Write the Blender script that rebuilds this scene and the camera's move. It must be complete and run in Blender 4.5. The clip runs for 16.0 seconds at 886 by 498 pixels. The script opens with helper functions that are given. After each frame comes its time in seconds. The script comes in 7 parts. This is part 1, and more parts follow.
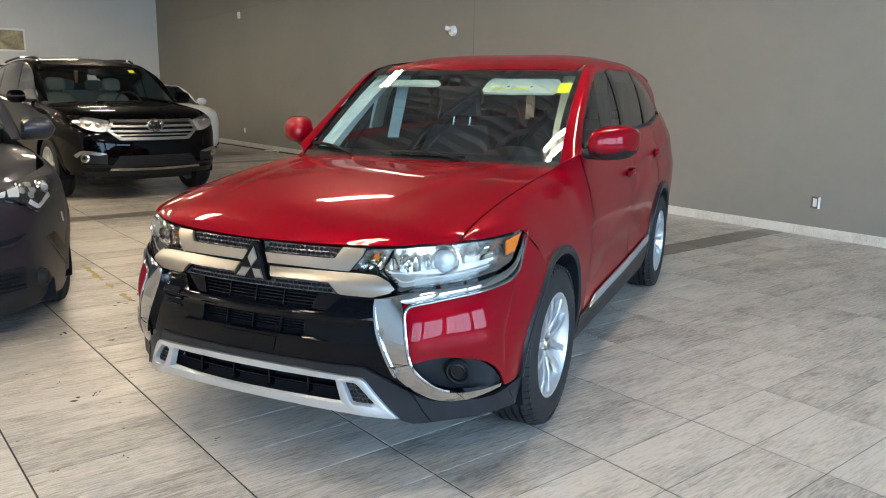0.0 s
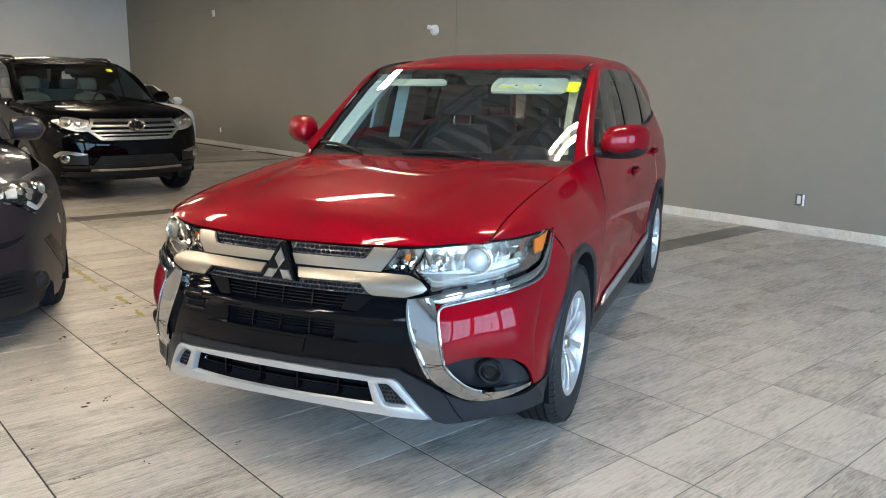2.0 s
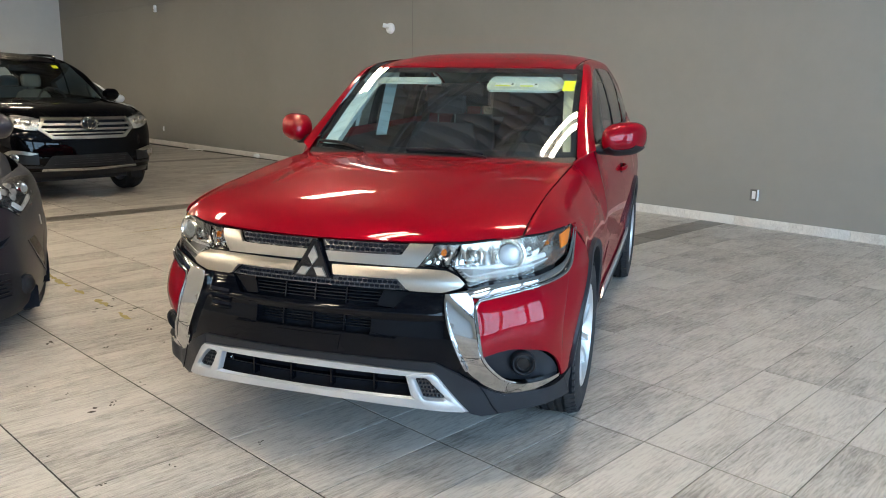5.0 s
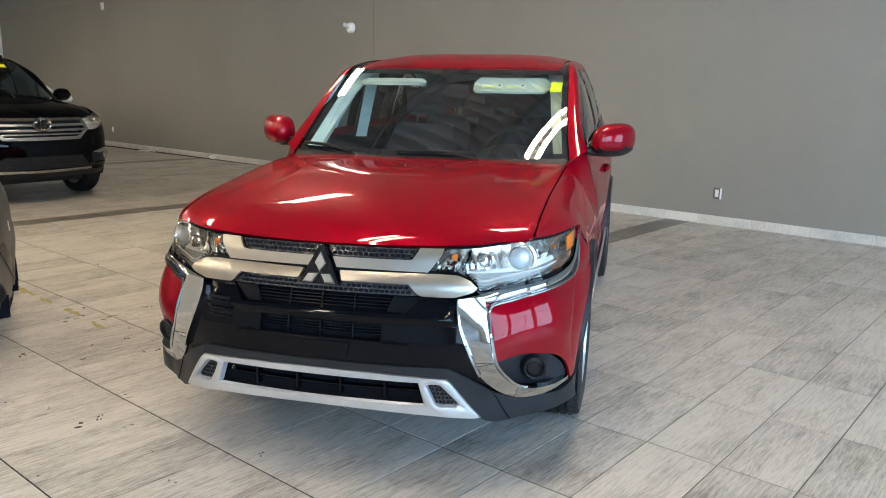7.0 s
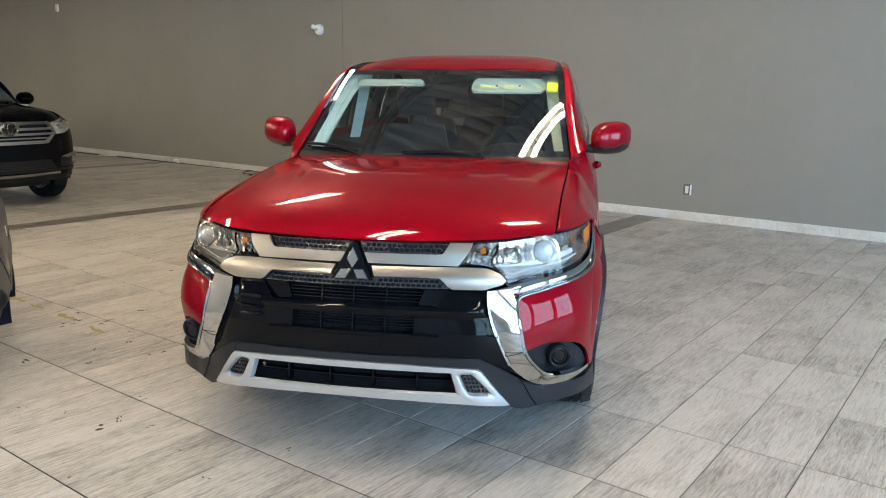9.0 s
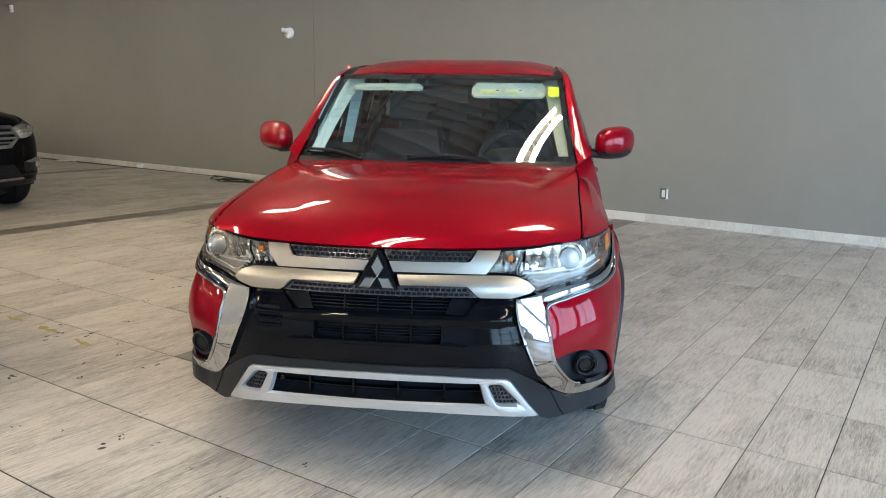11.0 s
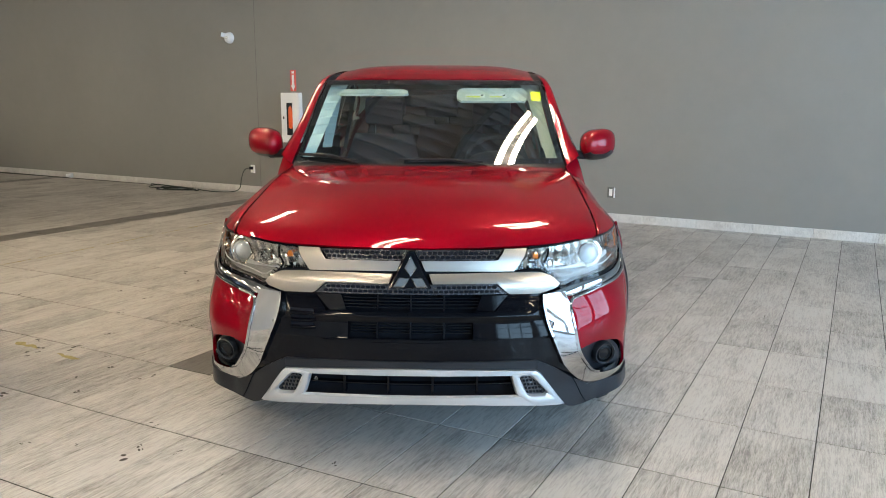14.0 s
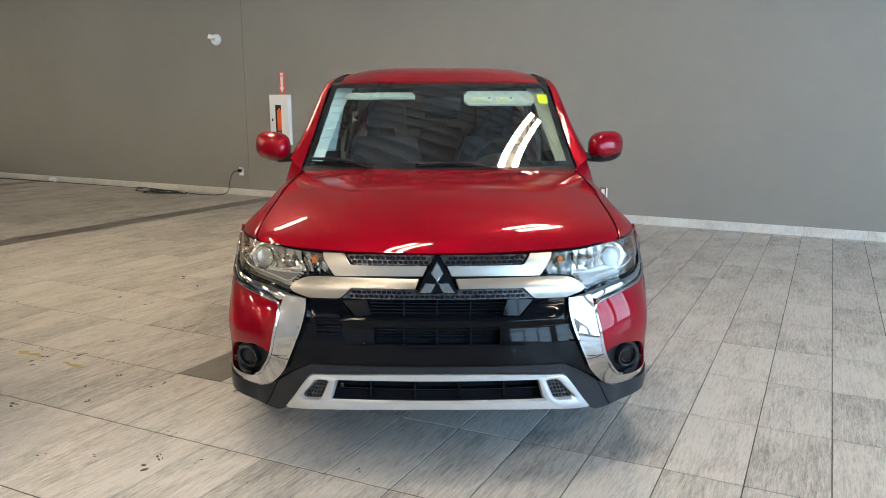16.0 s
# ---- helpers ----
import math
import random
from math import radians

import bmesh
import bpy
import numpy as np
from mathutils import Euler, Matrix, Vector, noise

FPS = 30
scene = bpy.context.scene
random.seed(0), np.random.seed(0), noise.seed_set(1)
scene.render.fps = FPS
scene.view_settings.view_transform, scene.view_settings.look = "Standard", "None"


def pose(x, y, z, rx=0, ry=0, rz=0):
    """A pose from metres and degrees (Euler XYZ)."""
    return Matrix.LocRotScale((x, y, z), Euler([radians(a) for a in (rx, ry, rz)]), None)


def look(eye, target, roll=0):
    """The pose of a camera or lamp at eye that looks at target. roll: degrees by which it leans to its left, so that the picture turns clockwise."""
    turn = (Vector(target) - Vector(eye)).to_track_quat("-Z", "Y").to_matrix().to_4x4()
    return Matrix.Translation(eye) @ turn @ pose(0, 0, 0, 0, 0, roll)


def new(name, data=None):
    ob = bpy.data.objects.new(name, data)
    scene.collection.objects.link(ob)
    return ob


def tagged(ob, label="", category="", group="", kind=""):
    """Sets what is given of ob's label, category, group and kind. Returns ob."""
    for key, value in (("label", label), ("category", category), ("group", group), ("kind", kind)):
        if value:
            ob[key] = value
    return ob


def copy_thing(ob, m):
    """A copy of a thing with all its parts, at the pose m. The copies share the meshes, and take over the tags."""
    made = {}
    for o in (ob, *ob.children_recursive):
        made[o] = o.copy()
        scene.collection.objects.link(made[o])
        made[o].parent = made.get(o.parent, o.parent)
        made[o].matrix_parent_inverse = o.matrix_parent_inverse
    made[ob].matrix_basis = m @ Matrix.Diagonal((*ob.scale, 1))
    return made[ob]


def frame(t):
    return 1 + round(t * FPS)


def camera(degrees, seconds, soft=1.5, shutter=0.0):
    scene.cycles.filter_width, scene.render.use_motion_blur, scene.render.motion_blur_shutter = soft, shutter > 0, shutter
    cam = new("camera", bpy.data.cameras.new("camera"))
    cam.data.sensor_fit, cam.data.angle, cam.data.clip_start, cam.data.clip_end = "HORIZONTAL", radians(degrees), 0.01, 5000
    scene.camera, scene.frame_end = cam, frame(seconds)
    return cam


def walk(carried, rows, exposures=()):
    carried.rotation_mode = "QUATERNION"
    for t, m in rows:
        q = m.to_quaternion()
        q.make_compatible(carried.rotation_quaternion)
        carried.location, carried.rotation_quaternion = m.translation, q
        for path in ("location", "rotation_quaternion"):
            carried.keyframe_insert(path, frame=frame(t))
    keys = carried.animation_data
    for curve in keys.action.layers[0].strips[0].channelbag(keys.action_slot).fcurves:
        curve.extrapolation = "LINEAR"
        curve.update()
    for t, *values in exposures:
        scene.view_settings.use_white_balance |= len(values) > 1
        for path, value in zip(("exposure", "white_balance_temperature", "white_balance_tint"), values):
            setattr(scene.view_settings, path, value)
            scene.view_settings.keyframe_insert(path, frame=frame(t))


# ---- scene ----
cam = camera(61.2, 16.0, 1.0)
PATH = [
    (0, (2.485, -1.108, 1.38), (0.945, 0.102, 0.977), 0.8),
    (0.5, (2.448, -1.141, 1.374), (0.919, 0.083, 0.97), 0.8),
    (1, (2.388, -1.215, 1.37), (0.872, 0.025, 0.964), 0.8),
    (1.5, (2.36, -1.253, 1.379), (0.857, 0.002, 0.974), 0.8),
    (2, (2.347, -1.262, 1.376), (0.856, 0.008, 0.972), 0.8),
    (2.5, (2.314, -1.292, 1.374), (0.837, -0.006, 0.968), 0.8),
    (3, (2.271, -1.346, 1.378), (0.809, -0.044, 0.969), 0.8),
    (3.5, (2.241, -1.403, 1.38), (0.798, -0.08, 0.971), 0.9),
    (4, (2.22, -1.458, 1.376), (0.798, -0.112, 0.969), 0.9),
    (6.5, (2.019, -1.616, 1.368), (0.71, -0.159, 0.963), 1.1),
    (7, (1.981, -1.646, 1.375), (0.697, -0.167, 0.971), 1.0),
    (7.5, (1.97, -1.685, 1.369), (0.708, -0.186, 0.967), 0.8),
    (8, (1.925, -1.763, 1.375), (0.686, -0.245, 0.974), 0.7),
    (8.5, (1.886, -1.819, 1.375), (0.67, -0.284, 0.974), 0.6),
    (9, (1.848, -1.877, 1.367), (0.652, -0.324, 0.968), 0.6),
    (11.5, (1.586, -1.972, 1.364), (0.501, -0.336, 0.98), 0.7),
    (12, (1.562, -1.993, 1.364), (0.504, -0.34, 0.982), 0.6),
    (12.5, (1.514, -2.062, 1.372), (0.486, -0.389, 0.992), 0.5),
    (13, (1.459, -2.15, 1.374), (0.461, -0.459, 0.995), 0.3),
    (13.5, (1.42, -2.226, 1.365), (0.452, -0.517, 0.988), 0.3),
    (14, (1.368, -2.251, 1.37), (0.428, -0.527, 0.994), 0.2),
    (14.5, (1.296, -2.28, 1.366), (0.375, -0.544, 0.991), 0.2),
    (15, (1.26, -2.298, 1.369), (0.352, -0.556, 0.993), 0.0),
    (15.5, (1.246, -2.303, 1.371), (0.344, -0.558, 0.996), -0.0),
    (16, (1.223, -2.324, 1.387), (0.329, -0.575, 1.011), -0.1),
]
walk(cam, [(t, look(eye, target, roll)) for t, eye, target, roll in PATH])

# ---------------------------------------------------------------- world and daylight
world = bpy.data.worlds.new("world")
scene.world = world
world.use_nodes = True
_nt = world.node_tree
_sky = _nt.nodes.new("ShaderNodeTexSky")
_sky.sky_type = "NISHITA"
_sky.sun_disc = False
_sky.sun_elevation = radians(38)
_sky.sun_rotation = radians(20)
_bg = _nt.nodes["Background"]
_bg.inputs["Strength"].default_value = 0.12
_nt.links.new(_sky.outputs["Color"], _bg.inputs["Color"])

scene.view_settings.exposure = 0.0

ROOM_L, ROOM_R, ROOM_F, ROOM_B, ROOM_N, ROOM_H = -23.7, 8.6, -10.0, 6.56, 7.35, 5.0

# daylight entering the glazed bays of the right-hand wall
def window_lamp(y0, y1, z0, z1):
    lamp = bpy.data.lights.new("window_daylight", "AREA")
    lamp.shape, lamp.size, lamp.size_y = "RECTANGLE", y1 - y0, z1 - z0
    lamp.energy, lamp.color = WINDOW_WATT * (y1 - y0) * (z1 - z0), (0.42, 0.68, 1.0)
    ob = new("window_daylight", lamp)
    ob.matrix_world = look((ROOM_R + 0.10, (y0 + y1) / 2, (z0 + z1) / 2), (ROOM_R - 3, (y0 + y1) / 2, (z0 + z1) / 2))

WINDOW_WATT = 48.0
TUBE_LIGHT = 103.0

# ---------------------------------------------------------------- materials
def nodes_of(name):
    m = bpy.data.materials.new(name)
    m.use_nodes = True
    nt = m.node_tree
    return m, nt, nt.nodes["Principled BSDF"]


def node(nt, kind, **values):
    n = nt.nodes.new("ShaderNode" + kind)
    for key, value in values.items():
        if key in n.inputs:
            n.inputs[key].default_value = value
    return n


def ramp(nt, fac, stops):
    r = nt.nodes.new("ShaderNodeValToRGB")
    el = r.color_ramp.elements
    while len(el) < len(stops):
        el.new(0.5)
    for e, (at, c) in zip(el, stops):
        e.position, e.color = at, (*c, 1)
    nt.links.new(fac, r.inputs["Fac"])
    return r.outputs["Color"]


def surface(name, color, rough=0.5, metal=0.0, coat=0.0, var=0.12, fine=60.0, coarse=4.0, bump=0.0, rvar=0.08, spec=0.5):
    """A plain material with fine grain and broad unevenness."""
    m, nt, b = nodes_of(name)
    pos = nt.nodes.new("ShaderNodeTexCoord").outputs["Object"]
    nf = node(nt, "TexNoise", Scale=fine, Detail=4.0, Roughness=0.6)
    nc = node(nt, "TexNoise", Scale=coarse, Detail=3.0)
    for n in (nf, nc):
        nt.links.new(pos, n.inputs["Vector"])
    add = nt.nodes.new("ShaderNodeMath")
    add.operation = "ADD"
    nt.links.new(nf.outputs["Fac"], add.inputs[0])
    nt.links.new(nc.outputs["Fac"], add.inputs[1])
    lo = tuple(c * (1 - var) for c in color)
    hi = tuple(min(1, c * (1 + var)) for c in color)
    half = nt.nodes.new("ShaderNodeMath")
    half.operation = "MULTIPLY"
    half.inputs[1].default_value = 0.5
    nt.links.new(add.outputs[0], half.inputs[0])
    nt.links.new(ramp(nt, half.outputs[0], [(0.3, lo), (0.7, hi)]), b.inputs["Base Color"])
    mr = node(nt, "MapRange")
    mr.inputs["From Min"].default_value, mr.inputs["From Max"].default_value = 0.3, 0.7
    mr.inputs["To Min"].default_value, mr.inputs["To Max"].default_value = max(0.0, rough - rvar), min(1, rough + rvar)
    nt.links.new(half.outputs[0], mr.inputs["Value"])
    nt.links.new(mr.outputs["Result"], b.inputs["Roughness"])
    b.inputs["Metallic"].default_value = metal
    b.inputs["Coat Weight"].default_value = coat
    b.inputs["Coat Roughness"].default_value = 0.03
    b.inputs["Specular IOR Level"].default_value = spec
    if bump:
        bp = node(nt, "Bump", Strength=bump, Distance=0.002)
        nt.links.new(nf.outputs["Fac"], bp.inputs["Height"])
        nt.links.new(bp.outputs["Normal"], b.inputs["Normal"])
    return m


def glass(name, tint, gloss=0.5, see=1.0):
    """Thin window glass: tinted see-through with a mirror gloss that grows at grazing angles."""
    m, nt, b = nodes_of(name)
    nt.nodes.remove(b)
    out = nt.nodes["Material Output"]
    tr = node(nt, "BsdfTransparent", Color=(*[c * see for c in tint], 1))
    gl = node(nt, "BsdfGlossy", Color=(1, 1, 1, 1), Roughness=0.01)
    fr = node(nt, "Fresnel", IOR=1.0 + gloss)
    mix = nt.nodes.new("ShaderNodeMixShader")
    nt.links.new(fr.outputs[0], mix.inputs[0])
    nt.links.new(tr.outputs[0], mix.inputs[1])
    nt.links.new(gl.outputs[0], mix.inputs[2])
    nt.links.new(mix.outputs[0], out.inputs["Surface"])
    return m


def glow(name, color, strength):
    m, nt, b = nodes_of(name)
    b.inputs["Base Color"].default_value = (*color, 1)
    b.inputs["Emission Color"].default_value = (*color, 1)
    b.inputs["Emission Strength"].default_value = strength
    return m


def tile_material(name, light, dark):
    """Wood-look porcelain: long streaks along the tile, speckle, a shade of its own for every tile."""
    m, nt, b = nodes_of(name)
    geo = nt.nodes.new("ShaderNodeNewGeometry")
    info = nt.nodes.new("ShaderNodeObjectInfo")
    rnd = nt.nodes.new("ShaderNodeMath")
    rnd.operation = "ADD"
    nt.links.new(info.outputs["Random"], rnd.inputs[0])
    nt.links.new(geo.outputs["Random Per Island"], rnd.inputs[1])
    frac = nt.nodes.new("ShaderNodeMath")
    frac.operation = "FRACT"
    nt.links.new(rnd.outputs[0], frac.inputs[0])
    shift = nt.nodes.new("ShaderNodeVectorMath")
    shift.operation = "MULTIPLY_ADD"
    comb = nt.nodes.new("ShaderNodeCombineXYZ")
    for i in range(3):
        nt.links.new(frac.outputs[0], comb.inputs[i])
    nt.links.new(comb.outputs[0], shift.inputs[0])
    shift.inputs[1].default_value = (17.0, 31.0, 9.0)
    nt.links.new(geo.outputs["Position"], shift.inputs[2])

    def stretched(scale, sx, sy, detail, rough=0.65):
        mp = nt.nodes.new("ShaderNodeMapping")
        mp.inputs["Scale"].default_value = (sx, sy, 1)
        nt.links.new(shift.outputs[0], mp.inputs["Vector"])
        n = node(nt, "TexNoise", Scale=scale, Detail=detail, Roughness=rough, Distortion=0.35)
        nt.links.new(mp.outputs[0], n.inputs["Vector"])
        return n.outputs["Fac"]

    streak = stretched(30.0, 3.0, 0.24, 8.0, 0.76)
    grain = stretched(150.0, 1.8, 0.16, 5.0, 0.7)
    cloud = stretched(4.2, 1.2, 0.5, 8.0, 0.68)

    def mathn(op, a, c):
        n = nt.nodes.new("ShaderNodeMath")
        n.operation = op
        for i, v in enumerate((a, c)):
            if isinstance(v, float):
                n.inputs[i].default_value = v
            else:
                nt.links.new(v, n.inputs[i])
        return n.outputs[0]

    total = mathn("ADD", mathn("MULTIPLY", streak, 0.52), mathn("ADD", mathn("MULTIPLY", grain, 0.36), mathn("MULTIPLY", cloud, 0.34)))
    total = mathn("ADD", total, mathn("MULTIPLY", frac.outputs[0], 0.075))
    mid = tuple((a + c) / 2 for a, c in zip(light, dark))
    col = ramp(nt, total, [(0.53, dark), (0.61, mid), (0.71, light)])
    nt.links.new(col, b.inputs["Base Color"])
    mr = node(nt, "MapRange")
    mr.inputs["From Min"].default_value, mr.inputs["From Max"].default_value = 0.35, 0.75
    mr.inputs["To Min"].default_value, mr.inputs["To Max"].default_value = 0.52, 0.32
    nt.links.new(total, mr.inputs["Value"])
    nt.links.new(mr.outputs["Result"], b.inputs["Roughness"])
    bp = node(nt, "Bump", Strength=0.12, Distance=0.002)
    nt.links.new(total, bp.inputs["Height"])
    nt.links.new(bp.outputs["Normal"], b.inputs["Normal"])
    return m


def wall_paint(name, color):
    m, nt, b = nodes_of(name)
    geo = nt.nodes.new("ShaderNodeNewGeometry")
    a = node(nt, "TexNoise", Scale=0.5, Detail=3.0)
    c = node(nt, "TexNoise", Scale=180.0, Detail=3.0)
    d = node(nt, "TexNoise", Scale=6.0, Detail=6.0, Roughness=0.7)
    for n in (a, c, d):
        nt.links.new(geo.outputs["Position"], n.inputs["Vector"])
    mx = nt.nodes.new("ShaderNodeMath")
    mx.operation = "MULTIPLY_ADD"
    nt.links.new(a.outputs["Fac"], mx.inputs[0])
    mx.inputs[1].default_value = 0.7
    sc = nt.nodes.new("ShaderNodeMath")
    sc.operation = "MULTIPLY"
    sc.inputs[1].default_value = 0.3
    nt.links.new(d.outputs["Fac"], sc.inputs[0])
    nt.links.new(sc.outputs[0], mx.inputs[2])
    nt.links.new(ramp(nt, mx.outputs[0], [(0.3, tuple(v * 0.92 for v in color)), (0.7, tuple(v * 1.06 for v in color))]), b.inputs["Base Color"])
    b.inputs["Roughness"].default_value = 0.62
    bp = node(nt, "Bump", Strength=0.15, Distance=0.001)
    nt.links.new(c.outputs["Fac"], bp.inputs["Height"])
    nt.links.new(bp.outputs["Normal"], b.inputs["Normal"])
    return m


def paint(name, color, metal=0.4, rough=0.32, flake=0.25, coat=0.5):
    """Car lacquer: coloured metallic base under a clear coat."""
    m, nt, b = nodes_of(name)
    pos = nt.nodes.new("ShaderNodeTexCoord").outputs["Object"]
    fl = node(nt, "TexNoise", Scale=1400.0, Detail=1.0)
    dust = node(nt, "TexNoise", Scale=5.0, Detail=5.0, Roughness=0.7)
    for n in (fl, dust):
        nt.links.new(pos, n.inputs["Vector"])
    nt.links.new(ramp(nt, fl.outputs["Fac"], [(0.35, tuple(c * (1 - flake) for c in color)), (0.65, tuple(min(1, c * (1 + flake)) for c in color))]), b.inputs["Base Color"])
    b.inputs["Metallic"].default_value = metal
    b.inputs["Roughness"].default_value = rough
    b.inputs["Specular IOR Level"].default_value = 0.0
    b.inputs["Coat Weight"].default_value = coat
    b.inputs["Coat IOR"].default_value = 1.45
    mr = node(nt, "MapRange")
    mr.inputs["From Min"].default_value, mr.inputs["From Max"].default_value = 0.35, 0.7
    mr.inputs["To Min"].default_value, mr.inputs["To Max"].default_value = 0.0, 0.035
    nt.links.new(dust.outputs["Fac"], mr.inputs["Value"])
    nt.links.new(mr.outputs["Result"], b.inputs["Coat Roughness"])
    return m


M_WALL = wall_paint("taupe_wall_paint", (0.225, 0.219, 0.199))
M_WALL_PALE = wall_paint("pale_grey_wall_paint", (0.62, 0.62, 0.59))
M_CEIL = surface("galvanised_deck", (0.35, 0.345, 0.325), 0.5, var=0.1, coarse=1.0)
M_JOIST = surface("grey_joist_steel", (0.16, 0.16, 0.155), 0.5)
M_WALL_FAR = wall_paint("white_wall_paint", (0.50, 0.50, 0.49))
M_TILE = tile_material("wood_look_tile", (0.49, 0.463, 0.421), (0.172, 0.160, 0.142))
M_BAND = tile_material("dark_band_tile", (0.13, 0.12, 0.105), (0.075, 0.068, 0.06))
M_GROUT = surface("grey_grout", (0.034, 0.030, 0.026), 0.9)
M_SKIRT = tile_material("skirting_tile", (0.66, 0.64, 0.60), (0.42, 0.40, 0.37))
M_RED = paint("candy_red_lacquer", (0.202, 0.0008, 0.007), 0.26, 0.40, coat=0.62)
M_BLACKGLOSS = surface("gloss_black_plastic", (0.0016, 0.0020, 0.0034), 0.05, var=0.1, rvar=0.03, spec=0.17)
M_CLAD = surface("grey_black_cladding", (0.010, 0.0115, 0.0145), 0.42, var=0.15, bump=0.15, fine=300, spec=0.26)
M_DARK = surface("matt_black_void", (0.006, 0.007, 0.010), 0.8, spec=0.08)
M_MESH = surface("dark_grille_mesh", (0.060, 0.060, 0.064), 0.26, metal=0.7, var=0.15, spec=0.5)
M_CHROME = surface("chrome", (0.45, 0.455, 0.465), 0.06, metal=1.0, var=0.02, rvar=0.0, coarse=2)
M_SATIN = surface("satin_silver", (0.41, 0.388, 0.352), 0.31, metal=1.0, var=0.02, rvar=0.0, fine=300)
M_SILVER = surface("silver_painted_plastic", (0.43, 0.435, 0.44), 0.34, metal=0.6, var=0.03, coat=0.2, rvar=0.015, fine=300)
M_GLASS = glass("green_tinted_windscreen", (0.66, 0.76, 0.70), 1.6)
M_DIMGLASS = glass("dim_tinted_windscreen", (0.64, 0.74, 0.69), 0.5)
M_SIDEGLASS = glass("tinted_side_glass", (0.42, 0.46, 0.46), 0.5)
M_PRIVACY = glass("dark_privacy_glass", (0.06, 0.065, 0.065), 0.5)
M_LENS = glass("clear_lamp_lens", (0.95, 0.94, 0.91), 0.35)
M_REFLECTOR = surface("lamp_reflector", (0.76, 0.74, 0.71), 0.14, metal=1.0, var=0.05, fine=40)
M_LAMPBODY = surface("grey_lamp_housing", (0.80, 0.81, 0.82), 0.22, metal=0.85, var=0.25, fine=25)
M_BEZEL = surface("dark_chrome_lamp_bezel", (0.44, 0.43, 0.415), 0.24, metal=0.85, var=0.15, fine=40)
M_FROST = surface("frosted_light_guide", (0.29, 0.295, 0.295), 0.24, var=0.06, coat=0.6)
M_PROJ = surface("projector_lens", (0.50, 0.545, 0.59), 0.05, var=0.1, coat=1.0)
M_BADGE = surface("dark_bright_badge_metal", (0.36, 0.36, 0.355), 0.10, metal=1.0, var=0.05)
M_LAMPWHITE = surface("pale_lamp_housing", (0.62, 0.64, 0.66), 0.30, var=0.2, fine=30)
M_AMBER = surface("amber_reflector", (0.62, 0.17, 0.02), 0.2, coat=0.8)
M_TYRE = surface("tyre_rubber", (0.016, 0.016, 0.017), 0.68, var=0.25, bump=0.3, fine=200, spec=0.3)
M_RIM = surface("bright_alloy", (0.58, 0.59, 0.60), 0.32, metal=0.75, var=0.04, rvar=0.02)
M_DISC = surface("brake_disc_steel", (0.18, 0.17, 0.16), 0.4, metal=0.9)
M_TRIMGREY = surface("pale_grey_trim", (0.57, 0.64, 0.59), 0.75, var=0.06)
M_DASH = surface("black_dashboard", (0.009, 0.009, 0.010), 0.5, var=0.2, bump=0.2, spec=0.25)
M_SEAT = surface("charcoal_cloth", (0.050, 0.050, 0.052), 0.9, var=0.2, bump=0.4, fine=400, spec=0.1)
M_YELLOW = surface("fluorescent_yellow_paper", (0.80, 0.86, 0.02), 0.6, var=0.04)
M_PAPER = surface("white_label_paper", (0.78, 0.80, 0.78), 0.6, var=0.03)
M_WHITE = surface("white_enamel", (0.78, 0.78, 0.77), 0.4, var=0.04)
M_PLATE = surface("brushed_steel_plate", (0.55, 0.55, 0.53), 0.35, metal=0.9)
M_ORANGE = surface("orange_red_cylinder", (0.80, 0.11, 0.02), 0.35)
M_PINK = surface("red_sign_vinyl", (0.72, 0.10, 0.09), 0.5, var=0.04)
M_BOX = surface("dark_grey_outlet_box", (0.10, 0.098, 0.09), 0.5)
M_TUBE = glow("fluorescent_tube", (1.0, 0.835, 0.620), TUBE_LIGHT)


# ---------------------------------------------------------------- mesh helpers
def finish(bm, sharp=38):
    bmesh.ops.recalc_face_normals(bm, faces=bm.faces)
    for f in bm.faces:
        f.smooth = True
    for e in bm.edges:
        if len(e.link_faces) == 2 and e.calc_face_angle(0) > radians(sharp):
            e.smooth = False
    return bm


def part(name, bm, material, parent=None, label="", sharp=38):
    me = bpy.data.meshes.new(name)
    finish(bm, sharp)
    bm.to_mesh(me)
    bm.free()
    for m in material if isinstance(material, (list, tuple)) else (material,):
        me.materials.append(m)
    ob = new(name, me)
    if parent:
        ob.parent = parent
    if label:
        tagged(ob, label)
    return ob


def thing(name, label, category, at=None, group="", kind=""):
    ob = new(name)
    ob.empty_display_size = 0.1
    if at is not None:
        ob.matrix_world = at
    return tagged(ob, label, category, group, kind)


def box(bm, x0, x1, y0, y1, z0, z1, bevel=0.0):
    made = bmesh.ops.create_cube(bm, size=1)["verts"]
    for v in made:
        v.co = Vector((x0 if v.co.x < 0 else x1, y0 if v.co.y < 0 else y1, z0 if v.co.z < 0 else z1))
    if bevel:
        edges = list({e for v in made for e in v.link_edges})
        bmesh.ops.bevel(bm, geom=edges, offset=bevel, segments=2, profile=0.7, affect="EDGES")
    return bm


def boxed(*a, bevel=0.0):
    return box(bmesh.new(), *a, bevel=bevel)


def interp(x, xs, ys):
    return float(np.interp(x, xs, ys))


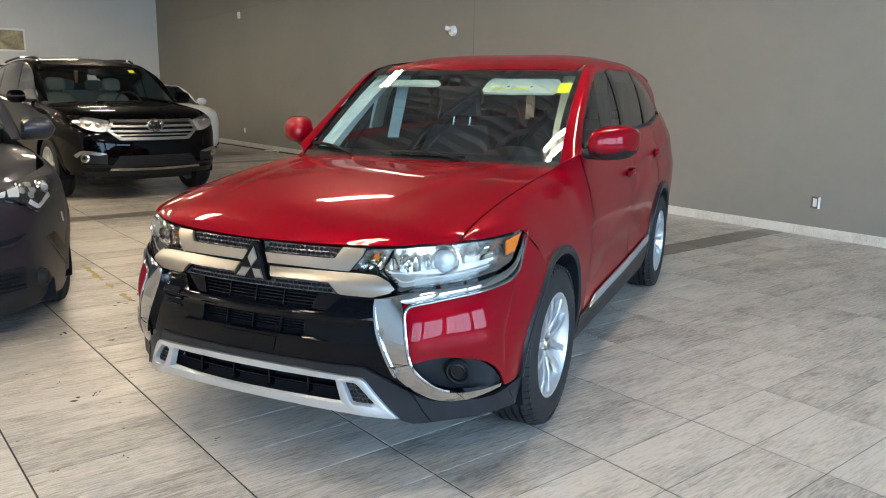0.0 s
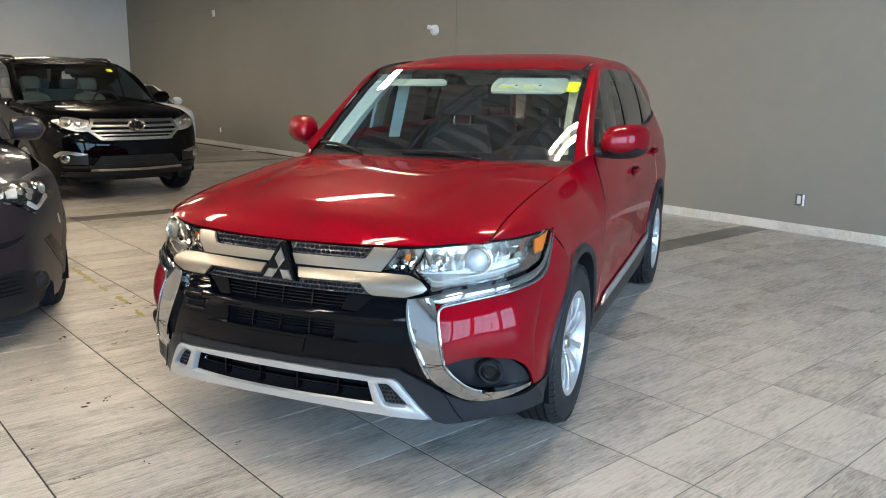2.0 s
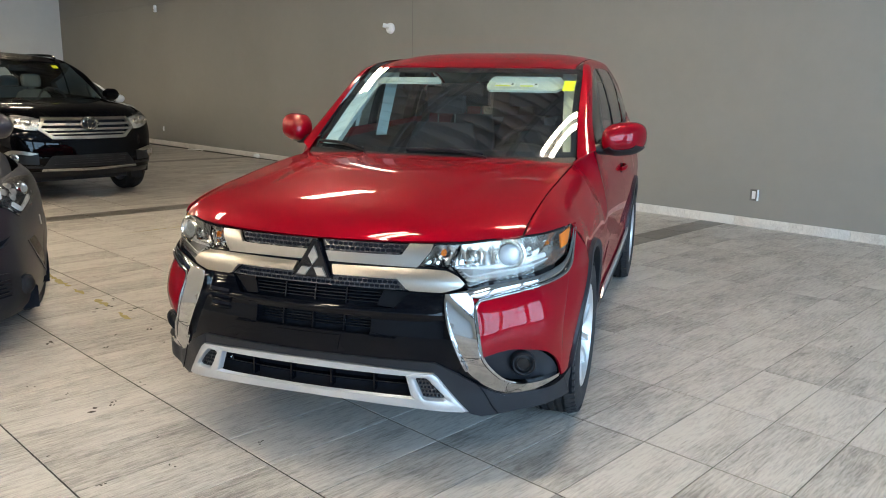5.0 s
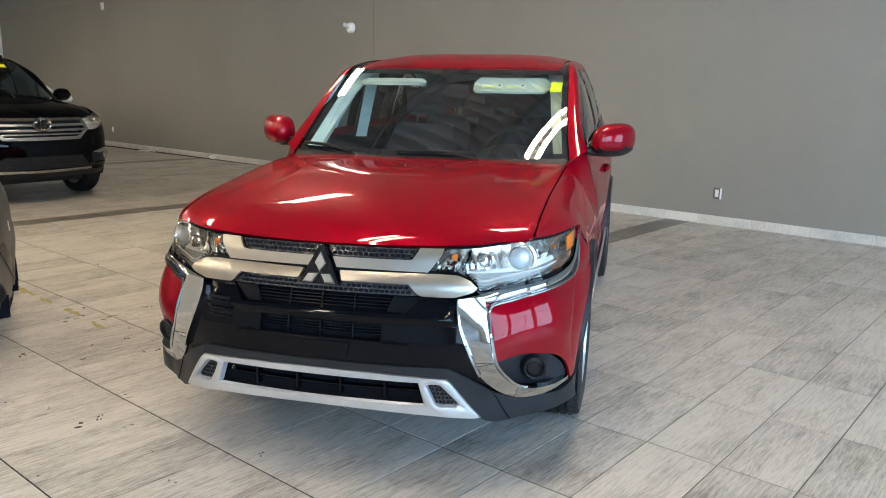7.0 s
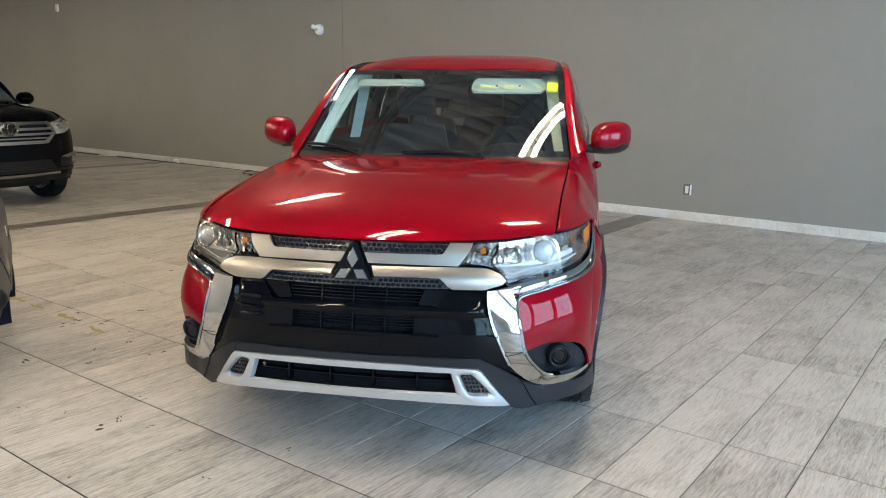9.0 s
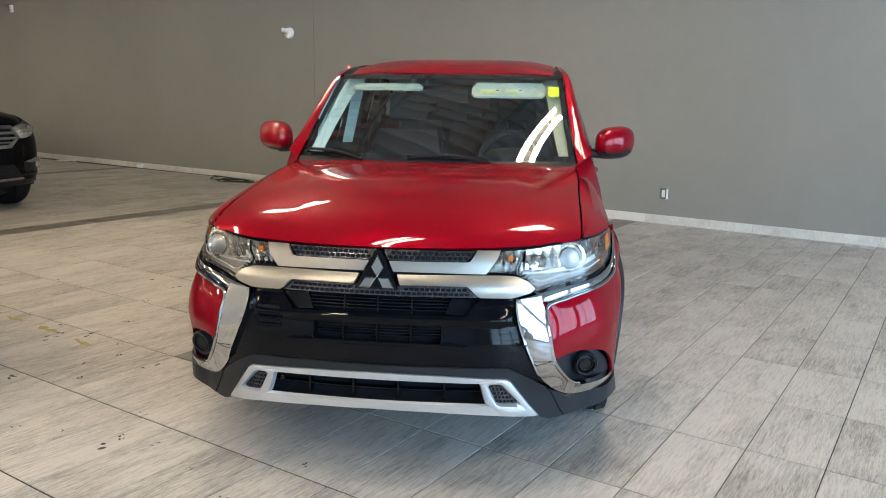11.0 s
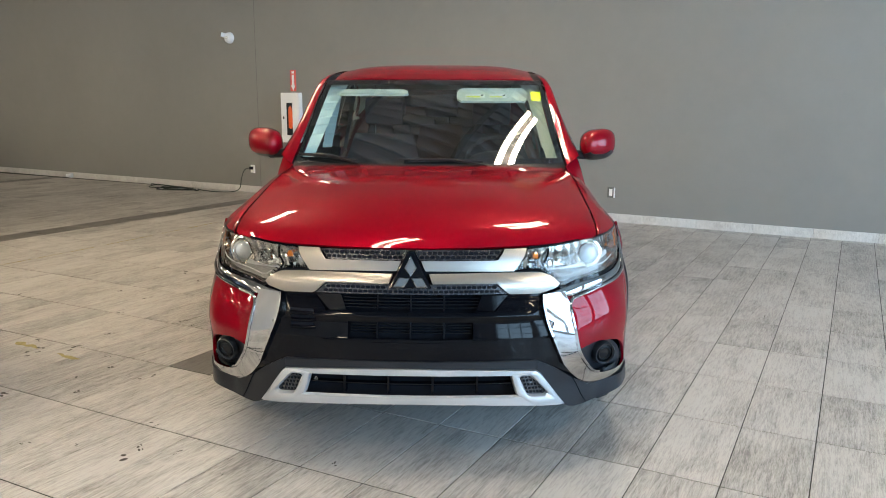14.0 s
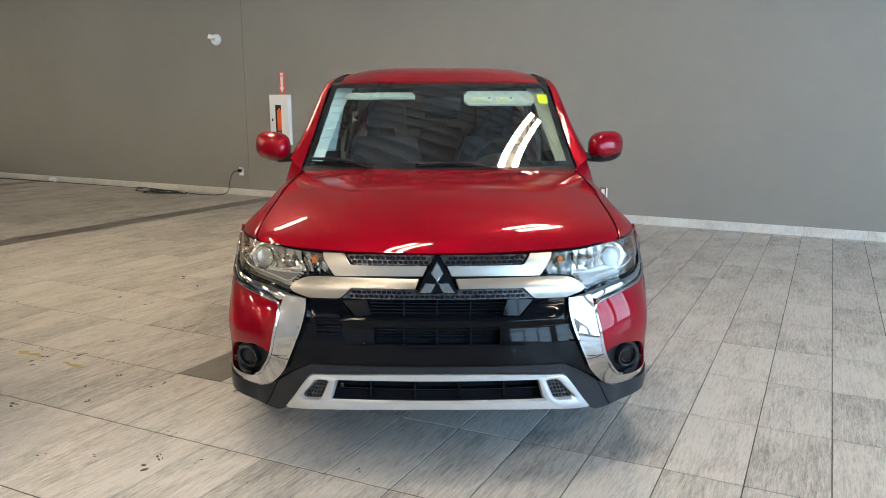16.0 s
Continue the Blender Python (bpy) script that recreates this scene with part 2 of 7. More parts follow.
def hermite(x, xs, ys):
    """A smooth curve through a few knots."""
    n = len(xs)
    if x <= xs[0]:
        return ys[0]
    if x >= xs[-1]:
        return ys[-1]
    i = max(k for k in range(n - 1) if xs[k] <= x)

    def slope(k):
        a, b = max(k - 1, 0), min(k + 1, n - 1)
        return (ys[b] - ys[a]) / (xs[b] - xs[a])
    h = xs[i + 1] - xs[i]
    t = (x - xs[i]) / h
    return (2 * t**3 - 3 * t * t + 1) * ys[i] + (t**3 - 2 * t * t + t) * h * slope(i) + (3 * t * t - 2 * t**3) * ys[i + 1] + (t**3 - t * t) * h * slope(i + 1)


def resample(points, n, smooth=False):
    """n + 1 points evenly along a polyline, rounded through its knots if smooth."""
    p = [np.array(q, float) for q in points]
    if smooth and len(p) > 2:
        fine = []
        for i in range(len(p) - 1):
            a, b, c, d = p[max(i - 1, 0)], p[i], p[i + 1], p[min(i + 2, len(p) - 1)]
            for k in range(12):
                t = k / 12
                fine.append(0.5 * (2 * b + (c - a) * t + (2 * a - 5 * b + 4 * c - d) * t * t + (3 * b - a - 3 * c + d) * t**3))
        p = fine + [p[-1]]
    run = [0.0]
    for a, b in zip(p, p[1:]):
        run.append(run[-1] + float(np.linalg.norm(b - a)))
    out = []
    for k in range(n + 1):
        s = run[-1] * k / n
        out.append(np.array([np.interp(s, run, [q[j] for q in p]) for j in range(len(p[0]))]))
    return out


def sheet(rows, thick=0.0, bm=None, close=False):
    """A skin over rows of 3D points, with a thickness behind it (against its normal) if given."""
    bm = bm or bmesh.new()
    grid = [[bm.verts.new(tuple(p)) for p in row] for row in rows]
    faces = []
    for a, b in zip(grid, grid[1:]):
        m = len(a)
        for i in range(m if close else m - 1):
            quad = (a[i], a[(i + 1) % m], b[(i + 1) % m], b[i])
            try:
                faces.append(bm.faces.new(quad))
            except ValueError:
                pass
    if thick:
        bm.normal_update()
        back = {v: bm.verts.new(v.co - v.normal * thick) for row in grid for v in row}
        for f in list(faces):
            bm.faces.new([back[v] for v in reversed(f.verts)])
        for e in {e for f in faces for e in f.edges}:
            if len(e.link_faces) == 1:
                a, b = e.verts
                bm.faces.new((b, a, back[a], back[b]))
    return bm


def fsheet(rows, thick=0.0, bm=None, face=(0, -1, 0)):
    """A skin like sheet(), turned so that its outside looks along face."""
    rows = [[Vector(p) for p in row] for row in rows]
    total = Vector()
    for a, b in zip(rows, rows[1:]):
        for i in range(len(a) - 1):
            total += (a[i + 1] - a[i]).cross(b[i] - a[i])
    if total.dot(Vector(face)) < 0:
        rows = rows[::-1]
    return sheet(rows, thick, bm)


def loft(curves, nu, nv, mapping=None, smooth_u=False, smooth_v=False):
    """Rows of points between curves, each evenly resampled, carried through mapping."""
    lines = [resample(c, nu, smooth_u) for c in curves]
    rows = []
    cols = [resample([l[i] for l in lines], nv, smooth_v) for i in range(nu + 1)]
    for j in range(nv + 1):
        rows.append([mapping(*cols[i][j]) if mapping else cols[i][j] for i in range(nu + 1)])
    return rows


def lathe(profile, n=48, axis="x"):
    """Turns (radius, along) pairs about an axis."""
    bm = bmesh.new()
    rows = []
    for k in range(n):
        a = 2 * math.pi * k / n
        c, s = math.cos(a), math.sin(a)
        row = []
        for r, h in profile:
            row.append({"x": (h, r * c, r * s), "y": (r * c, h, r * s), "z": (r * c, r * s, h)}[axis])
        rows.append(row)
    rows.append(rows[0])
    sheet(rows, 0, bm)
    bmesh.ops.remove_doubles(bm, verts=bm.verts, dist=1e-5)
    return bm


def tube(bm, points, radius, sides=8, smooth=True, n=None):
    """A round bar along a 3D line, with closed ends."""
    pts = resample(points, n or max(2, 4 * (len(points) - 1)), smooth)
    rows = []
    side = None
    for i, p in enumerate(pts):
        d = pts[min(i + 1, len(pts) - 1)] - pts[max(i - 1, 0)]
        d = Vector(d).normalized()
        if side is None:
            side = d.orthogonal().normalized()
        side = (side - d * side.dot(d)).normalized()
        up = d.cross(side)
        rows.append([tuple(Vector(p) + side * radius * math.cos(2 * math.pi * k / sides) + up * radius * math.sin(2 * math.pi * k / sides)) for k in range(sides)])
    first = len(bm.verts)
    sheet(rows, 0, bm, close=True)
    bm.verts.ensure_lookup_table()
    bm.faces.new([bm.verts[first + k] for k in range(sides)])
    bm.faces.new([bm.verts[len(bm.verts) - sides + k] for k in reversed(range(sides))])
    return bm


def mirrored(bm):
    """The same shape on the other side of the car."""
    b2 = bm.copy()
    for v in b2.verts:
        v.co.x = -v.co.x
    bmesh.ops.reverse_faces(b2, faces=b2.faces)
    return b2


def both(name, bm, material, parent, label=""):
    """A part and its mirror image."""
    part(name, mirrored(bm), material, parent, label)
    return part(name, bm, material, parent, label)

# ---------------------------------------------------------------- the showroom
TILE_W, TILE_L, GAP = 0.2925, 0.590, 0.0045
TILE_X, TILE_Y = 0.755, 1.057
SKEW, SKEW_X = 0.030, 0.76     # the cross joints run slightly out of square beyond this column
BANDS = [(-1.74, -1.45, 0.451), (-6.47, -6.15, ROOM_F), (-12.15, -11.83, ROOM_F)]


# the back wall stands slightly out of square with the floor
WALL_PIVOT, WALL_TURN = Vector((-0.5, 6.58, 0)), -0.03
AT_WALL = Matrix.Translation(WALL_PIVOT) @ Matrix.Rotation(math.atan(WALL_TURN), 4, "Z") @ Matrix.Translation((0.5, -ROOM_B, 0))


def on_wall(x, z):
    """A pose against the back wall, at x metres along the room."""
    return Matrix.Translation((x, WALL_PIVOT.y + WALL_TURN * (x - WALL_PIVOT.x), z)) @ Matrix.Rotation(math.atan(WALL_TURN), 4, "Z")


def wall(name, x0, x1, y0, y1, z0, z1, material, label):
    return tagged(part(name, boxed(x0, x1, y0, y1, z0, z1), material), label, "wall", kind="structure")


floor = tagged(part("floor", boxed(ROOM_L - 0.2, ROOM_R + 0.2, ROOM_F - 0.2, ROOM_N + 0.2, -0.2, -0.0035), M_GROUT),
               "showroom floor of pale grey wood-look tiles with dark bands", "floor", kind="structure")
wall("wall_back", ROOM_L - 0.2, ROOM_R + 0.2, ROOM_B, ROOM_B + 0.2, -0.0035, 3.41, M_WALL, "long taupe painted wall behind the cars").matrix_world = AT_WALL
wall("wall_back_upper", ROOM_L - 0.2, ROOM_R + 0.2, ROOM_B + 0.004, ROOM_B + 0.2, 3.416, ROOM_H, M_WALL, "taupe upper wall above a thin joint").matrix_world = AT_WALL
wall("wall_left", ROOM_L - 0.2, ROOM_L, ROOM_F - 0.2, ROOM_N + 0.2, -0.0035, ROOM_H, M_WALL_PALE, "pale grey end wall")
# unseen wall, kept white as a reflector for the red car's mask and chrome
wall("wall_front", ROOM_L, ROOM_R + 0.2, ROOM_F - 0.2, ROOM_F, -0.0035, ROOM_H, M_WALL_FAR, "unseen white wall across the showroom, pale to brighten reflections in the car")

# right-hand wall with glazed bays
BAYS = [(-8.6, -5.4), (-4.9, -1.7), (-1.2, 2.0), (2.5, 5.7)]
BAY_Z0, BAY_Z1 = 0.15, 4.1
edges_y = [ROOM_F] + [v for b in BAYS for v in b] + [6.32]
for k in range(0, len(edges_y), 2):
    wall("wall_right", ROOM_R, ROOM_R + 0.2, edges_y[k], edges_y[k + 1], -0.0035, ROOM_H, M_WALL_PALE, "pale pier between the glazed bays")
for n, (y0, y1) in enumerate(BAYS):
    wall("wall_right", ROOM_R, ROOM_R + 0.2, y0, y1, BAY_Z1, ROOM_H, M_WALL_PALE, "pale wall above a glazed bay")
    wall("wall_right", ROOM_R, ROOM_R + 0.2, y0, y1, -0.0035, BAY_Z0, M_WALL_PALE, "low sill wall under a glazed bay")
    win = tagged(new("window_%d" % (n + 1)), "tall glazed bay with dark metal mullions", "window", kind="structure")
    for i in range(4):
        yy = y0 + (y1 - y0) * i / 3
        part("mullion", boxed(ROOM_R + 0.04, ROOM_R + 0.09, max(y0, yy - 0.03), min(y1, yy + 0.03), BAY_Z0, BAY_Z1, bevel=0.004), M_CLAD, win)
    for i in range(5):
        zz = BAY_Z0 + (BAY_Z1 - BAY_Z0) * i / 4
        part("rail", boxed(ROOM_R + 0.043, ROOM_R + 0.087, y0, y1, max(BAY_Z0, zz - 0.025), min(BAY_Z1, zz + 0.025)), M_CLAD, win)
    for i in range(3):
        pane = part("pane", boxed(ROOM_R + 0.062, ROOM_R + 0.068, y0 + (y1 - y0) * i / 3, y0 + (y1 - y0) * (i + 1) / 3, BAY_Z0, BAY_Z1), M_LENS, win)
        pane.visible_shadow = False
    window_lamp(y0, y1, 0.45, BAY_Z1)
tagged(part("pavement", boxed(ROOM_R + 0.2, ROOM_R + 60, -60, 60, -0.3, -0.12), surface("outdoor_asphalt", (0.07, 0.07, 0.072), 0.9)), "grey asphalt outside the glazed bays", "pavement", kind="structure")

# corrugated deck with open joists
bm = bmesh.new()
y = ROOM_F - 0.2
prof = []
while y < ROOM_N + 0.2:
    prof += [(y, ROOM_H), (y + 0.09, ROOM_H), (y + 0.11, ROOM_H + 0.12), (y + 0.22, ROOM_H + 0.12)]
    y += 0.24
sheet([[(ROOM_L - 0.2, a, b) for a, b in prof], [(ROOM_R + 0.2, a, b) for a, b in prof]], 0, bm)
tagged(part("ceiling", bm, M_CEIL, sharp=20), "corrugated grey metal roof deck", "ceiling", kind="structure")
bm = boxed(ROOM_L - 0.2, ROOM_R + 0.2, ROOM_F - 0.2, ROOM_N + 0.2, ROOM_H + 0.13, ROOM_H + 0.2)
tagged(part("roof", bm, M_JOIST), "roof slab over the deck", "roof", kind="structure")
for k, jx in enumerate([-22.3 + 1.8 * i for i in range(18)]):
    j = thing("roof_joist", "grey open-web steel roof joist under the deck", "joist", pose(jx, 0, ROOM_H), group="roof joists")
    part("top_chord", boxed(-0.04, 0.04, ROOM_F, WALL_PIVOT.y + WALL_TURN * (jx + 0.5), -0.06, -0.001), M_JOIST, j)
    part("bottom_chord", boxed(-0.035, 0.035, ROOM_F, WALL_PIVOT.y + WALL_TURN * (jx + 0.5), -0.50, -0.45), M_JOIST, j)
    bm = bmesh.new()
    yy = ROOM_F
    while yy < ROOM_B - 0.5:
        tube(bm, [(0, yy, -0.06), (0, yy + 0.4, -0.46), (0, yy + 0.8, -0.06)], 0.012, 5, smooth=False, n=2)
        yy += 0.8
    part("web", bm, M_JOIST, j)


def ceiling_light(x, y, long=1.3):
    """A suspended high-bay fixture with two wide luminous strips."""
    t = thing("ceiling_light", "suspended white twin-strip ceiling light, switched on", "ceiling light", pose(x, y, LIGHT_Z), group="strip lights")
    h = long / 2
    part("housing", boxed(-0.17, 0.17, -h - 0.03, h + 0.03, 0.012, 0.06, bevel=0.01), M_WHITE, t)
    for s in (-0.105, 0.105):
        part("light_strip", boxed(s - 0.046, s + 0.046, -h, h, -0.016, 0.0115, bevel=0.006), M_TUBE, t)
    for s in (-h * 0.8, h * 0.8):
        bm = bmesh.new()
        tube(bm, [(0, s, 0.06), (0, s, ROOM_H - LIGHT_Z + 0.02)], 0.005, 5, smooth=False, n=1)
        part("hanger", bm, M_JOIST, t)


LIGHT_Z = 4.1
# grid thinned for wall brightness; (4.25, -1.2) is added to lift the right-hand floor
for lx in (-20.95, -16.75, -12.55, -8.35, -4.15, 0.05, 4.25):
    for ly in (-8.8, -5.0, -1.2, 2.62):
        if ((lx > -17 and (lx, ly) not in ((-8.35, 2.62), (-12.55, 2.62))) or ly == -1.2) and (lx < 4 or ly == -1.2):
            ceiling_light(lx, ly)
# short unseen light, added to brighten the left end of the room
ceiling_light(-12.55, 2.62, 0.7)

# skirting of tile pieces along the back wall
board = tagged(new("baseboard"), "pale tile skirting along the taupe wall", "baseboard", kind="structure")
board.matrix_world = AT_WALL
x = ROOM_L
while x < ROOM_R - 0.1:
    w = min(0.604, ROOM_R - x)
    part("skirting_tile", boxed(x + 0.0015, x + w - 0.0015, ROOM_B - 0.012, ROOM_B - 0.0005, -0.0030, 0.100, bevel=0.002), M_SKIRT, board)
    x += 0.604

# wall fittings
def wall_outlet(x, z, plug=False):
    t = thing("wall_outlet", "dark recessed wall outlet with a white receptacle and flap" if not plug else "white wall outlet with a black plug in it", "wall outlet", on_wall(x, z))
    part("plate", boxed(-0.042, 0.042, -0.007, -0.0005, -0.062, 0.062, bevel=0.002), M_BOX if not plug else M_WHITE, t)
    part("receptacle", boxed(-0.020, 0.020, -0.011, -0.006, -0.042, 0.042, bevel=0.003), M_WHITE, t)
    part("cover_flap", boxed(0.0425, 0.052, -0.030, -0.0005, -0.060, 0.060, bevel=0.002), M_WHITE, t)
    for s in (-0.018, 0.018) if plug else ():
        part("socket_slot", boxed(-0.006, 0.006, -0.0125, -0.0105, s - 0.005, s + 0.005), M_DARK, t)
    return t


wall_outlet(-1.16, 0.351)
wall_outlet(-7.0, 0.374, True)
wall_outlet(-16.4, 0.40)

siren = thing("alarm_strobe", "white round wall alarm with a tilted side horn", "alarm", on_wall(-7.36, 2.396))
bm = lathe([(0.0, -0.075), (0.05, -0.07), (0.078, -0.05), (0.085, -0.02), (0.085, -0.0005), (0.0, -0.0005)], 28, "y")
part("body", bm, M_WHITE, siren)
bm = lathe([(0.0, -0.10), (0.02, -0.098), (0.024, -0.07), (0.0, -0.07)], 16, "y")
part("strobe_lens", bm, M_PLATE, siren)
bm = bmesh.new()
tube(bm, [(-0.03, -0.05, 0.03), (-0.06, -0.07, 0.04), (-0.09, -0.10, 0.05)], 0.036, 12)
part("horn", bm, M_WHITE, siren)

sens = thing("wall_sensor", "small white rectangular wall sensor", "sensor", on_wall(-16.45, 3.30))
part("case", boxed(-0.05, 0.05, -0.05, -0.0005, -0.08, 0.08, bevel=0.012), M_WHITE, sens)
part("lens", boxed(-0.03, 0.03, -0.054, -0.049, -0.06, -0.01, bevel=0.002), M_PLATE, sens)

cabinet = thing("extinguisher_cabinet", "white enamel fire extinguisher cabinet with a narrow window", "cabinet", on_wall(-6.12, 1.181))
part("body", boxed(-0.185, 0.185, -0.06, -0.0005, -0.37, 0.37, bevel=0.004), M_WHITE, cabinet)
door = bmesh.new()
for b in ((-0.175, -0.075, -0.36, 0.36), (0.045, 0.175, -0.36, 0.36), (-0.075, 0.045, 0.22, 0.36), (-0.075, 0.045, -0.36, -0.26)):
    box(door, b[0], b[1], -0.072, -0.061, b[2], b[3])
dr = part("door", door, M_WHITE, cabinet)
part("window_back", boxed(-0.075, 0.045, -0.0640, -0.0605, -0.26, 0.22), M_CLAD, cabinet, "dark cabinet window")
bm = lathe([(0.0, -0.18), (0.034, -0.175), (0.040, -0.16), (0.040, 0.10), (0.03, 0.13), (0.012, 0.14), (0.012, 0.155), (0.0, 0.155)], 20, "z")
for v in bm.verts:
    v.co.x += 0.0
    v.co.y = v.co.y * 0.18 - 0.0665
    v.co.z += 0.02
part("cylinder", bm, M_ORANGE, cabinet, "orange-red extinguisher behind the window")
part("lock", boxed(-0.135, -0.115, -0.078, -0.0715, -0.02, 0.02, bevel=0.003), M_DARK, cabinet)

arrow = thing("arrow_sign", "red wall sign with a white downward arrow", "sign", on_wall(-6.10, 1.728))
part("panel", boxed(-0.055, 0.055, -0.004, -0.0005, -0.155, 0.155), M_PINK, arrow)
bm = bmesh.new()
pts = [(-0.022, 0.145), (0.0, 0.13), (0.022, 0.145), (0.022, -0.07), (0.042, -0.07), (0.0, -0.145), (-0.042, -0.07), (-0.022, -0.07)]
vs = [bm.verts.new((a, -0.0055, b)) for a, b in pts]
fc = bm.faces.new(vs)
ext = bmesh.ops.extrude_face_region(bm, geom=[fc])["geom"]
for v in ext:
    if isinstance(v, bmesh.types.BMVert):
        v.co.y = -0.0042
part("white_arrow", bm, M_PAPER, arrow)
part("caption_bar", boxed(-0.018, 0.018, -0.0068, -0.0057, 0.085, 0.105), M_PINK, arrow)

tagged(part("wall_joint", boxed(-6.843, -6.838, ROOM_B - 0.0015, ROOM_B + 0.01, 0.105, 3.40), M_BOX), "thin vertical joint in the painted wall", "trim", kind="structure").matrix_world = AT_WALL

# ---------------------------------------------------------------- the red car
# local axes: x to the car's own left, y towards its tail, z up; the origin lies under its badge
CAR_AT = pose(0.009, 0.005, 0, 0, 0, 27.0)
AXLE_F, AXLE_R, WHEEL_R = 0.845, 3.505, 0.345


def nose(x, z):
    """How far back the front face lies."""
    x = abs(x)
    k = min(max((z - 0.55) / 0.3, 0), 1)
    plan = (0.2 + 0.04 * k) * x * x + (1.4 + 0.6 * k) * x**8
    return plan + hermite(z, [0.15, 0.22, 0.30, 0.45, 0.57, 0.69, 0.78, 0.85, 0.92], [0.03, -0.07, -0.09, -0.085, -0.075, -0.045, -0.02, 0.0, 0.06])


def on_nose(off=0.0):
    def at(x, z):
        e = 0.004
        n = Vector(((nose(x + e, z) - nose(x - e, z)) / (2 * e), -1, (nose(x, z + e) - nose(x, z - e)) / (2 * e))).normalized()
        return Vector((x, nose(x, z), z)) + n * off
    return at


def hood_edge(t):
    """Half-width of the bonnet from its lip (0) to the windscreen (1)."""
    return hermite(t, [0, 0.25, 0.55, 0.8, 1], [0.676, 0.692, 0.702, 0.706, 0.704])


def bonnet(x, t):
    a = min(abs(x) / 0.74, 1.0)
    lip = 0.012 + 0.24 * x * x + 2.0 * abs(x)**8
    back = 1.142 + 0.28 * x * x
    y = lip + (back - lip) * t
    z0 = 0.866 + 0.020 * a * a
    z1 = 1.072 - 0.018 * a * a
    qc = hermite(t, [0, 0.02, 0.06, 0.14, 0.3, 0.55, 0.8, 1], [0, 0.14, 0.31, 0.50, 0.69, 0.86, 0.95, 1])
    qe = hermite(t, [0, 0.02, 0.08, 0.2, 0.45, 0.75, 1], [0, 0.09, 0.22, 0.40, 0.66, 0.88, 1])
    q = qc + (qe - qc) * a**2.2
    crease = 0.004 * math.exp(-((abs(x) - 0.50 - 0.06 * t) / 0.07)**2) * min(1, t * 5) * min(1, (1 - t) * 4 + 0.4)
    return Vector((x, y, z0 + (z1 - z0) * q + crease))


EDGE = [bonnet(hood_edge(k / 60), k / 60) for k in range(61)]


def crest(y):
    """Top line of the flank: bonnet gap, then window sill."""
    ys = [p.y for p in EDGE] + [1.335, 1.40, 1.50, 2.0, 2.7, 3.3, 3.9, 4.5]
    xs = [p.x + 0.006 for p in EDGE] + [0.750, 0.784, 0.788, 0.790, 0.786, 0.780, 0.742, 0.66]
    zs = [p.z for p in EDGE] + [1.078, 1.108, 1.130, 1.160, 1.183, 1.205, 1.265, 1.27]
    return interp(y, ys, xs), interp(y, ys, zs)


def flank(y, z, off=0.0):
    """The body side."""
    xt, zt = crest(y)
    r = min((z - 0.25) / (zt - 0.25), 1.0)
    low = hermite(z, [0.20, 0.30, 0.42, 0.55, 0.70, 0.85, 0.95], [0.80, 0.832, 0.848, 0.858, 0.868, 0.870, 0.858])
    low *= hermite(y, [0.40, 0.55, 0.75, 1.4, 3.8, 4.2, 4.6], [0.972, 1.0, 1.0, 0.998, 0.998, 0.965, 0.90])
    k = max(0.0, (r - 0.56) / 0.44)
    sharp = low + (xt - low) * k**2.2
    full = xt + (low - xt) * (1 - k**2.3)**0.62
    x = full + (sharp - full) * min(1.0, max(0.0, (y - 1.12) / 0.26))
    x += 0.008 * math.exp(-((z - 0.965 - 0.045 * (y - 2)) / 0.035)**2) * min(1, max(0, (y - 1.25) * 3))
    x -= 0.012 * math.exp(-((z - 0.55 - 0.03 * (y - 2)) / 0.10)**2) * min(1, max(0, (y - 1.4) * 3)) * min(1, max(0, (3.2 - y) * 3))
    return Vector((x + off, y, z))


def arch(y0, radius, a0, a1, n=18):
    """Points (y, z) on a wheel arch, angles in degrees from the tail side over the top."""
    return [(y0 + radius * math.cos(radians(a0 + (a1 - a0) * k / n)), WHEEL_R + 0.015 + radius * math.sin(radians(a0 + (a1 - a0) * k / n))) for k in range(n + 1)]


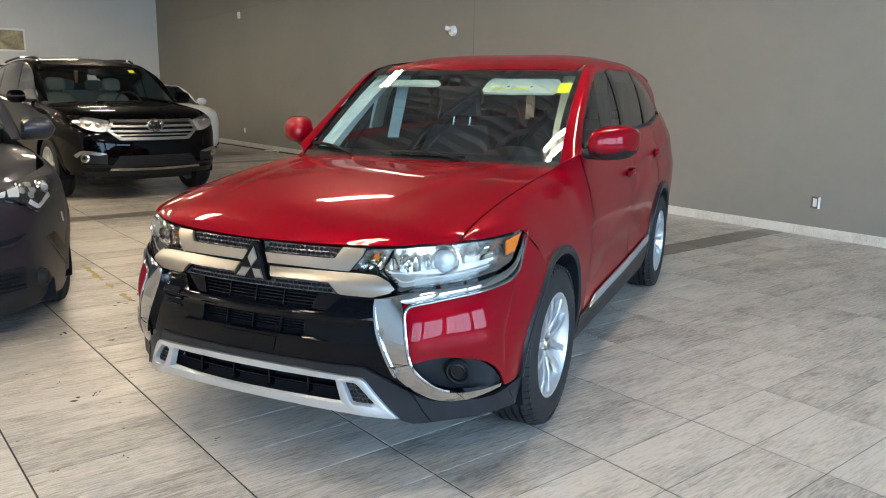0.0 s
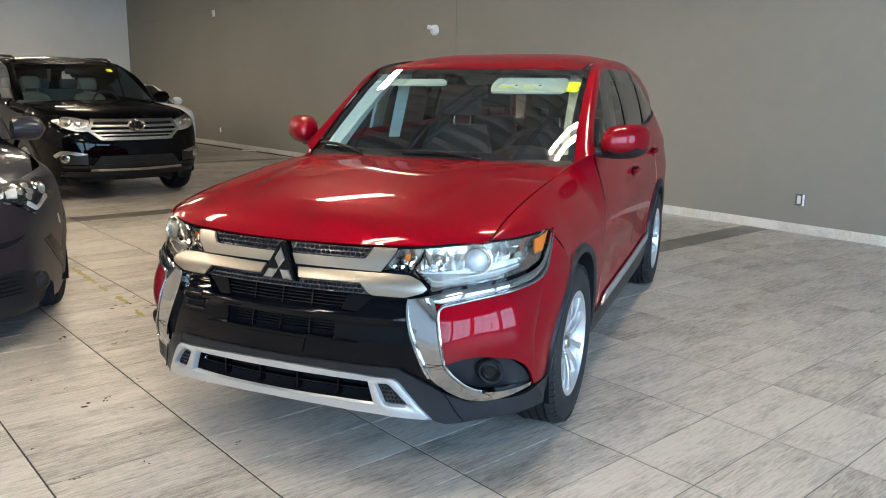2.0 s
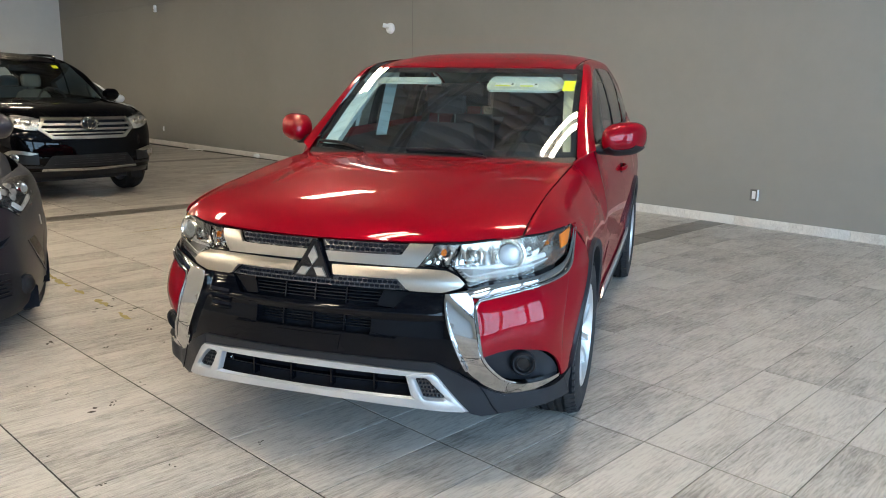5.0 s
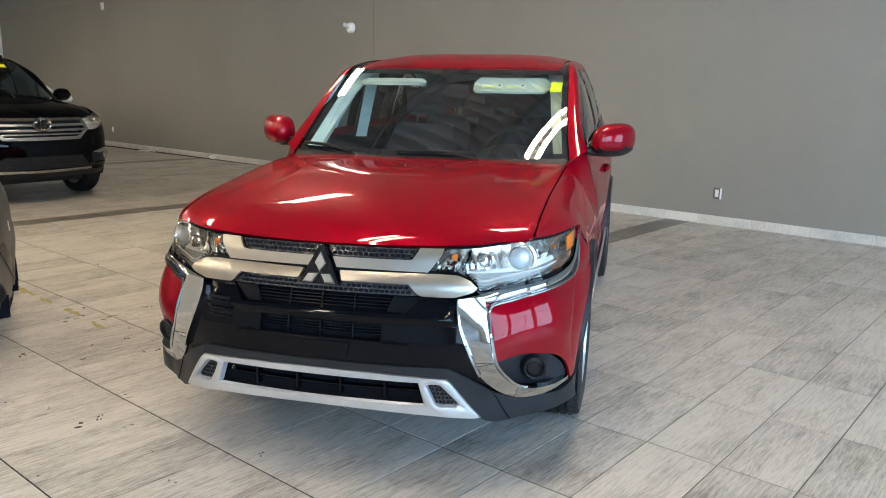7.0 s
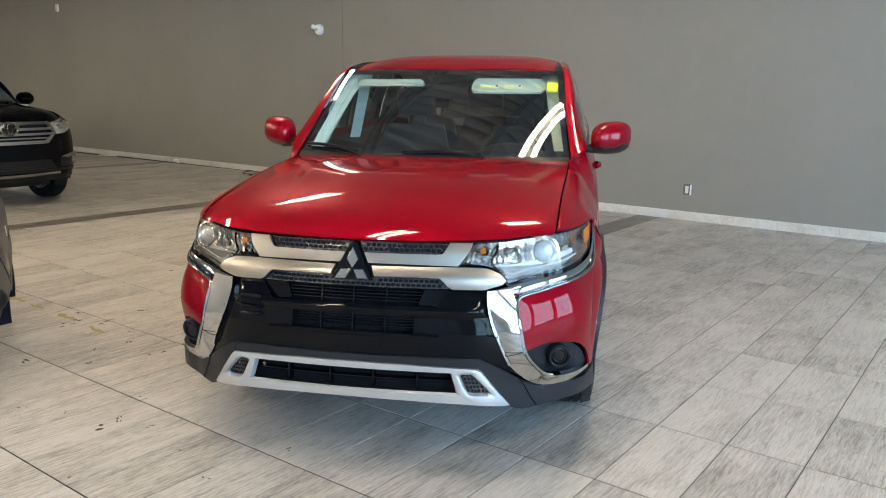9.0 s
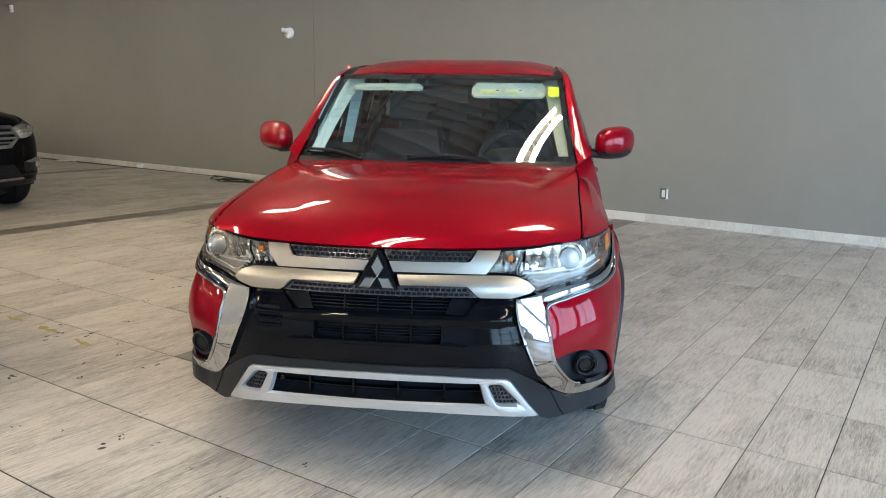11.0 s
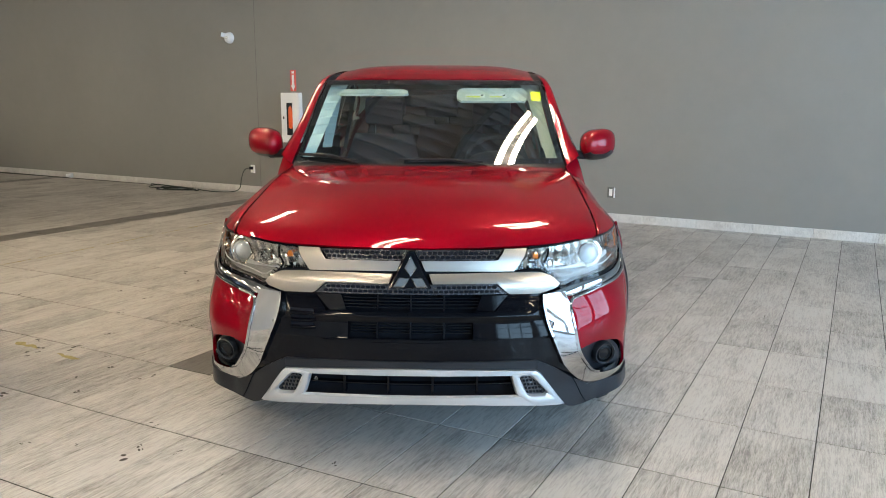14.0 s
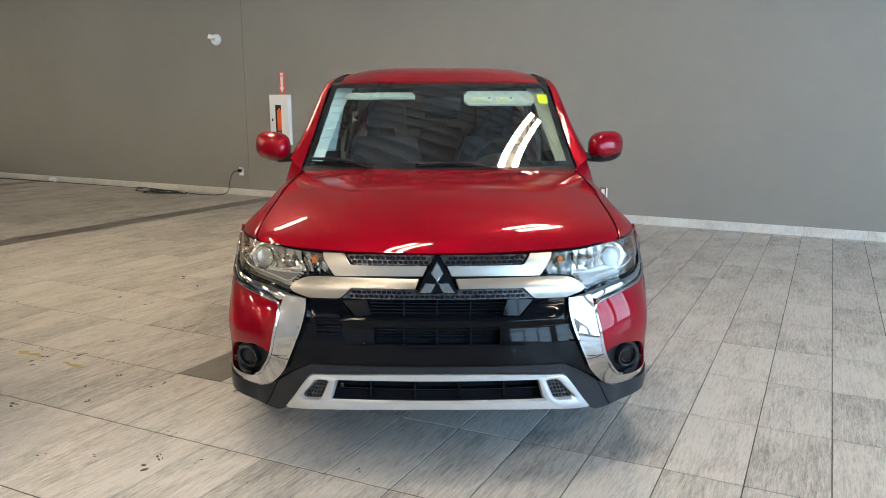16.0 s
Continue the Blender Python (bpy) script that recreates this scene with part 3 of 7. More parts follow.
def wheel(radius=0.345, rim=0.222, width=0.215, spokes=5):
    """Tyre with tread and an alloy rim, turned about x, outer face towards +x."""
    w = width / 2
    t = thing("wheel", "", "")
    prof = [(rim - 0.012, -w + 0.02), (rim + 0.005, -w + 0.005), (rim + 0.045, -w - 0.004), (rim + 0.085, -w + 0.002), (radius - 0.022, -w + 0.012), (radius - 0.004, -w + 0.032)]
    grooves = [-0.052, -0.018, 0.018, 0.052]
    for g in grooves:
        prof += [(radius, g - 0.006), (radius - 0.009, g - 0.0045), (radius - 0.009, g + 0.0045), (radius, g + 0.006)]
    prof += [(a, -b) for a, b in reversed(prof[:6])]
    bm = lathe(prof, 72, "x")
    part("tyre", bm, M_TYRE, t, "black rubber tyre", )
    # tread blocks on both shoulders
    for s in (-1, 1):
        bm = bmesh.new()
        for k in range(60):
            a = 2 * math.pi * k / 60
            m = Matrix.Rotation(a, 4, "X")
            verts = []
            for dx, da, dr in ((0.060, -0.030, 0.003), (0.060, 0.026, 0.003), (0.100, 0.038, -0.011), (0.100, -0.018, -0.011)):
                b = a + da
                rr = radius + dr
                verts.append(bm.verts.new((s * dx, rr * math.cos(b), rr * math.sin(b))))
            low = []
            for v in verts:
                rr = math.hypot(v.co.y, v.co.z)
                f = (rr - 0.012) / rr
                low.append(bm.verts.new((v.co.x, v.co.y * f, v.co.z * f)))
            bm.faces.new(verts)
            for i in range(4):
                j = (i + 1) % 4
                bm.faces.new((verts[i], low[i], low[j], verts[j]))
        tagged(part("tread", bm, M_TYRE, t), kind="stuff")
    # barrel and lip
    bm = lathe([(rim - 0.030, -w + 0.03), (rim - 0.004, -w + 0.012), (rim + 0.004, -w + 0.012), (rim + 0.004, w - 0.020), (rim + 0.007, w - 0.008), (rim - 0.004, w - 0.006), (rim - 0.012, w - 0.012), (rim - 0.028, w - 0.040), (rim - 0.034, 0.0), (rim - 0.030, -w + 0.03)], 64, "x")
    part("rim", bm, M_RIM, t, "bright alloy rim")
    # spokes, in pairs that spread towards the lip
    for k in range(spokes):
        bm = bmesh.new()
        a = 2 * math.pi * (k + 0.25) / spokes
        m = Matrix.Rotation(a, 4, "X")
        for s in (-1, 1):
            rows = []
            for r, wd, x, th, sp in ((0.030, 0.015, w - 0.046, 0.024, 0.016), (0.075, 0.012, w - 0.032, 0.024, 0.027), (0.12, 0.0125, w - 0.020, 0.022, 0.034), (0.16, 0.014, w - 0.017, 0.022, 0.043), (rim - 0.022, 0.018, w - 0.016, 0.022, 0.054), (rim - 0.006, 0.024, w - 0.018, 0.020, 0.060)):
                c = s * sp
                rows.append([m @ Vector((x - th, c - wd, r)), m @ Vector((x - 0.004, c - wd, r)), m @ Vector((x, c - wd + 0.005, r)), m @ Vector((x, c + wd - 0.005, r)), m @ Vector((x - 0.004, c + wd, r)), m @ Vector((x - th, c + wd, r))])
            sheet(rows, 0, bm, close=True)
        part("spoke", bm, M_RIM, t)
    bm = lathe([(0.0, w - 0.030), (0.024, w - 0.031), (0.028, w - 0.036), (0.030, w - 0.050), (0.0, w - 0.060)], 24, "x")
    part("hub_cap", bm, M_SATIN, t)
    for k in range(5):
        a = 2 * math.pi * (k + 0.5) / 5
        bm = lathe([(0.0, w - 0.034), (0.009, w - 0.034), (0.010, w - 0.055)], 6, "x")
        for v in bm.verts:
            v.co.y += 0.048 * math.cos(a)
            v.co.z += 0.048 * math.sin(a)
        part("wheel_nut", bm, M_PLATE, t)
    bm = lathe([(0.03, 0.0), (0.14, 0.0), (0.14, 0.022), (0.03, 0.022)], 40, "x")
    part("brake_disc", bm, M_DISC, t)
    bm = lathe([(0.0, -0.02), (rim - 0.035, -0.02), (rim - 0.035, -0.03), (0.0, -0.03)], 40, "x")
    part("wheel_back", bm, M_DARK, t)
    return t


def ease(a, b, v):
    u = min(max((v - a) / (b - a), 0.0), 1.0)
    return u * u * (3 - 2 * u)


def square_up(car):
    """Fuller front corners, a flatter and narrower roof, and a tail that tucks in."""
    for ob in car.children_recursive:
        if ob.type != "MESH" or ob.parent.name.startswith("wheel"):
            continue
        for v in ob.data.vertices:
            x, y, z = v.co
            side = math.copysign(1.0, x)
            corner = ease(0.45, 0.80, abs(x)) * ease(0.02, 0.25, y) * (1 - ease(0.42, 0.75, y)) * (1 - ease(0.90, 1.0, z))
            chin = ease(0.44, 0.64, abs(x)) * (1 - ease(0.36, 0.50, z)) * (1 - ease(0.69, 0.80, abs(x)))
            x += side * 0.020 * corner
            y += 0.045 * chin - 0.022 * corner
            z -= 0.014 * chin
            if abs(x) > 0.5:
                x -= side * (0.010 * ease(1.45, 1.56, z) + 0.010 * max(0.0, y - 2.4) * (abs(x) > 0.6))
            z -= 0.016 * ease(1.51, 1.60, z)
            v.co = (x, y, z)


def red_car():
    car = thing("car", "glossy candy red SUV with chrome front blades, on the tiles", "car")
    P = lambda name, rows, mat, thick=0.0, label="": part(name, fsheet(rows, thick, None, (0, -1, 0.6)), mat, car, label)

    def B(name, rows, mat, thick=0.0, label=""):
        return both(name, sheet(rows, thick), mat, car, label)

    # ---- bonnet
    def pressed(x, t):
        """The bonnet with its raised middle, bounded by two soft creases that draw together towards the nose."""
        crease = 0.34 + 0.17 * t
        rise = 1 - ease(crease - 0.035, crease + 0.045, abs(x))
        dish = ease(0.62, 0.86, t) * (1 - ease(0.16, 0.36, abs(x)))
        return bonnet(x, t) + Vector((0, 0, 0.0075 * rise * ease(0.06, 0.34, t) * (1 - 0.5 * ease(0.8, 1.0, t)) - 0.004 * dish))
    rows = [[pressed(hood_edge(t) * (s / 44), t) for s in range(-44, 45)] for t in [0, 0.004, 0.012, 0.025, 0.04, 0.06] + [0.06 + 0.94 * k / 30 for k in range(1, 31)]]
    P("bonnet", rows, M_RED, 0.012)

    # ---- front face: dark base behind all the trim, then panels
    rows = [[on_nose(-0.055)(0.80 * s / 30, 0.315 + 0.555 * k / 20) for s in range(-30, 31)] for k in range(21)]
    P("front_backing", rows, M_DARK, 0.0)

    N = on_nose
    # gloss black mask, cut round the two air slots
    def mask(x, z):
        wide = 0.034 if z > 0.630 else 0.012
        return N(0.016 * math.exp(-((z - 0.630) / wide)**2) * (1 - ease(0.435, 0.472, abs(x))) - 0.004 * (z > 0.69))(x, z)
    def patch(bm, a, b, nu, nv, m=mask, th=0.012):
        fsheet(loft([a, b], nu, nv, m), th, bm)
    bm = bmesh.new()
    patch(bm, [(-0.452, 0.472), (0.452, 0.472)], [(-0.475, 0.553), (0.475, 0.553)], 40, 6)
    patch(bm, [(-0.475, 0.612), (0.475, 0.612)], [(-0.478, 0.650), (-0.30, 0.646), (0.30, 0.646), (0.478, 0.650)], 40, 10)
    for s in (-1, 1):
        patch(bm, [(s * 0.475, 0.553), (s * 0.224, 0.553)], [(s * 0.475, 0.612), (s * 0.224, 0.612)], 10, 8)
        patch(bm, [(s * 0.478, 0.650), (s * 0.300, 0.646)], [(s * 0.474, 0.703), (s * 0.350, 0.703)], 8, 9)
        # between the mask and the blade, running down to the lower trim
        patch(bm, [(s * 0.452, 0.472), (s * 0.475, 0.553), (s * 0.478, 0.65), (s * 0.474, 0.703)], [(s * 0.590, 0.405), (s * 0.520, 0.545), (s * 0.486, 0.66), (s * 0.480, 0.70)], 30, 5)
    part("grille_mask", bm, M_BLACKGLOSS, car, "gloss black bumper mask")
    # number plate recess panel
    P("plate_panel", loft([[(-0.125, 0.488), (0.105, 0.488)], [(-0.135, 0.540), (0.115, 0.540)]], 8, 2, N(0.004)), M_BLACKGLOSS, 0.004, "blank dark plate mount")
    # three stub slots on the passenger side; flat dark strips paint the shade inside them
    for k in range(3):
        z = 0.585 + 0.024 * k
        bm = bmesh.new()
        tube(bm, [mask(-0.435, z) + Vector((0, -0.002, 0)), mask(-0.385, z) + Vector((0, -0.003, 0)), mask(-0.345, z + 0.001)], 0.0065, 10)
        part("vent_rib", bm, M_BLACKGLOSS, car)
        part("vent_slot", fsheet(loft([[(-0.435, z + 0.007), (-0.345, z + 0.007)], [(-0.435, z + 0.017), (-0.350, z + 0.017)]], 6, 1, lambda x, zz: mask(x, zz) + Vector((0, -0.001, 0))), 0.002), M_DARK, car)
    # upper air slot surround and fins
    for s in (-1, 1):
        bm = bmesh.new()
        patch(bm, [(s * 0.300, 0.648), (s * 0.235, 0.652)], [(s * 0.352, 0.703), (s * 0.255, 0.705)], 6, 4, N(-0.012))
        part("grille_surround", bm, M_BLACKGLOSS, car)
        # wing beside the lower slot
        part("slot_wing", fsheet(loft([[(s * 0.222, 0.549), (s * 0.315, 0.547)], [(s * 0.222, 0.562), (s * 0.26, 0.556), (s * 0.315, 0.548)]], 8, 3, lambda x, z: N(0.004 + 0.5 * max(0, 0.556 - z))(x, z)), 0.003), M_BLACKGLOSS, car)
    for z in (0.662, 0.673, 0.684, 0.695):
        bm = bmesh.new()
        fsheet(loft([[(-0.245, z - 0.0018), (0.245, z - 0.0018)], [(-0.245, z + 0.0018), (0.245, z + 0.0018)]], 14, 1, N(-0.018)), 0.016, bm)
        part("grille_fin", bm, M_BLACKGLOSS, car)
    for z in (0.572, 0.582, 0.592, 0.602):
        part("grille_fin", fsheet(loft([[(-0.22, z - 0.0015), (0.22, z - 0.0015)], [(-0.22, z + 0.0015), (0.22, z + 0.0015)]], 14, 1, N(-0.026)), 0.012), M_BLACKGLOSS, car)
    for z0, z1 in ((0.652, 0.704), (0.555, 0.611)):
        for x in (-0.12, 0.0, 0.12):
            part("grille_post", fsheet(loft([[(x - 0.003, z0), (x + 0.003, z0)], [(x - 0.003, z1), (x + 0.003, z1)]], 1, 3, N(-0.014)), 0.018), M_BLACKGLOSS, car)
    part("slot_back", fsheet(loft([[(-0.225, 0.553), (0.225, 0.553)], [(-0.225, 0.612), (0.225, 0.612)]], 10, 2, N(-0.042)), 0.004), M_DARK, car)
    # mask lip: the edge that catches the light over the lower slot
    part("mask_lip", fsheet(loft([[(-0.300, 0.550), (-0.2, 0.546), (0.2, 0.546), (0.300, 0.550)], [(-0.305, 0.553), (-0.2, 0.551), (0.2, 0.551), (0.305, 0.553)]], 24, 2, N(0.005)), 0.006), M_BLACKGLOSS, car)

    # ---- satin bars
    for s in (-1, 1):
        rows = loft([[(s * 0.052, 0.788), (s * 0.20, 0.787), (s * 0.366, 0.784)], [(s * 0.036, 0.823), (s * 0.200, 0.823), (s * 0.300, 0.823), (s * 0.312, 0.825)]], 24, 5, N(0.013))
        bm = fsheet(rows, 0.012)
        fsheet(loft([[(s * 0.366, 0.784), (s * 0.404, 0.835), (s * 0.412, 0.858)], [(s * 0.312, 0.825), (s * 0.328, 0.848), (s * 0.333, 0.858)]], 8, 4, N(0.013)), 0.012, bm)
        part("upper_bar", bm, M_SATIN, car, "satin silver upper grille bar")
        top = [(s * 0.066, 0.778), (s * 0.25, 0.780), (s * 0.40, 0.780), (s * 0.468, 0.776), (s * 0.505, 0.757), (s * 0.527, 0.734)]
        bot = [(s * 0.078, 0.744), (s * 0.20, 0.744), (s * 0.305, 0.743), (s * 0.345, 0.706), (s * 0.46, 0.704), (s * 0.515, 0.720)]
        rows = loft([top, [((a + c) / 2, (b + d) / 2) for (a, b), (c, d) in zip(top, bot)], bot], 30, 6, lambda x, z: N(0.016 + 0.010 * math.sin(min(max((z - 0.70) / 0.08, 0), 1) * math.pi))(x, z))
        part("lower_bar", fsheet(rows, 0.014), M_SATIN, car, "satin silver lower grille bar")
        # upper honeycomb; its dark cells are raised patches, shade of the openings as colour
        a, b = [(s * 0.030, 0.826), (s * 0.300, 0.826)], [(s * 0.012, 0.860), (s * 0.330, 0.860)]
        part("upper_mesh", fsheet(loft([a, b], 16, 2, N(0.0)), 0.01), M_MESH, car, "dark honeycomb mesh strip")
        bm = bmesh.new()
        for r in range(2):
            for c in range(15):
                x = s * (0.0385 + 0.0185 * c + 0.009 * r)
                z = 0.836 + 0.014 * r
                if abs(x) < 0.29 + 0.9 * (z - 0.826):
                    fsheet(loft([[(x - 0.006, z - 0.0045), (x + 0.006, z - 0.0045)], [(x - 0.0075, z), (x + 0.0075, z)], [(x - 0.006, z + 0.0045), (x + 0.006, z + 0.0045)]], 1, 2, N(0.0035)), 0.004, bm)
        tagged(part("honeycomb", bm, M_DARK, car), kind="stuff")
    rows = loft([[(-0.346, 0.7075), (0.346, 0.7075)], [(-0.303, 0.742), (0.303, 0.742)]], 36, 2, N(0.004))
    P("lower_mesh", rows, M_MESH, 0.01, "dark honeycomb mesh strip")
    # lower honeycomb: dark patches on the strip paint the shaded openings
    bm = bmesh.new()
    for r in range(2):
        for c in range(-18, 19):
            x = 0.0180 * c + 0.009 * r
            z = 0.717 + 0.0145 * r
            if abs(x) < 0.325 - 1.1 * (z - 0.707) and (abs(x) > 0.085 or z < 0.72):
                fsheet(loft([[(x - 0.006, z - 0.0045), (x + 0.006, z - 0.0045)], [(x - 0.0075, z), (x + 0.0075, z)], [(x - 0.006, z + 0.0045), (x + 0.006, z + 0.0045)]], 1, 2, N(0.0075)), 0.004, bm)
    tagged(part("honeycomb", bm, M_DARK, car), kind="stuff")
    P("bar_gap", loft([[(-0.47, 0.779), (0.47, 0.779)], [(-0.37, 0.787), (0.37, 0.787)]], 20, 1, N(0.002)), M_DARK, 0.004)

    # ---- badge: a dark triangular bezel with three bright lozenges
    def flat(points, off, th, material, name, label=""):
        bm = bmesh.new()
        vs = [bm.verts.new(N(off)(x, z)) for x, z in points]
        vs2 = [bm.verts.new(N(off - th)(x, z)) for x, z in points]
        bm.faces.new(vs)
        bm.faces.new(list(reversed(vs2)))
        for i in range(len(vs)):
            j = (i + 1) % len(vs)
            bm.faces.new((vs[j], vs[i], vs2[i], vs2[j]))
        bmesh.ops.bevel(bm, geom=[e for e in bm.edges if e.verts[0] in vs and e.verts[1] in vs], offset=0.0035, segments=1, affect="EDGES")
        part(name, bm, material, car, label)
    flat([(-0.011, 0.848), (0.011, 0.848), (0.074, 0.728), (-0.074, 0.728)], 0.034, 0.026, M_BLACKGLOSS, "badge_bezel", "dark triangular badge bezel")
    flat([(0, 0.836), (0.0215, 0.800), (0, 0.765), (-0.0215, 0.800)], 0.038, 0.006, M_BADGE, "badge_lozenge")
    for s in (-1, 1):
        flat([(s * 0.0015, 0.764), (s * 0.0405, 0.764), (s * 0.0610, 0.731), (s * 0.0215, 0.731)], 0.038, 0.006, M_BADGE, "badge_lozenge")

    for s in (-1, 1):
        # ---- chrome blade: a sickle from under the lamp round to the fog lamp
        outer = [(s * 0.474, 0.700), (s * 0.475, 0.664), (s * 0.490, 0.60), (s * 0.512, 0.545), (s * 0.555, 0.446), (s * 0.622, 0.375), (s * 0.665, 0.354), (s * 0.745, 0.350), (s * 0.806, 0.362)]
        inner = [(s * 0.548, 0.706), (s * 0.566, 0.652), (s * 0.572, 0.62), (s * 0.580, 0.579), (s * 0.600, 0.490), (s * 0.640, 0.425), (s * 0.676, 0.392), (s * 0.745, 0.378), (s * 0.808, 0.374)]
        mid = [(a + 0.35 * (c - a), b + 0.35 * (d - b)) for (a, b), (c, d) in zip(outer, inner)]
        def lift(x, z, s=s):
            return N(0.022 - 0.015 * ease(0.70, 0.80, abs(x)))(x, z)
        rows = loft([outer, mid, inner], 48, 8, lift, True, False)
        for j, row in enumerate(rows):
            for i, p in enumerate(row):
                row[i] = p + (N(1.0)(p.x, p.z) - N(0.0)(p.x, p.z)) * (0.018 * j / 8 - 0.015) * min(1, i / 10) * min(1, (48 - i) / 12)
        bm = fsheet(rows, 0.022)
        # upper arm under the lamp
        a2 = [(s * 0.474, 0.700), (s * 0.53, 0.712), (s * 0.60, 0.728), (s * 0.70, 0.742), (s * 0.765, 0.760), (s * 0.794, 0.790), (s * 0.802, 0.885)]
        b2 = [(s * 0.548, 0.690), (s * 0.585, 0.684), (s * 0.64, 0.694), (s * 0.72, 0.712), (s * 0.782, 0.728), (s * 0.803, 0.755), (s * 0.807, 0.885)]
        arm = loft([a2, b2], 36, 8, N(0.0), True)
        for j, row in enumerate(arm):
            for i, p in enumerate(row):
                row[i] = p + (N(1.0)(p.x, p.z) - N(0.0)(p.x, p.z)) * (0.011 + 0.006 * math.sin(math.pi * (j + 0.6) / 9.2)) * (1 - 0.25 * ease(0.775, 0.80, abs(p.x)))
        fsheet(arm, 0.012, bm)
        part("chrome_blade", bm, M_CHROME, car, "polished chrome front blade")
        part("blade_edge", fsheet(loft([[(s * 0.470, 0.702), (s * 0.470, 0.664), (s * 0.485, 0.60), (s * 0.507, 0.545), (s * 0.549, 0.446)], [(s * 0.476, 0.700), (s * 0.477, 0.664), (s * 0.492, 0.60), (s * 0.514, 0.545), (s * 0.557, 0.446)]], 24, 1, N(0.020), True), 0.02), M_CHROME, car)

        bead = bmesh.new()
        tube(bead, [N(h)(s * x, z) for (x, z), h in zip(((0.690, 0.390), (0.668, 0.400), (0.640, 0.427), (0.601, 0.490), (0.581, 0.579), (0.573, 0.62), (0.567, 0.650), (0.574, 0.674), (0.600, 0.684), (0.64, 0.693), (0.72, 0.711), (0.782, 0.727), (0.803, 0.755), (0.8055, 0.80), (0.8065, 0.875)), (0.017, 0.020, 0.024, 0.025, 0.025, 0.023, 0.021, 0.018, 0.017, 0.018, 0.018, 0.018, 0.013, 0.010, 0.008))], 0.0065, 8, n=60)
        part("blade_bead", bead, M_CHROME, car)
        joint = bmesh.new()
        tube(joint, [N(0.0235)(s * x, z) for x, z in ((0.536, 0.484), (0.56, 0.486), (0.600, 0.494))], 0.0012, 5, n=10)
        part("blade_joint", joint, M_DARK, car)
        seam_line = bmesh.new()
        tube(seam_line, [N(0.0155)(s * x, z) for x, z in ((0.582, 0.398), (0.600, 0.372), (0.625, 0.320), (0.645, 0.285))], 0.0022, 6, n=20)
        part("cladding_seam", seam_line, M_DARK, car)

        # ---- red bumper corner
        top = [(s * 0.552, 0.678), (s * 0.585, 0.696), (s * 0.64, 0.706), (s * 0.72, 0.722), (s * 0.785, 0.738), (s * 0.800, 0.760), (s * 0.803, 0.80), (s * 0.804, 0.86), (s * 0.803, 0.892)]
        bot = [(s * 0.608, 0.490), (s * 0.66, 0.505), (s * 0.70, 0.506), (s * 0.760, 0.486), (s * 0.790, 0.452), (s * 0.805, 0.415), (s * 0.812, 0.38), (s * 0.815, 0.36)]
        rows = loft([bot, top], 36, 20, N(0.004), True)
        for j, row in enumerate(rows):
            for i, p in enumerate(row):
                out = (N(1.0)(p.x, p.z) - N(0.0)(p.x, p.z)) * 0.019 * math.sin(math.pi * j / 20) * math.sin(math.pi * i / 36)
                row[i] = p + out
        bm = fsheet(rows, 0.01)
        # wraps back to the arch
        a = [N(0.004)(*q) for q in resample([(0.815, 0.36), (0.813, 0.38), (0.8115, 0.45), (0.810, 0.56), (0.808, 0.68), (0.806, 0.76), (0.804, 0.84), (0.803, 0.892)], 16, True)]
        arc = [(AXLE_F + 0.408 * math.cos(radians(q)), 0.36 + 0.408 * math.sin(radians(q))) for q in [180 - 3 * k for k in range(23)]]
        b = [flank(y, z, 0.004) for y, z in arc][:17]
        seam = [flank(0.652, 0.722, 0.002), flank(0.58, 0.797, 0.002), flank(0.508, 0.893, 0.002)]
        edge_pts = [flank(*q, 0.004) for q in arc[:21]] + seam
        rows = []
        ea, eb = resample(a, 44), resample(edge_pts, 44)
        for k in range(7):
            u = k / 6
            rows.append([Vector(p) * (1 - u) + Vector(q) * u + Vector((0.006, -0.005, 0)) * math.sin(u * math.pi) for p, q in zip(ea, eb)])
        rows = [[Vector((s * p.x, p.y, p.z)) for p in row] for row in rows]
        sheet(rows, 0, bm)
        part("bumper_corner", bm, M_RED, car, "red bumper corner")

        # ---- fog lamp pod
        rim_a = [(s * 0.606, 0.486), (s * 0.66, 0.500), (s * 0.705, 0.501), (s * 0.762, 0.482), (s * 0.795, 0.436), (s * 0.812, 0.385)]
        rim_b = [(s * 0.640, 0.428), (s * 0.670, 0.402), (s * 0.71, 0.384), (s * 0.75, 0.374), (s * 0.79, 0.362), (s * 0.814, 0.358)]
        part("fog_pod", fsheet(loft([rim_a, rim_b], 18, 6, lambda x, z: N(-0.012 - 0.020 * ease(0.60, 0.70, abs(x)) * (1 - ease(0.74, 0.81, abs(x))))(x, z), True), 0.01), M_CLAD, car, "dark fog lamp pod")
        c = N(-0.006)(s * 0.722, 0.447)
        for prof, mat, nm in (([(0.034, 0.010), (0.040, 0.013), (0.045, 0.006), (0.046, -0.02)], M_CLAD, "fog_ring"), ([(0.0, 0.006), (0.020, 0.003), (0.024, 0.008), (0.028, 0.003), (0.035, 0.0), (0.036, -0.02)], M_DASH, "fog_cover")):
            bm = lathe(prof, 28, "y")
            turn = Matrix.Translation(c) @ Euler((0, 0, s * radians(30))).to_matrix().to_4x4()
            for v in bm.verts:
                v.co.y = -v.co.y
            bmesh.ops.transform(bm, matrix=turn, verts=bm.verts)
            part(nm, bm, mat, car)

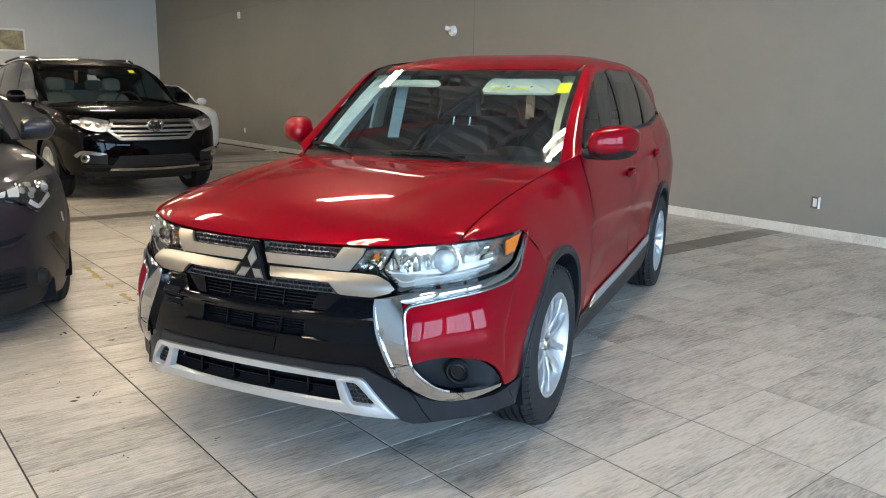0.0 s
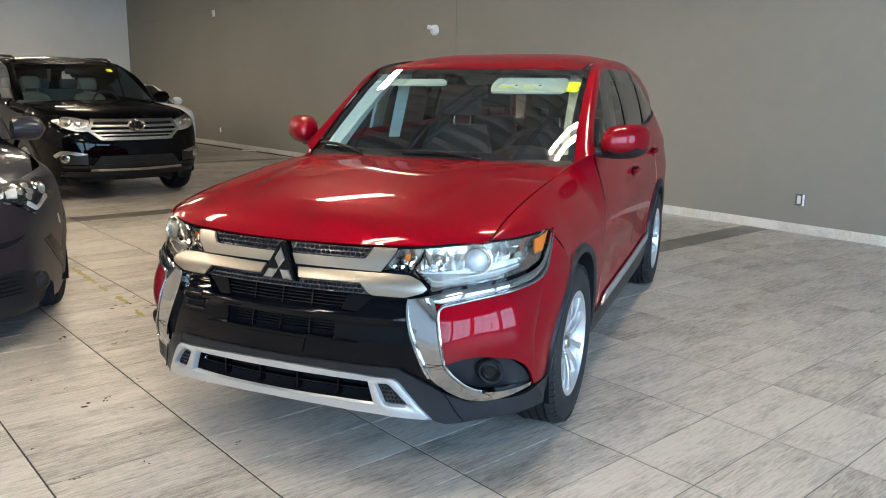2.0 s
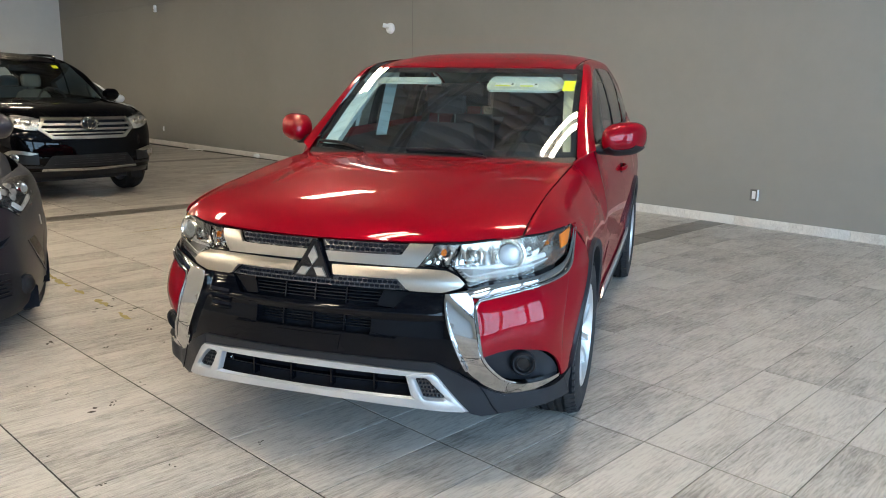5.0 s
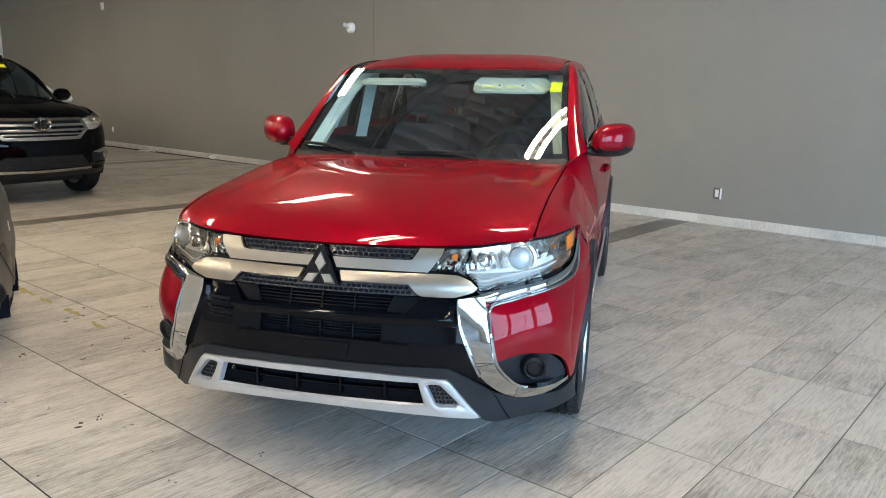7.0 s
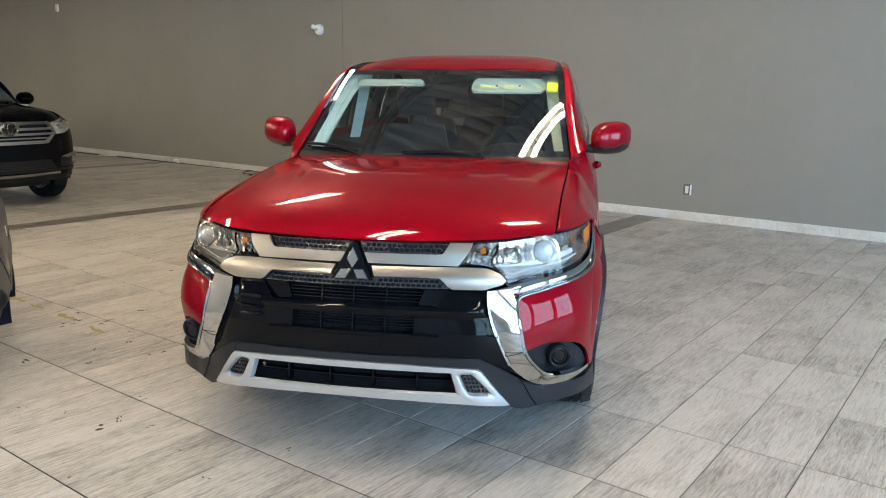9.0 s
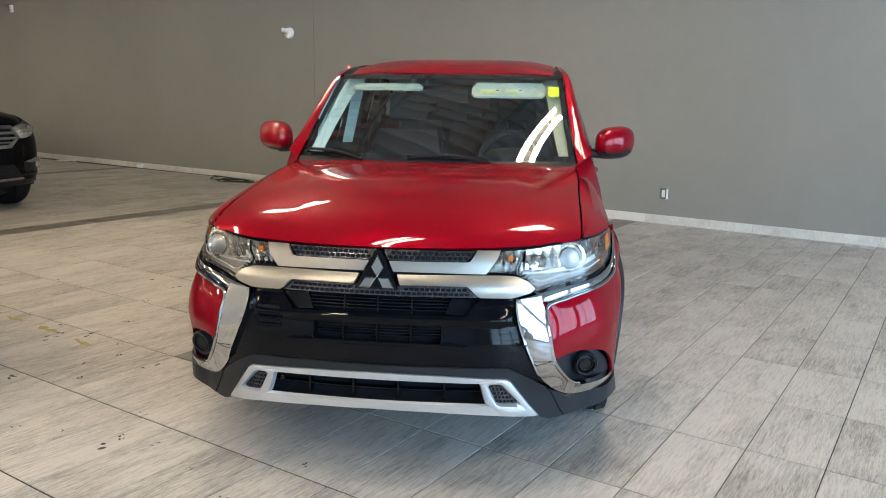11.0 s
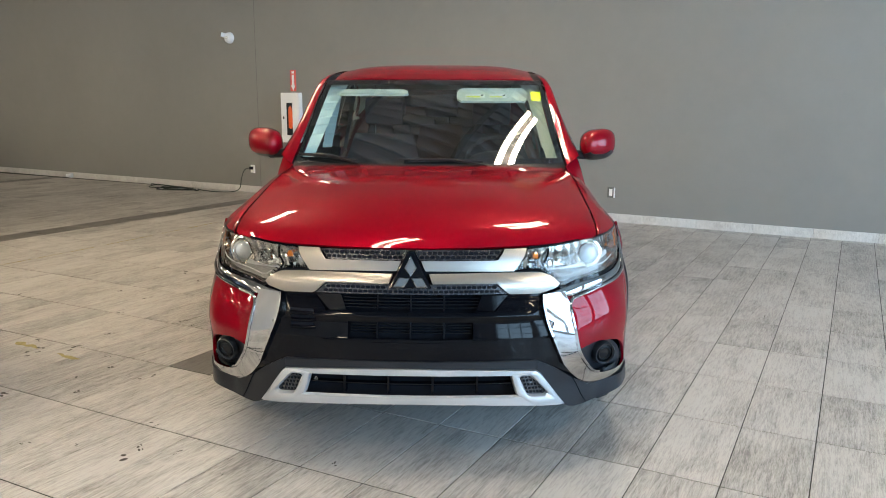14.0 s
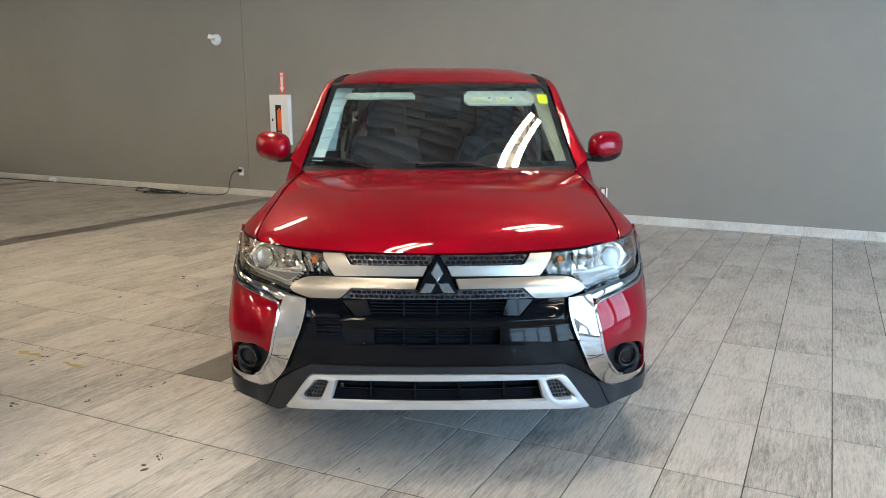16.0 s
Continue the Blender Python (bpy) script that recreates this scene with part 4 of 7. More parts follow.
        # ---- head lamp
        lamp_low = [(s * 0.362, 0.785), (s * 0.40, 0.787), (s * 0.472, 0.779), (s * 0.52, 0.745), (s * 0.544, 0.722), (s * 0.60, 0.738), (s * 0.70, 0.752), (s * 0.765, 0.768), (s * 0.793, 0.795), (s * 0.799, 0.895)]
        lamp_top = [(s * 0.366, 0.790), (s * 0.395, 0.825), (s * 0.415, 0.860), (s * 0.46, 0.864), (s * 0.53, 0.869), (s * 0.60, 0.877), (s * 0.68, 0.882), (s * 0.74, 0.884), (s * 0.780, 0.888), (s * 0.799, 0.897)]
        def bowl(x, z):
            zb = interp(abs(x), [abs(q[0]) for q in lamp_low], [q[1] for q in lamp_low])
            zt = interp(abs(x), [abs(q[0]) for q in lamp_top], [q[1] for q in lamp_top])
            v = min(max((z - zb) / max(zt - zb, 0.004), 0.0), 1.0)
            return N(-0.004 - 0.036 * math.sin(math.pi * v**0.75) + 0.009 * abs(math.sin(x * 88 + z * 30)) * math.sin(math.pi * v))(x, z)
        part("lamp_bowl", fsheet(loft([lamp_low, lamp_top], 150, 12, bowl, False), 0.004), M_BEZEL, car, "dark chrome head lamp housing")
        lamp = part("head_lamp", fsheet(loft([lamp_low, lamp_top], 40, 10, N(0.006), False), 0.0), M_LENS, car, "clear head lamp lens")
        # projector
        pc = N(-0.012)(s * 0.655, 0.828)
        turn = Matrix.Translation(pc) @ Euler((radians(-6), 0, s * radians(24))).to_matrix().to_4x4()
        for prof, mat, nm in (([(0.0, 0.020), (0.018, 0.016), (0.030, 0.006), (0.034, -0.004)], M_PROJ, "projector_lens"), ([(0.034, 0.0), (0.038, 0.006), (0.043, 0.001), (0.045, -0.006), (0.049, 0.003), (0.055, 0.001), (0.058, -0.03), (0.04, -0.04)], M_REFLECTOR, "projector_ring")):
            bm = lathe(prof, 32, "y")
            for v in bm.verts:
                v.co.y = -v.co.y
            bmesh.ops.transform(bm, matrix=turn, verts=bm.verts)
            part(nm, bm, mat, lamp)
        # cut reflectors: the turn signal chamber, the middle one and the one beside the projector
        facets = random.Random(11)
        for low, high, nu, nv in (([(s * 0.392, 0.796), (s * 0.468, 0.796)], [(s * 0.420, 0.850), (s * 0.486, 0.854)], 9, 4),
                                  ([(s * 0.510, 0.800), (s * 0.590, 0.796)], [(s * 0.506, 0.858), (s * 0.594, 0.866)], 8, 4),
                                  ([(s * 0.712, 0.806), (s * 0.762, 0.822)], [(s * 0.708, 0.868), (s * 0.762, 0.876)], 4, 3)):
            part("cut_reflector", fsheet(loft([low, high], nu, nv, lambda x, z: N(-0.024 + facets.uniform(-0.007, 0.007))(x, z)), 0.006), M_REFLECTOR, lamp, "", 4)
        for x, z, r in ((0.553, 0.828, 0.024), (0.440, 0.826, 0.016)):
            bm = lathe([(r, 0.012), (r * 0.92, 0.006), (r * 0.62, -0.010), (0.009, -0.016), (0.007, 0.002), (0.0, 0.006)], 14, "y")
            for v in bm.verts:
                v.co.y = -v.co.y
            bmesh.ops.transform(bm, matrix=Matrix.Translation(N(-0.014)(s * x, z)) @ Euler((0, 0, s * radians(15))).to_matrix().to_4x4(), verts=bm.verts)
            part("reflector_bowl", bm, M_REFLECTOR, lamp, "", 8)
        part("turn_bulb", fsheet(loft([[(s * 0.442, 0.828), (s * 0.458, 0.826)], [(s * 0.440, 0.840), (s * 0.460, 0.840)], [(s * 0.446, 0.848), (s * 0.456, 0.848)]], 4, 4, N(-0.004)), 0.008), M_AMBER, lamp, "amber turn signal bulb")
        # black toothed divider between the chambers
        bm = bmesh.new()
        tube(bm, [N(-0.008)(s * x, z) for x, z in ((0.500, 0.862), (0.494, 0.830), (0.478, 0.800), (0.500, 0.772), (0.536, 0.738))], 0.0042, 6, n=20)
        for k in range(5):
            x, z = 0.486 + 0.009 * k, 0.789 - 0.0095 * k
            tube(bm, [N(-0.005)(s * x, z), N(-0.005)(s * (x + 0.011), z + 0.005)], 0.0022, 5, n=1)
        part("chamber_divider", bm, M_BLACKGLOSS, lamp)
        part("lamp_shelf", fsheet(loft([[(s * 0.386, 0.790), (s * 0.472, 0.785)], [(s * 0.390, 0.797), (s * 0.474, 0.796)]], 8, 2, N(-0.008)), 0.01), M_BLACKGLOSS, lamp)
        # light guide along the lower edge
        part("light_guide", fsheet(loft([[(s * 0.506, 0.776), (s * 0.545, 0.742), (s * 0.60, 0.752), (s * 0.70, 0.766), (s * 0.762, 0.784)], [(s * 0.508, 0.798), (s * 0.556, 0.789), (s * 0.60, 0.792), (s * 0.70, 0.800), (s * 0.756, 0.816)]], 24, 4, lambda x, z: N(-0.012 - 0.40 * max(0, z - 0.755))(x, z), True), 0.01), M_FROST, lamp, "frosted light guide strip")
        line = bmesh.new()
        tube(line, [N(-0.004)(s * x, z) for x, z in ((0.522, 0.772), (0.552, 0.757), (0.60, 0.768), (0.70, 0.782), (0.752, 0.796))], 0.0022, 6)
        part("guide_line", line, M_LAMPWHITE, lamp, "white light guide line")
        part("bowl_floor", fsheet(loft([[(s * 0.50, 0.786), (s * 0.56, 0.768), (s * 0.76, 0.80)], [(s * 0.48, 0.795), (s * 0.56, 0.790), (s * 0.755, 0.815)]], 24, 3, N(-0.024), True), 0.006), M_LAMPWHITE, lamp)
        part("amber_marker", fsheet(loft([[(s * 0.780, 0.818), (s * 0.7935, 0.828)], [(s * 0.772, 0.868), (s * 0.7965, 0.884)]], 6, 6, N(0.002)), 0.006), M_AMBER, lamp, "amber side marker")
        bm = bmesh.new()
        tube(bm, [N(0.003)(*q) for q in lamp_low[:-2][::-1] + lamp_top[:-1]], 0.0048, 6, n=90)
        part("lamp_gasket", bm, M_BLACKGLOSS, car)
        part("lamp_rim", fsheet(loft([lamp_low[:8], [(a, b - 0.011) for a, b in lamp_low[:8]]], 40, 1, N(0.007)), 0.02), M_BLACKGLOSS, car)

    # ---- lower trim: silver skid frame with two pockets
    bm = bmesh.new()
    off = N(0.022)
    fsheet(loft([[(-0.452, 0.436), (-0.2, 0.446), (0, 0.449), (0.2, 0.446), (0.452, 0.436)], [(-0.40, 0.422), (-0.2, 0.425), (0, 0.426), (0.2, 0.425), (0.40, 0.422)]], 40, 2, off), 0.02, bm)
    band = loft([[(-0.49, 0.337), (-0.40, 0.350), (-0.2, 0.353), (0.2, 0.353), (0.40, 0.350), (0.49, 0.337)], [(-0.545, 0.302), (-0.4, 0.313), (-0.2, 0.321), (0, 0.324), (0.2, 0.321), (0.4, 0.313), (0.545, 0.302)]], 44, 6, N(0.0245))
    band[0] = [p + Vector((0, 0.010, 0)) for p in band[0]]
    fsheet(band, 0.02, bm)
    for s in (-1, 1):
        # end loop round the corner pocket
        hole = resample([(0.388, 0.412), (0.396, 0.418), (0.424, 0.418), (0.434, 0.412), (0.486, 0.358), (0.488, 0.350), (0.480, 0.345), (0.428, 0.347), (0.416, 0.352), (0.388, 0.412)], 60)
        rim_o = resample([(0.356, 0.424), (0.380, 0.432), (0.444, 0.437), (0.462, 0.428), (0.532, 0.334), (0.560, 0.299), (0.528, 0.301), (0.440, 0.306), (0.378, 0.350), (0.356, 0.424)], 60)
        loops = [[N(off_h)(s * (a[0] + (b[0] - a[0]) * u), a[1] + (b[1] - a[1]) * u) for a, b in zip(hole, rim_o)] for u, off_h in ((-0.02, 0.002), (0.0, 0.016), (0.12, 0.024), (0.5, 0.027), (0.9, 0.024), (1.0, 0.016), (1.01, 0.0))]
        fsheet(loops, 0, bm)
        part("trim_pocket", fsheet(loft([[(s * 0.390, 0.420), (s * 0.418, 0.345)], [(s * 0.432, 0.420), (s * 0.504, 0.345)]], 8, 6, N(0.004)), 0.006), M_MESH, car, "dark dimpled corner pocket")
        # dimples are flat dark patches, their shade put into the colour
        cells = bmesh.new()
        for r in range(5):
            for c in range(5):
                z = 0.412 - 0.014 * r
                x = 0.402 + 0.010 * r * 0.45 + 0.0125 * c
                if x < 0.430 + (0.42 - z) * 0.9:
                    fsheet(loft([[(s * (x - 0.0035), z - 0.004), (s * (x + 0.0035), z - 0.004)], [(s * (x - 0.0035), z + 0.004), (s * (x + 0.0035), z + 0.004)]], 1, 1, N(0.006)), 0.003, cells)
        part("pocket_cells", cells, M_DARK, car)
    part("skid_trim", bm, M_SILVER, car, "silver lower bumper frame")
    P("lower_intake", loft([[(-0.39, 0.352), (0.39, 0.352)], [(-0.365, 0.424), (0.365, 0.424)]], 20, 3, N(-0.05)), M_DARK, 0.004)
    for z in (0.386,):
        part("intake_fin", fsheet(loft([[(-0.37, z - 0.002), (0.37, z - 0.002)], [(-0.37, z + 0.002), (0.37, z + 0.002)]], 16, 1, N(-0.012)), 0.03), M_BLACKGLOSS, car)
    for x in (-0.24, -0.08, 0.08, 0.24):
        part("intake_post", fsheet(loft([[(x - 0.004, 0.352), (x + 0.004, 0.352)], [(x - 0.004, 0.424), (x + 0.004, 0.424)]], 1, 2, N(-0.008)), 0.03), M_BLACKGLOSS, car)
    bm = lathe([(0.0, 0.004), (0.006, 0.003), (0.008, 0.0)], 12, "y")
    bmesh.ops.translate(bm, vec=N(-0.02)(-0.350, 0.392), verts=bm.verts)
    part("tow_cap", bm, M_CHROME, car)

    # ---- grey-black cladding between mask and skid, round the corner to the arch
    bm = bmesh.new()
    fsheet(loft([[(-0.452, 0.438), (-0.2, 0.450), (0.2, 0.450), (0.452, 0.438)], [(-0.452, 0.472), (-0.2, 0.474), (0.2, 0.474), (0.452, 0.472)]], 40, 3, N(0.012)), 0.016, bm)
    for s in (-1, 1):
        fsheet(loft([[(s * 0.452, 0.436), (s * 0.50, 0.372), (s * 0.556, 0.300), (s * 0.60, 0.278)], [(s * 0.452, 0.472), (s * 0.53, 0.432), (s * 0.60, 0.383), (s * 0.665, 0.345)]], 14, 6, N(0.014), True), 0.016, bm)
        fsheet(loft([[(s * 0.548, 0.298), (s * 0.60, 0.278), (s * 0.685, 0.282), (s * 0.77, 0.282), (s * 0.81, 0.276), (s * 0.832, 0.272)], [(s * 0.60, 0.383), (s * 0.665, 0.352), (s * 0.70, 0.352), (s * 0.77, 0.343), (s * 0.80, 0.342), (s * 0.818, 0.352)]], 30, 6, N(0.010), True), 0.016, bm)
    fsheet(loft([[(-0.56, 0.296), (0.56, 0.296)], [(-0.558, 0.304), (-0.3, 0.314), (0.3, 0.314), (0.558, 0.304)]], 30, 2, N(-0.10)), 0.01, bm)
    for s in (-1, 1):
        a = [Vector((p.x, p.y, p.z)) for p in (N(0.010)(0.832, 0.272), N(0.010)(0.826, 0.31), N(0.010)(0.818, 0.352))]
        b = [flank(0.455, 0.272, 0.010), flank(0.455, 0.31, 0.012), flank(0.440, 0.352, 0.012)]
        rows = [[Vector((s * p.lerp(q, k / 4).x, p.lerp(q, k / 4).y, p.lerp(q, k / 4).z)) for p, q in zip(a, b)] for k in range(5)]
        fsheet(rows, 0.01, bm, (s, -0.5, 0))
    part("lower_cladding", bm, M_CLAD, car, "grey-black lower cladding")

    # ---- fenders, doors, quarters

    def fender_low(y):
        if y < 0.645:
            return interp(y, [0.505, 0.58, 0.645], [0.896, 0.80, 0.716])
        if y < AXLE_F + 0.402:
            return 0.36 + math.sqrt(max(0.0, 0.408**2 - (y - AXLE_F)**2))
        return 0.30
    ahead = [0.505 + 0.0145 * k for k in range(51)] + [AXLE_F + 0.4019]
    bm = sheet([[flank(y, fender_low(y) + (crest(y)[1] - fender_low(y)) * k / 16) for y in ahead] for k in range(17)], 0)
    sheet([[flank(y, 0.30 + (crest(y)[1] - 0.30) * k / 20) for y in (AXLE_F + 0.4019, 1.27, 1.30, 1.345, 1.395)] for k in range(21)], 0, bm)
    # sliver between lamp and bonnet
    a = [on_nose(0.004)(*q) for q in resample([(0.672, 0.884), (0.74, 0.887), (0.780, 0.892), (0.803, 0.901)], 10)]
    b = [Vector(q) for q in resample([tuple(p) for p in EDGE if p.y < 0.53], 10)]
    b = [q + Vector((0.006, 0, 0)) for q in b]
    rows = []
    for k in range(17):
        u = k / 16
        end = flank(ahead[0], fender_low(ahead[0]) + (crest(ahead[0])[1] - fender_low(ahead[0])) * u)
        miss = end - a[-1].lerp(b[-1], u)
        rows.append([p.lerp(q, u) + Vector((0.004, -0.004, 0.006)) * math.sin(u * math.pi) * (1 - i / 10) + miss * (i / 10)**1.5 for i, (p, q) in enumerate(zip(a, b))])
    sheet(rows, 0, bm)
    bmesh.ops.remove_doubles(bm, verts=bm.verts, dist=0.0005)
    both("front_fender", bm, M_RED, car)
    sill = lambda y: 0.355 + 0.035 * (y - 1.4)
    both("front_door", sheet(loft([[(1.402, sill(1.402)), (2.385, sill(2.385))], [(1.402, 1.105), (1.7, crest(1.7)[1]), (2.385, crest(2.385)[1])]], 22, 20, flank), 0), M_RED, car)
    r_arch = arch(AXLE_R, 0.425, 180, 20)
    both("rear_door", sheet(loft([[(2.392, sill(2.392)), (2.95, sill(2.95)), (3.07, 0.42), *[q for q in r_arch if q[0] < 3.24]], [(2.392, crest(2.392)[1]), (2.9, crest(2.9)[1]), (3.35, crest(3.35)[1])]], 22, 20, flank), 0), M_RED, car)
    both("rear_quarter", sheet(loft([[q for q in r_arch if q[0] >= 3.22] + [(AXLE_R + 0.43, 0.40), (4.45, 0.45)], [(3.355, crest(3.355)[1]), (3.8, crest(3.8)[1]), (4.5, crest(4.5)[1])]], 26, 20, flank), 0), M_RED, car)
    # sills with bright strip
    both("side_sill", sheet(loft([[(1.29, 0.215), (3.06, 0.235)], [(1.29, 0.352), (3.06, 0.412)]], 24, 5, lambda y, z: flank(y, z, 0.012)), 0.012), M_CLAD, car, "dark lower sill cladding")
    both("sill_strip", sheet(loft([[(1.47, 0.352), (2.2, 0.378), (3.03, 0.420)], [(1.55, 0.398), (2.2, 0.428), (3.03, 0.470)]], 24, 3, lambda y, z: flank(y, z, 0.018)), 0.01), M_SILVER, car, "silver door sill strip")
    # arch flares
    for y0, a0, a1 in ((AXLE_F, -14, 182), (AXLE_R, -8, 190)):
        inner = arch(y0, 0.378, a0, a1, 36)
        outer = arch(y0, 0.418 if y0 < 2 else 0.436, a0, a1, 36)
        rows = []
        for k in range(6):
            u = k / 5
            rows.append([flank(max(yi + (yo - yi) * u, 0.44), zi + (zo - zi) * u, 0.010 + 0.008 * math.sin(u * math.pi) - 0.012 * (u > 0.95)) for (yi, zi), (yo, zo) in zip(inner, outer)])
        back = [p - Vector((0.09, 0, 0)) for p in rows[0]]
        both("arch_flare", sheet([back] + rows, 0), M_CLAD, car, "dark wheel arch flare")
        liner = [[Vector((x, y0 + 0.40 * math.cos(radians(q)), 0.36 + 0.40 * math.sin(radians(q)))) for q in range(-20, 201, 10)] for x in (0.50, 0.84)]
        both("arch_liner", sheet(liner, 0), M_DARK, car)
    # underbody
    part("underbody", boxed(-0.60, 0.60, 0.30, 4.40, 0.25, 0.36), M_DARK, car)
    part("engine_bay", boxed(-0.55, 0.55, 0.12, 1.15, 0.30, 0.70), M_DARK, car)

    # ---- greenhouse
    def screen(x, s, off=0.0):
        """Windscreen: x across, s from the cowl (0) to the header (1)."""
        y = 1.165 + 0.665 * s + 0.125 * x * x + 0.3 * x**4
        z = 1.070 + 0.448 * s + 0.020 * math.sin(s * math.pi)
        return Vector((x, y, z)) + Vector((0, -0.55, 0.83)) * off
    half = lambda s: 0.712 - 0.070 * s - 0.012 * math.sin(s * math.pi)
    rows = [[screen(half(k / 20) * i / 20, k / 20) for i in range(-20, 21)] for k in range(21)]
    ws = P("windscreen", rows, M_GLASS, 0.0, "green-tinted windscreen")
    ws.visible_shadow = False
    # black border printed inside the glass
    bm = bmesh.new()
    sheet([[screen(half(s) * i / 20, s, -0.004) for i in range(-20, 21)] for s in (0.93, 0.965, 1.0)], 0, bm)
    sheet([[screen(half(s) * i / 20, s, -0.004) for i in range(-20, 21)] for s in (0.0, 0.035, 0.07)], 0, bm)
    for g in (-1, 1):
        sheet([[screen(g * (half(k / 20) - w), k / 20, -0.004) for k in range(1, 20)] for w in (0.0, 0.016, 0.027)], 0, bm)
    part("screen_border", bm, M_DARK, car, "black printed windscreen border")
    P("cowl", [[screen(0.708 * i / 20, s, 0.004 if s > -0.05 else -0.012) for i in range(-20, 21)] for s in (-0.10, -0.04, 0.012)], M_DASH, 0.0, "black plastic cowl")
    # wipers
    for x0, s0, x1, s1 in ((-0.665, 0.06, -0.34, -0.005), (-0.10, 0.02, 0.30, -0.01)):
        wp = bmesh.new()
        tube(wp, [screen(x0, s0, 0.020), screen((x0 + x1) / 2, (s0 + s1) / 2 + 0.02, 0.024), screen(x1, s1, 0.012)], 0.007, 6)
        part("wiper_arm", wp, M_DASH, car)
        wp = bmesh.new()
        tube(wp, [screen(x0 - 0.02, s0 + 0.012, 0.010), screen((x0 + x1) / 2 - 0.03, (s0 + s1) / 2 + 0.035, 0.010), screen(x1 - 0.02, s1 + 0.03, 0.010)], 0.006, 6)
        part("wiper_blade", wp, M_DARK, car)

    # roof
    def roof(x, y):
        z = hermite(y, [1.80, 1.95, 2.2, 2.6, 3.0, 3.5, 4.0, 4.4], [1.520, 1.572, 1.630, 1.666, 1.668, 1.645, 1.595, 1.53])
        return Vector((x, y, z - 0.012 - 0.038 * (abs(x) / 0.6)**4))
    rows = []
    for k in range(31):
        t = k / 30
        rows.append([roof((0.598 - 0.10 * max(0, t - 0.75)**1.2) * i / 20, (1.832 + 0.25 * (0.6 * i / 20)**2) * (1 - t) + 4.22 * t) for i in range(-20, 21)])
    P("roof_panel", rows, M_RED, 0.012)
    # side frames: pillar, cant rail and the tail pillar
    inner = [(0.718, 1.290, 1.070), (0.682, 1.508, 1.247), (0.658, 1.732, 1.406), (0.645, 1.922, 1.520), (0.626, 2.15, 1.582), (0.622, 2.6, 1.614), (0.620, 3.1, 1.614), (0.612, 3.6, 1.584), (0.60, 4.2, 1.505)]
    outer = [(0.795, 1.385, 1.112), (0.752, 1.545, 1.228), (0.716, 1.77, 1.375), (0.690, 1.96, 1.478), (0.674, 2.2, 1.530), (0.669, 2.6, 1.550), (0.672, 3.1, 1.546), (0.698, 3.55, 1.430), (0.745, 3.73, 1.285)]
    mid = [((a[0] + b[0]) / 2 + 0.014, (a[1] + b[1]) / 2 - 0.006, (a[2] + b[2]) / 2 + 0.012) for a, b in zip(inner, outer)]
    B("side_frame", loft([inner, mid, outer], 40, 6, None, True, True), M_RED, 0.0)
    B("frame_liner", loft([[(a[0] - 0.02, a[1], a[2] - 0.012) for a in inner[3:]], [(a[0] - 0.024, a[1], a[2]) for a in outer[3:]]], 24, 2, None, True), M_TRIMGREY, 0.0)
    foot_in = [Vector(crest(y)[:1] + (y,) + crest(y)[1:]) for y in (1.21, 1.26, 1.31, 1.35, 1.40)]
    foot_out = [Vector((0.700, 1.255, 1.062)).lerp(Vector((0.795, 1.388, 1.120)), k / 4) for k in range(5)]
    B("pillar_foot", [[a.lerp(b, k / 4) + Vector((0.002, 0, 0.004)) * math.sin(k / 4 * math.pi) for a, b in zip(foot_in, foot_out)] for k in range(5)], M_RED, 0.0)
    # ditch trims along the roof
    lo = [roof(0.600, 1.95), roof(0.600, 2.3), roof(0.60, 3.0), roof(0.60, 4.15)]
    B("roof_ditch", loft([[p + Vector((-0.004, 0, -0.010)) for p in lo], [Vector(inner[3]) + Vector((0.004, 0.01, -0.008)), Vector(inner[4]) + Vector((0.004, 0, -0.008)), Vector(inner[6]) + Vector((0.004, 0, -0.008)), Vector(inner[8]) + Vector((0.004, 0, -0.008))]], 24, 2, None, True), M_CLAD, 0.0)
    # side glass between the sill line and the frame
    def belt(y, dx=0.0):
        return Vector((crest(y)[0] + 0.004 + dx, y, crest(y)[1]))
    outline = resample(outer, 80, True)
    def top_at(y):
        ys = [p[1] for p in outline]
        return Vector((np.interp(y, ys, [p[0] for p in outline]), y, np.interp(y, ys, [p[2] for p in outline])))
    for nm, y0, y1, mat in (("front_window", 1.42, 2.31, M_SIDEGLASS), ("rear_window", 2.39, 3.04, M_PRIVACY), ("quarter_window", 3.12, 3.66, M_PRIVACY)):
        ysb = [y0 + (y1 - y0) * k / 14 for k in range(15)]
        lo = [belt(y, -0.004) for y in ysb]
        hi = []
        for y in ysb:
            yt = y + 0.05 * (nm == "front_window") * (1 - (y - y0) / (y1 - y0))
            hi.append(top_at(yt) + Vector((-0.002, 0, 0)))
        rows = [[a.lerp(b, k / 8) + Vector((0.012 * math.sin(k / 8 * math.pi), 0, 0)) for a, b in zip(lo, hi)] for k in range(9)]
        w = both(nm, sheet(rows, 0), mat, car, "dark privacy glass" if mat is M_PRIVACY else "tinted door glass")
    for y, wd in ((2.35, 0.045), (3.08, 0.042)):
        rows = [[belt(y - wd).lerp(top_at(y - wd), k / 6) + Vector((0.010 * math.sin(k / 6 * math.pi) + 0.003, 0, 0)) for k in range(7)], [belt(y + wd).lerp(top_at(y + wd), k / 6) + Vector((0.010 * math.sin(k / 6 * math.pi) + 0.003, 0, 0)) for k in range(7)]]
        B("window_pillar", rows, M_BLACKGLOSS, 0.0)
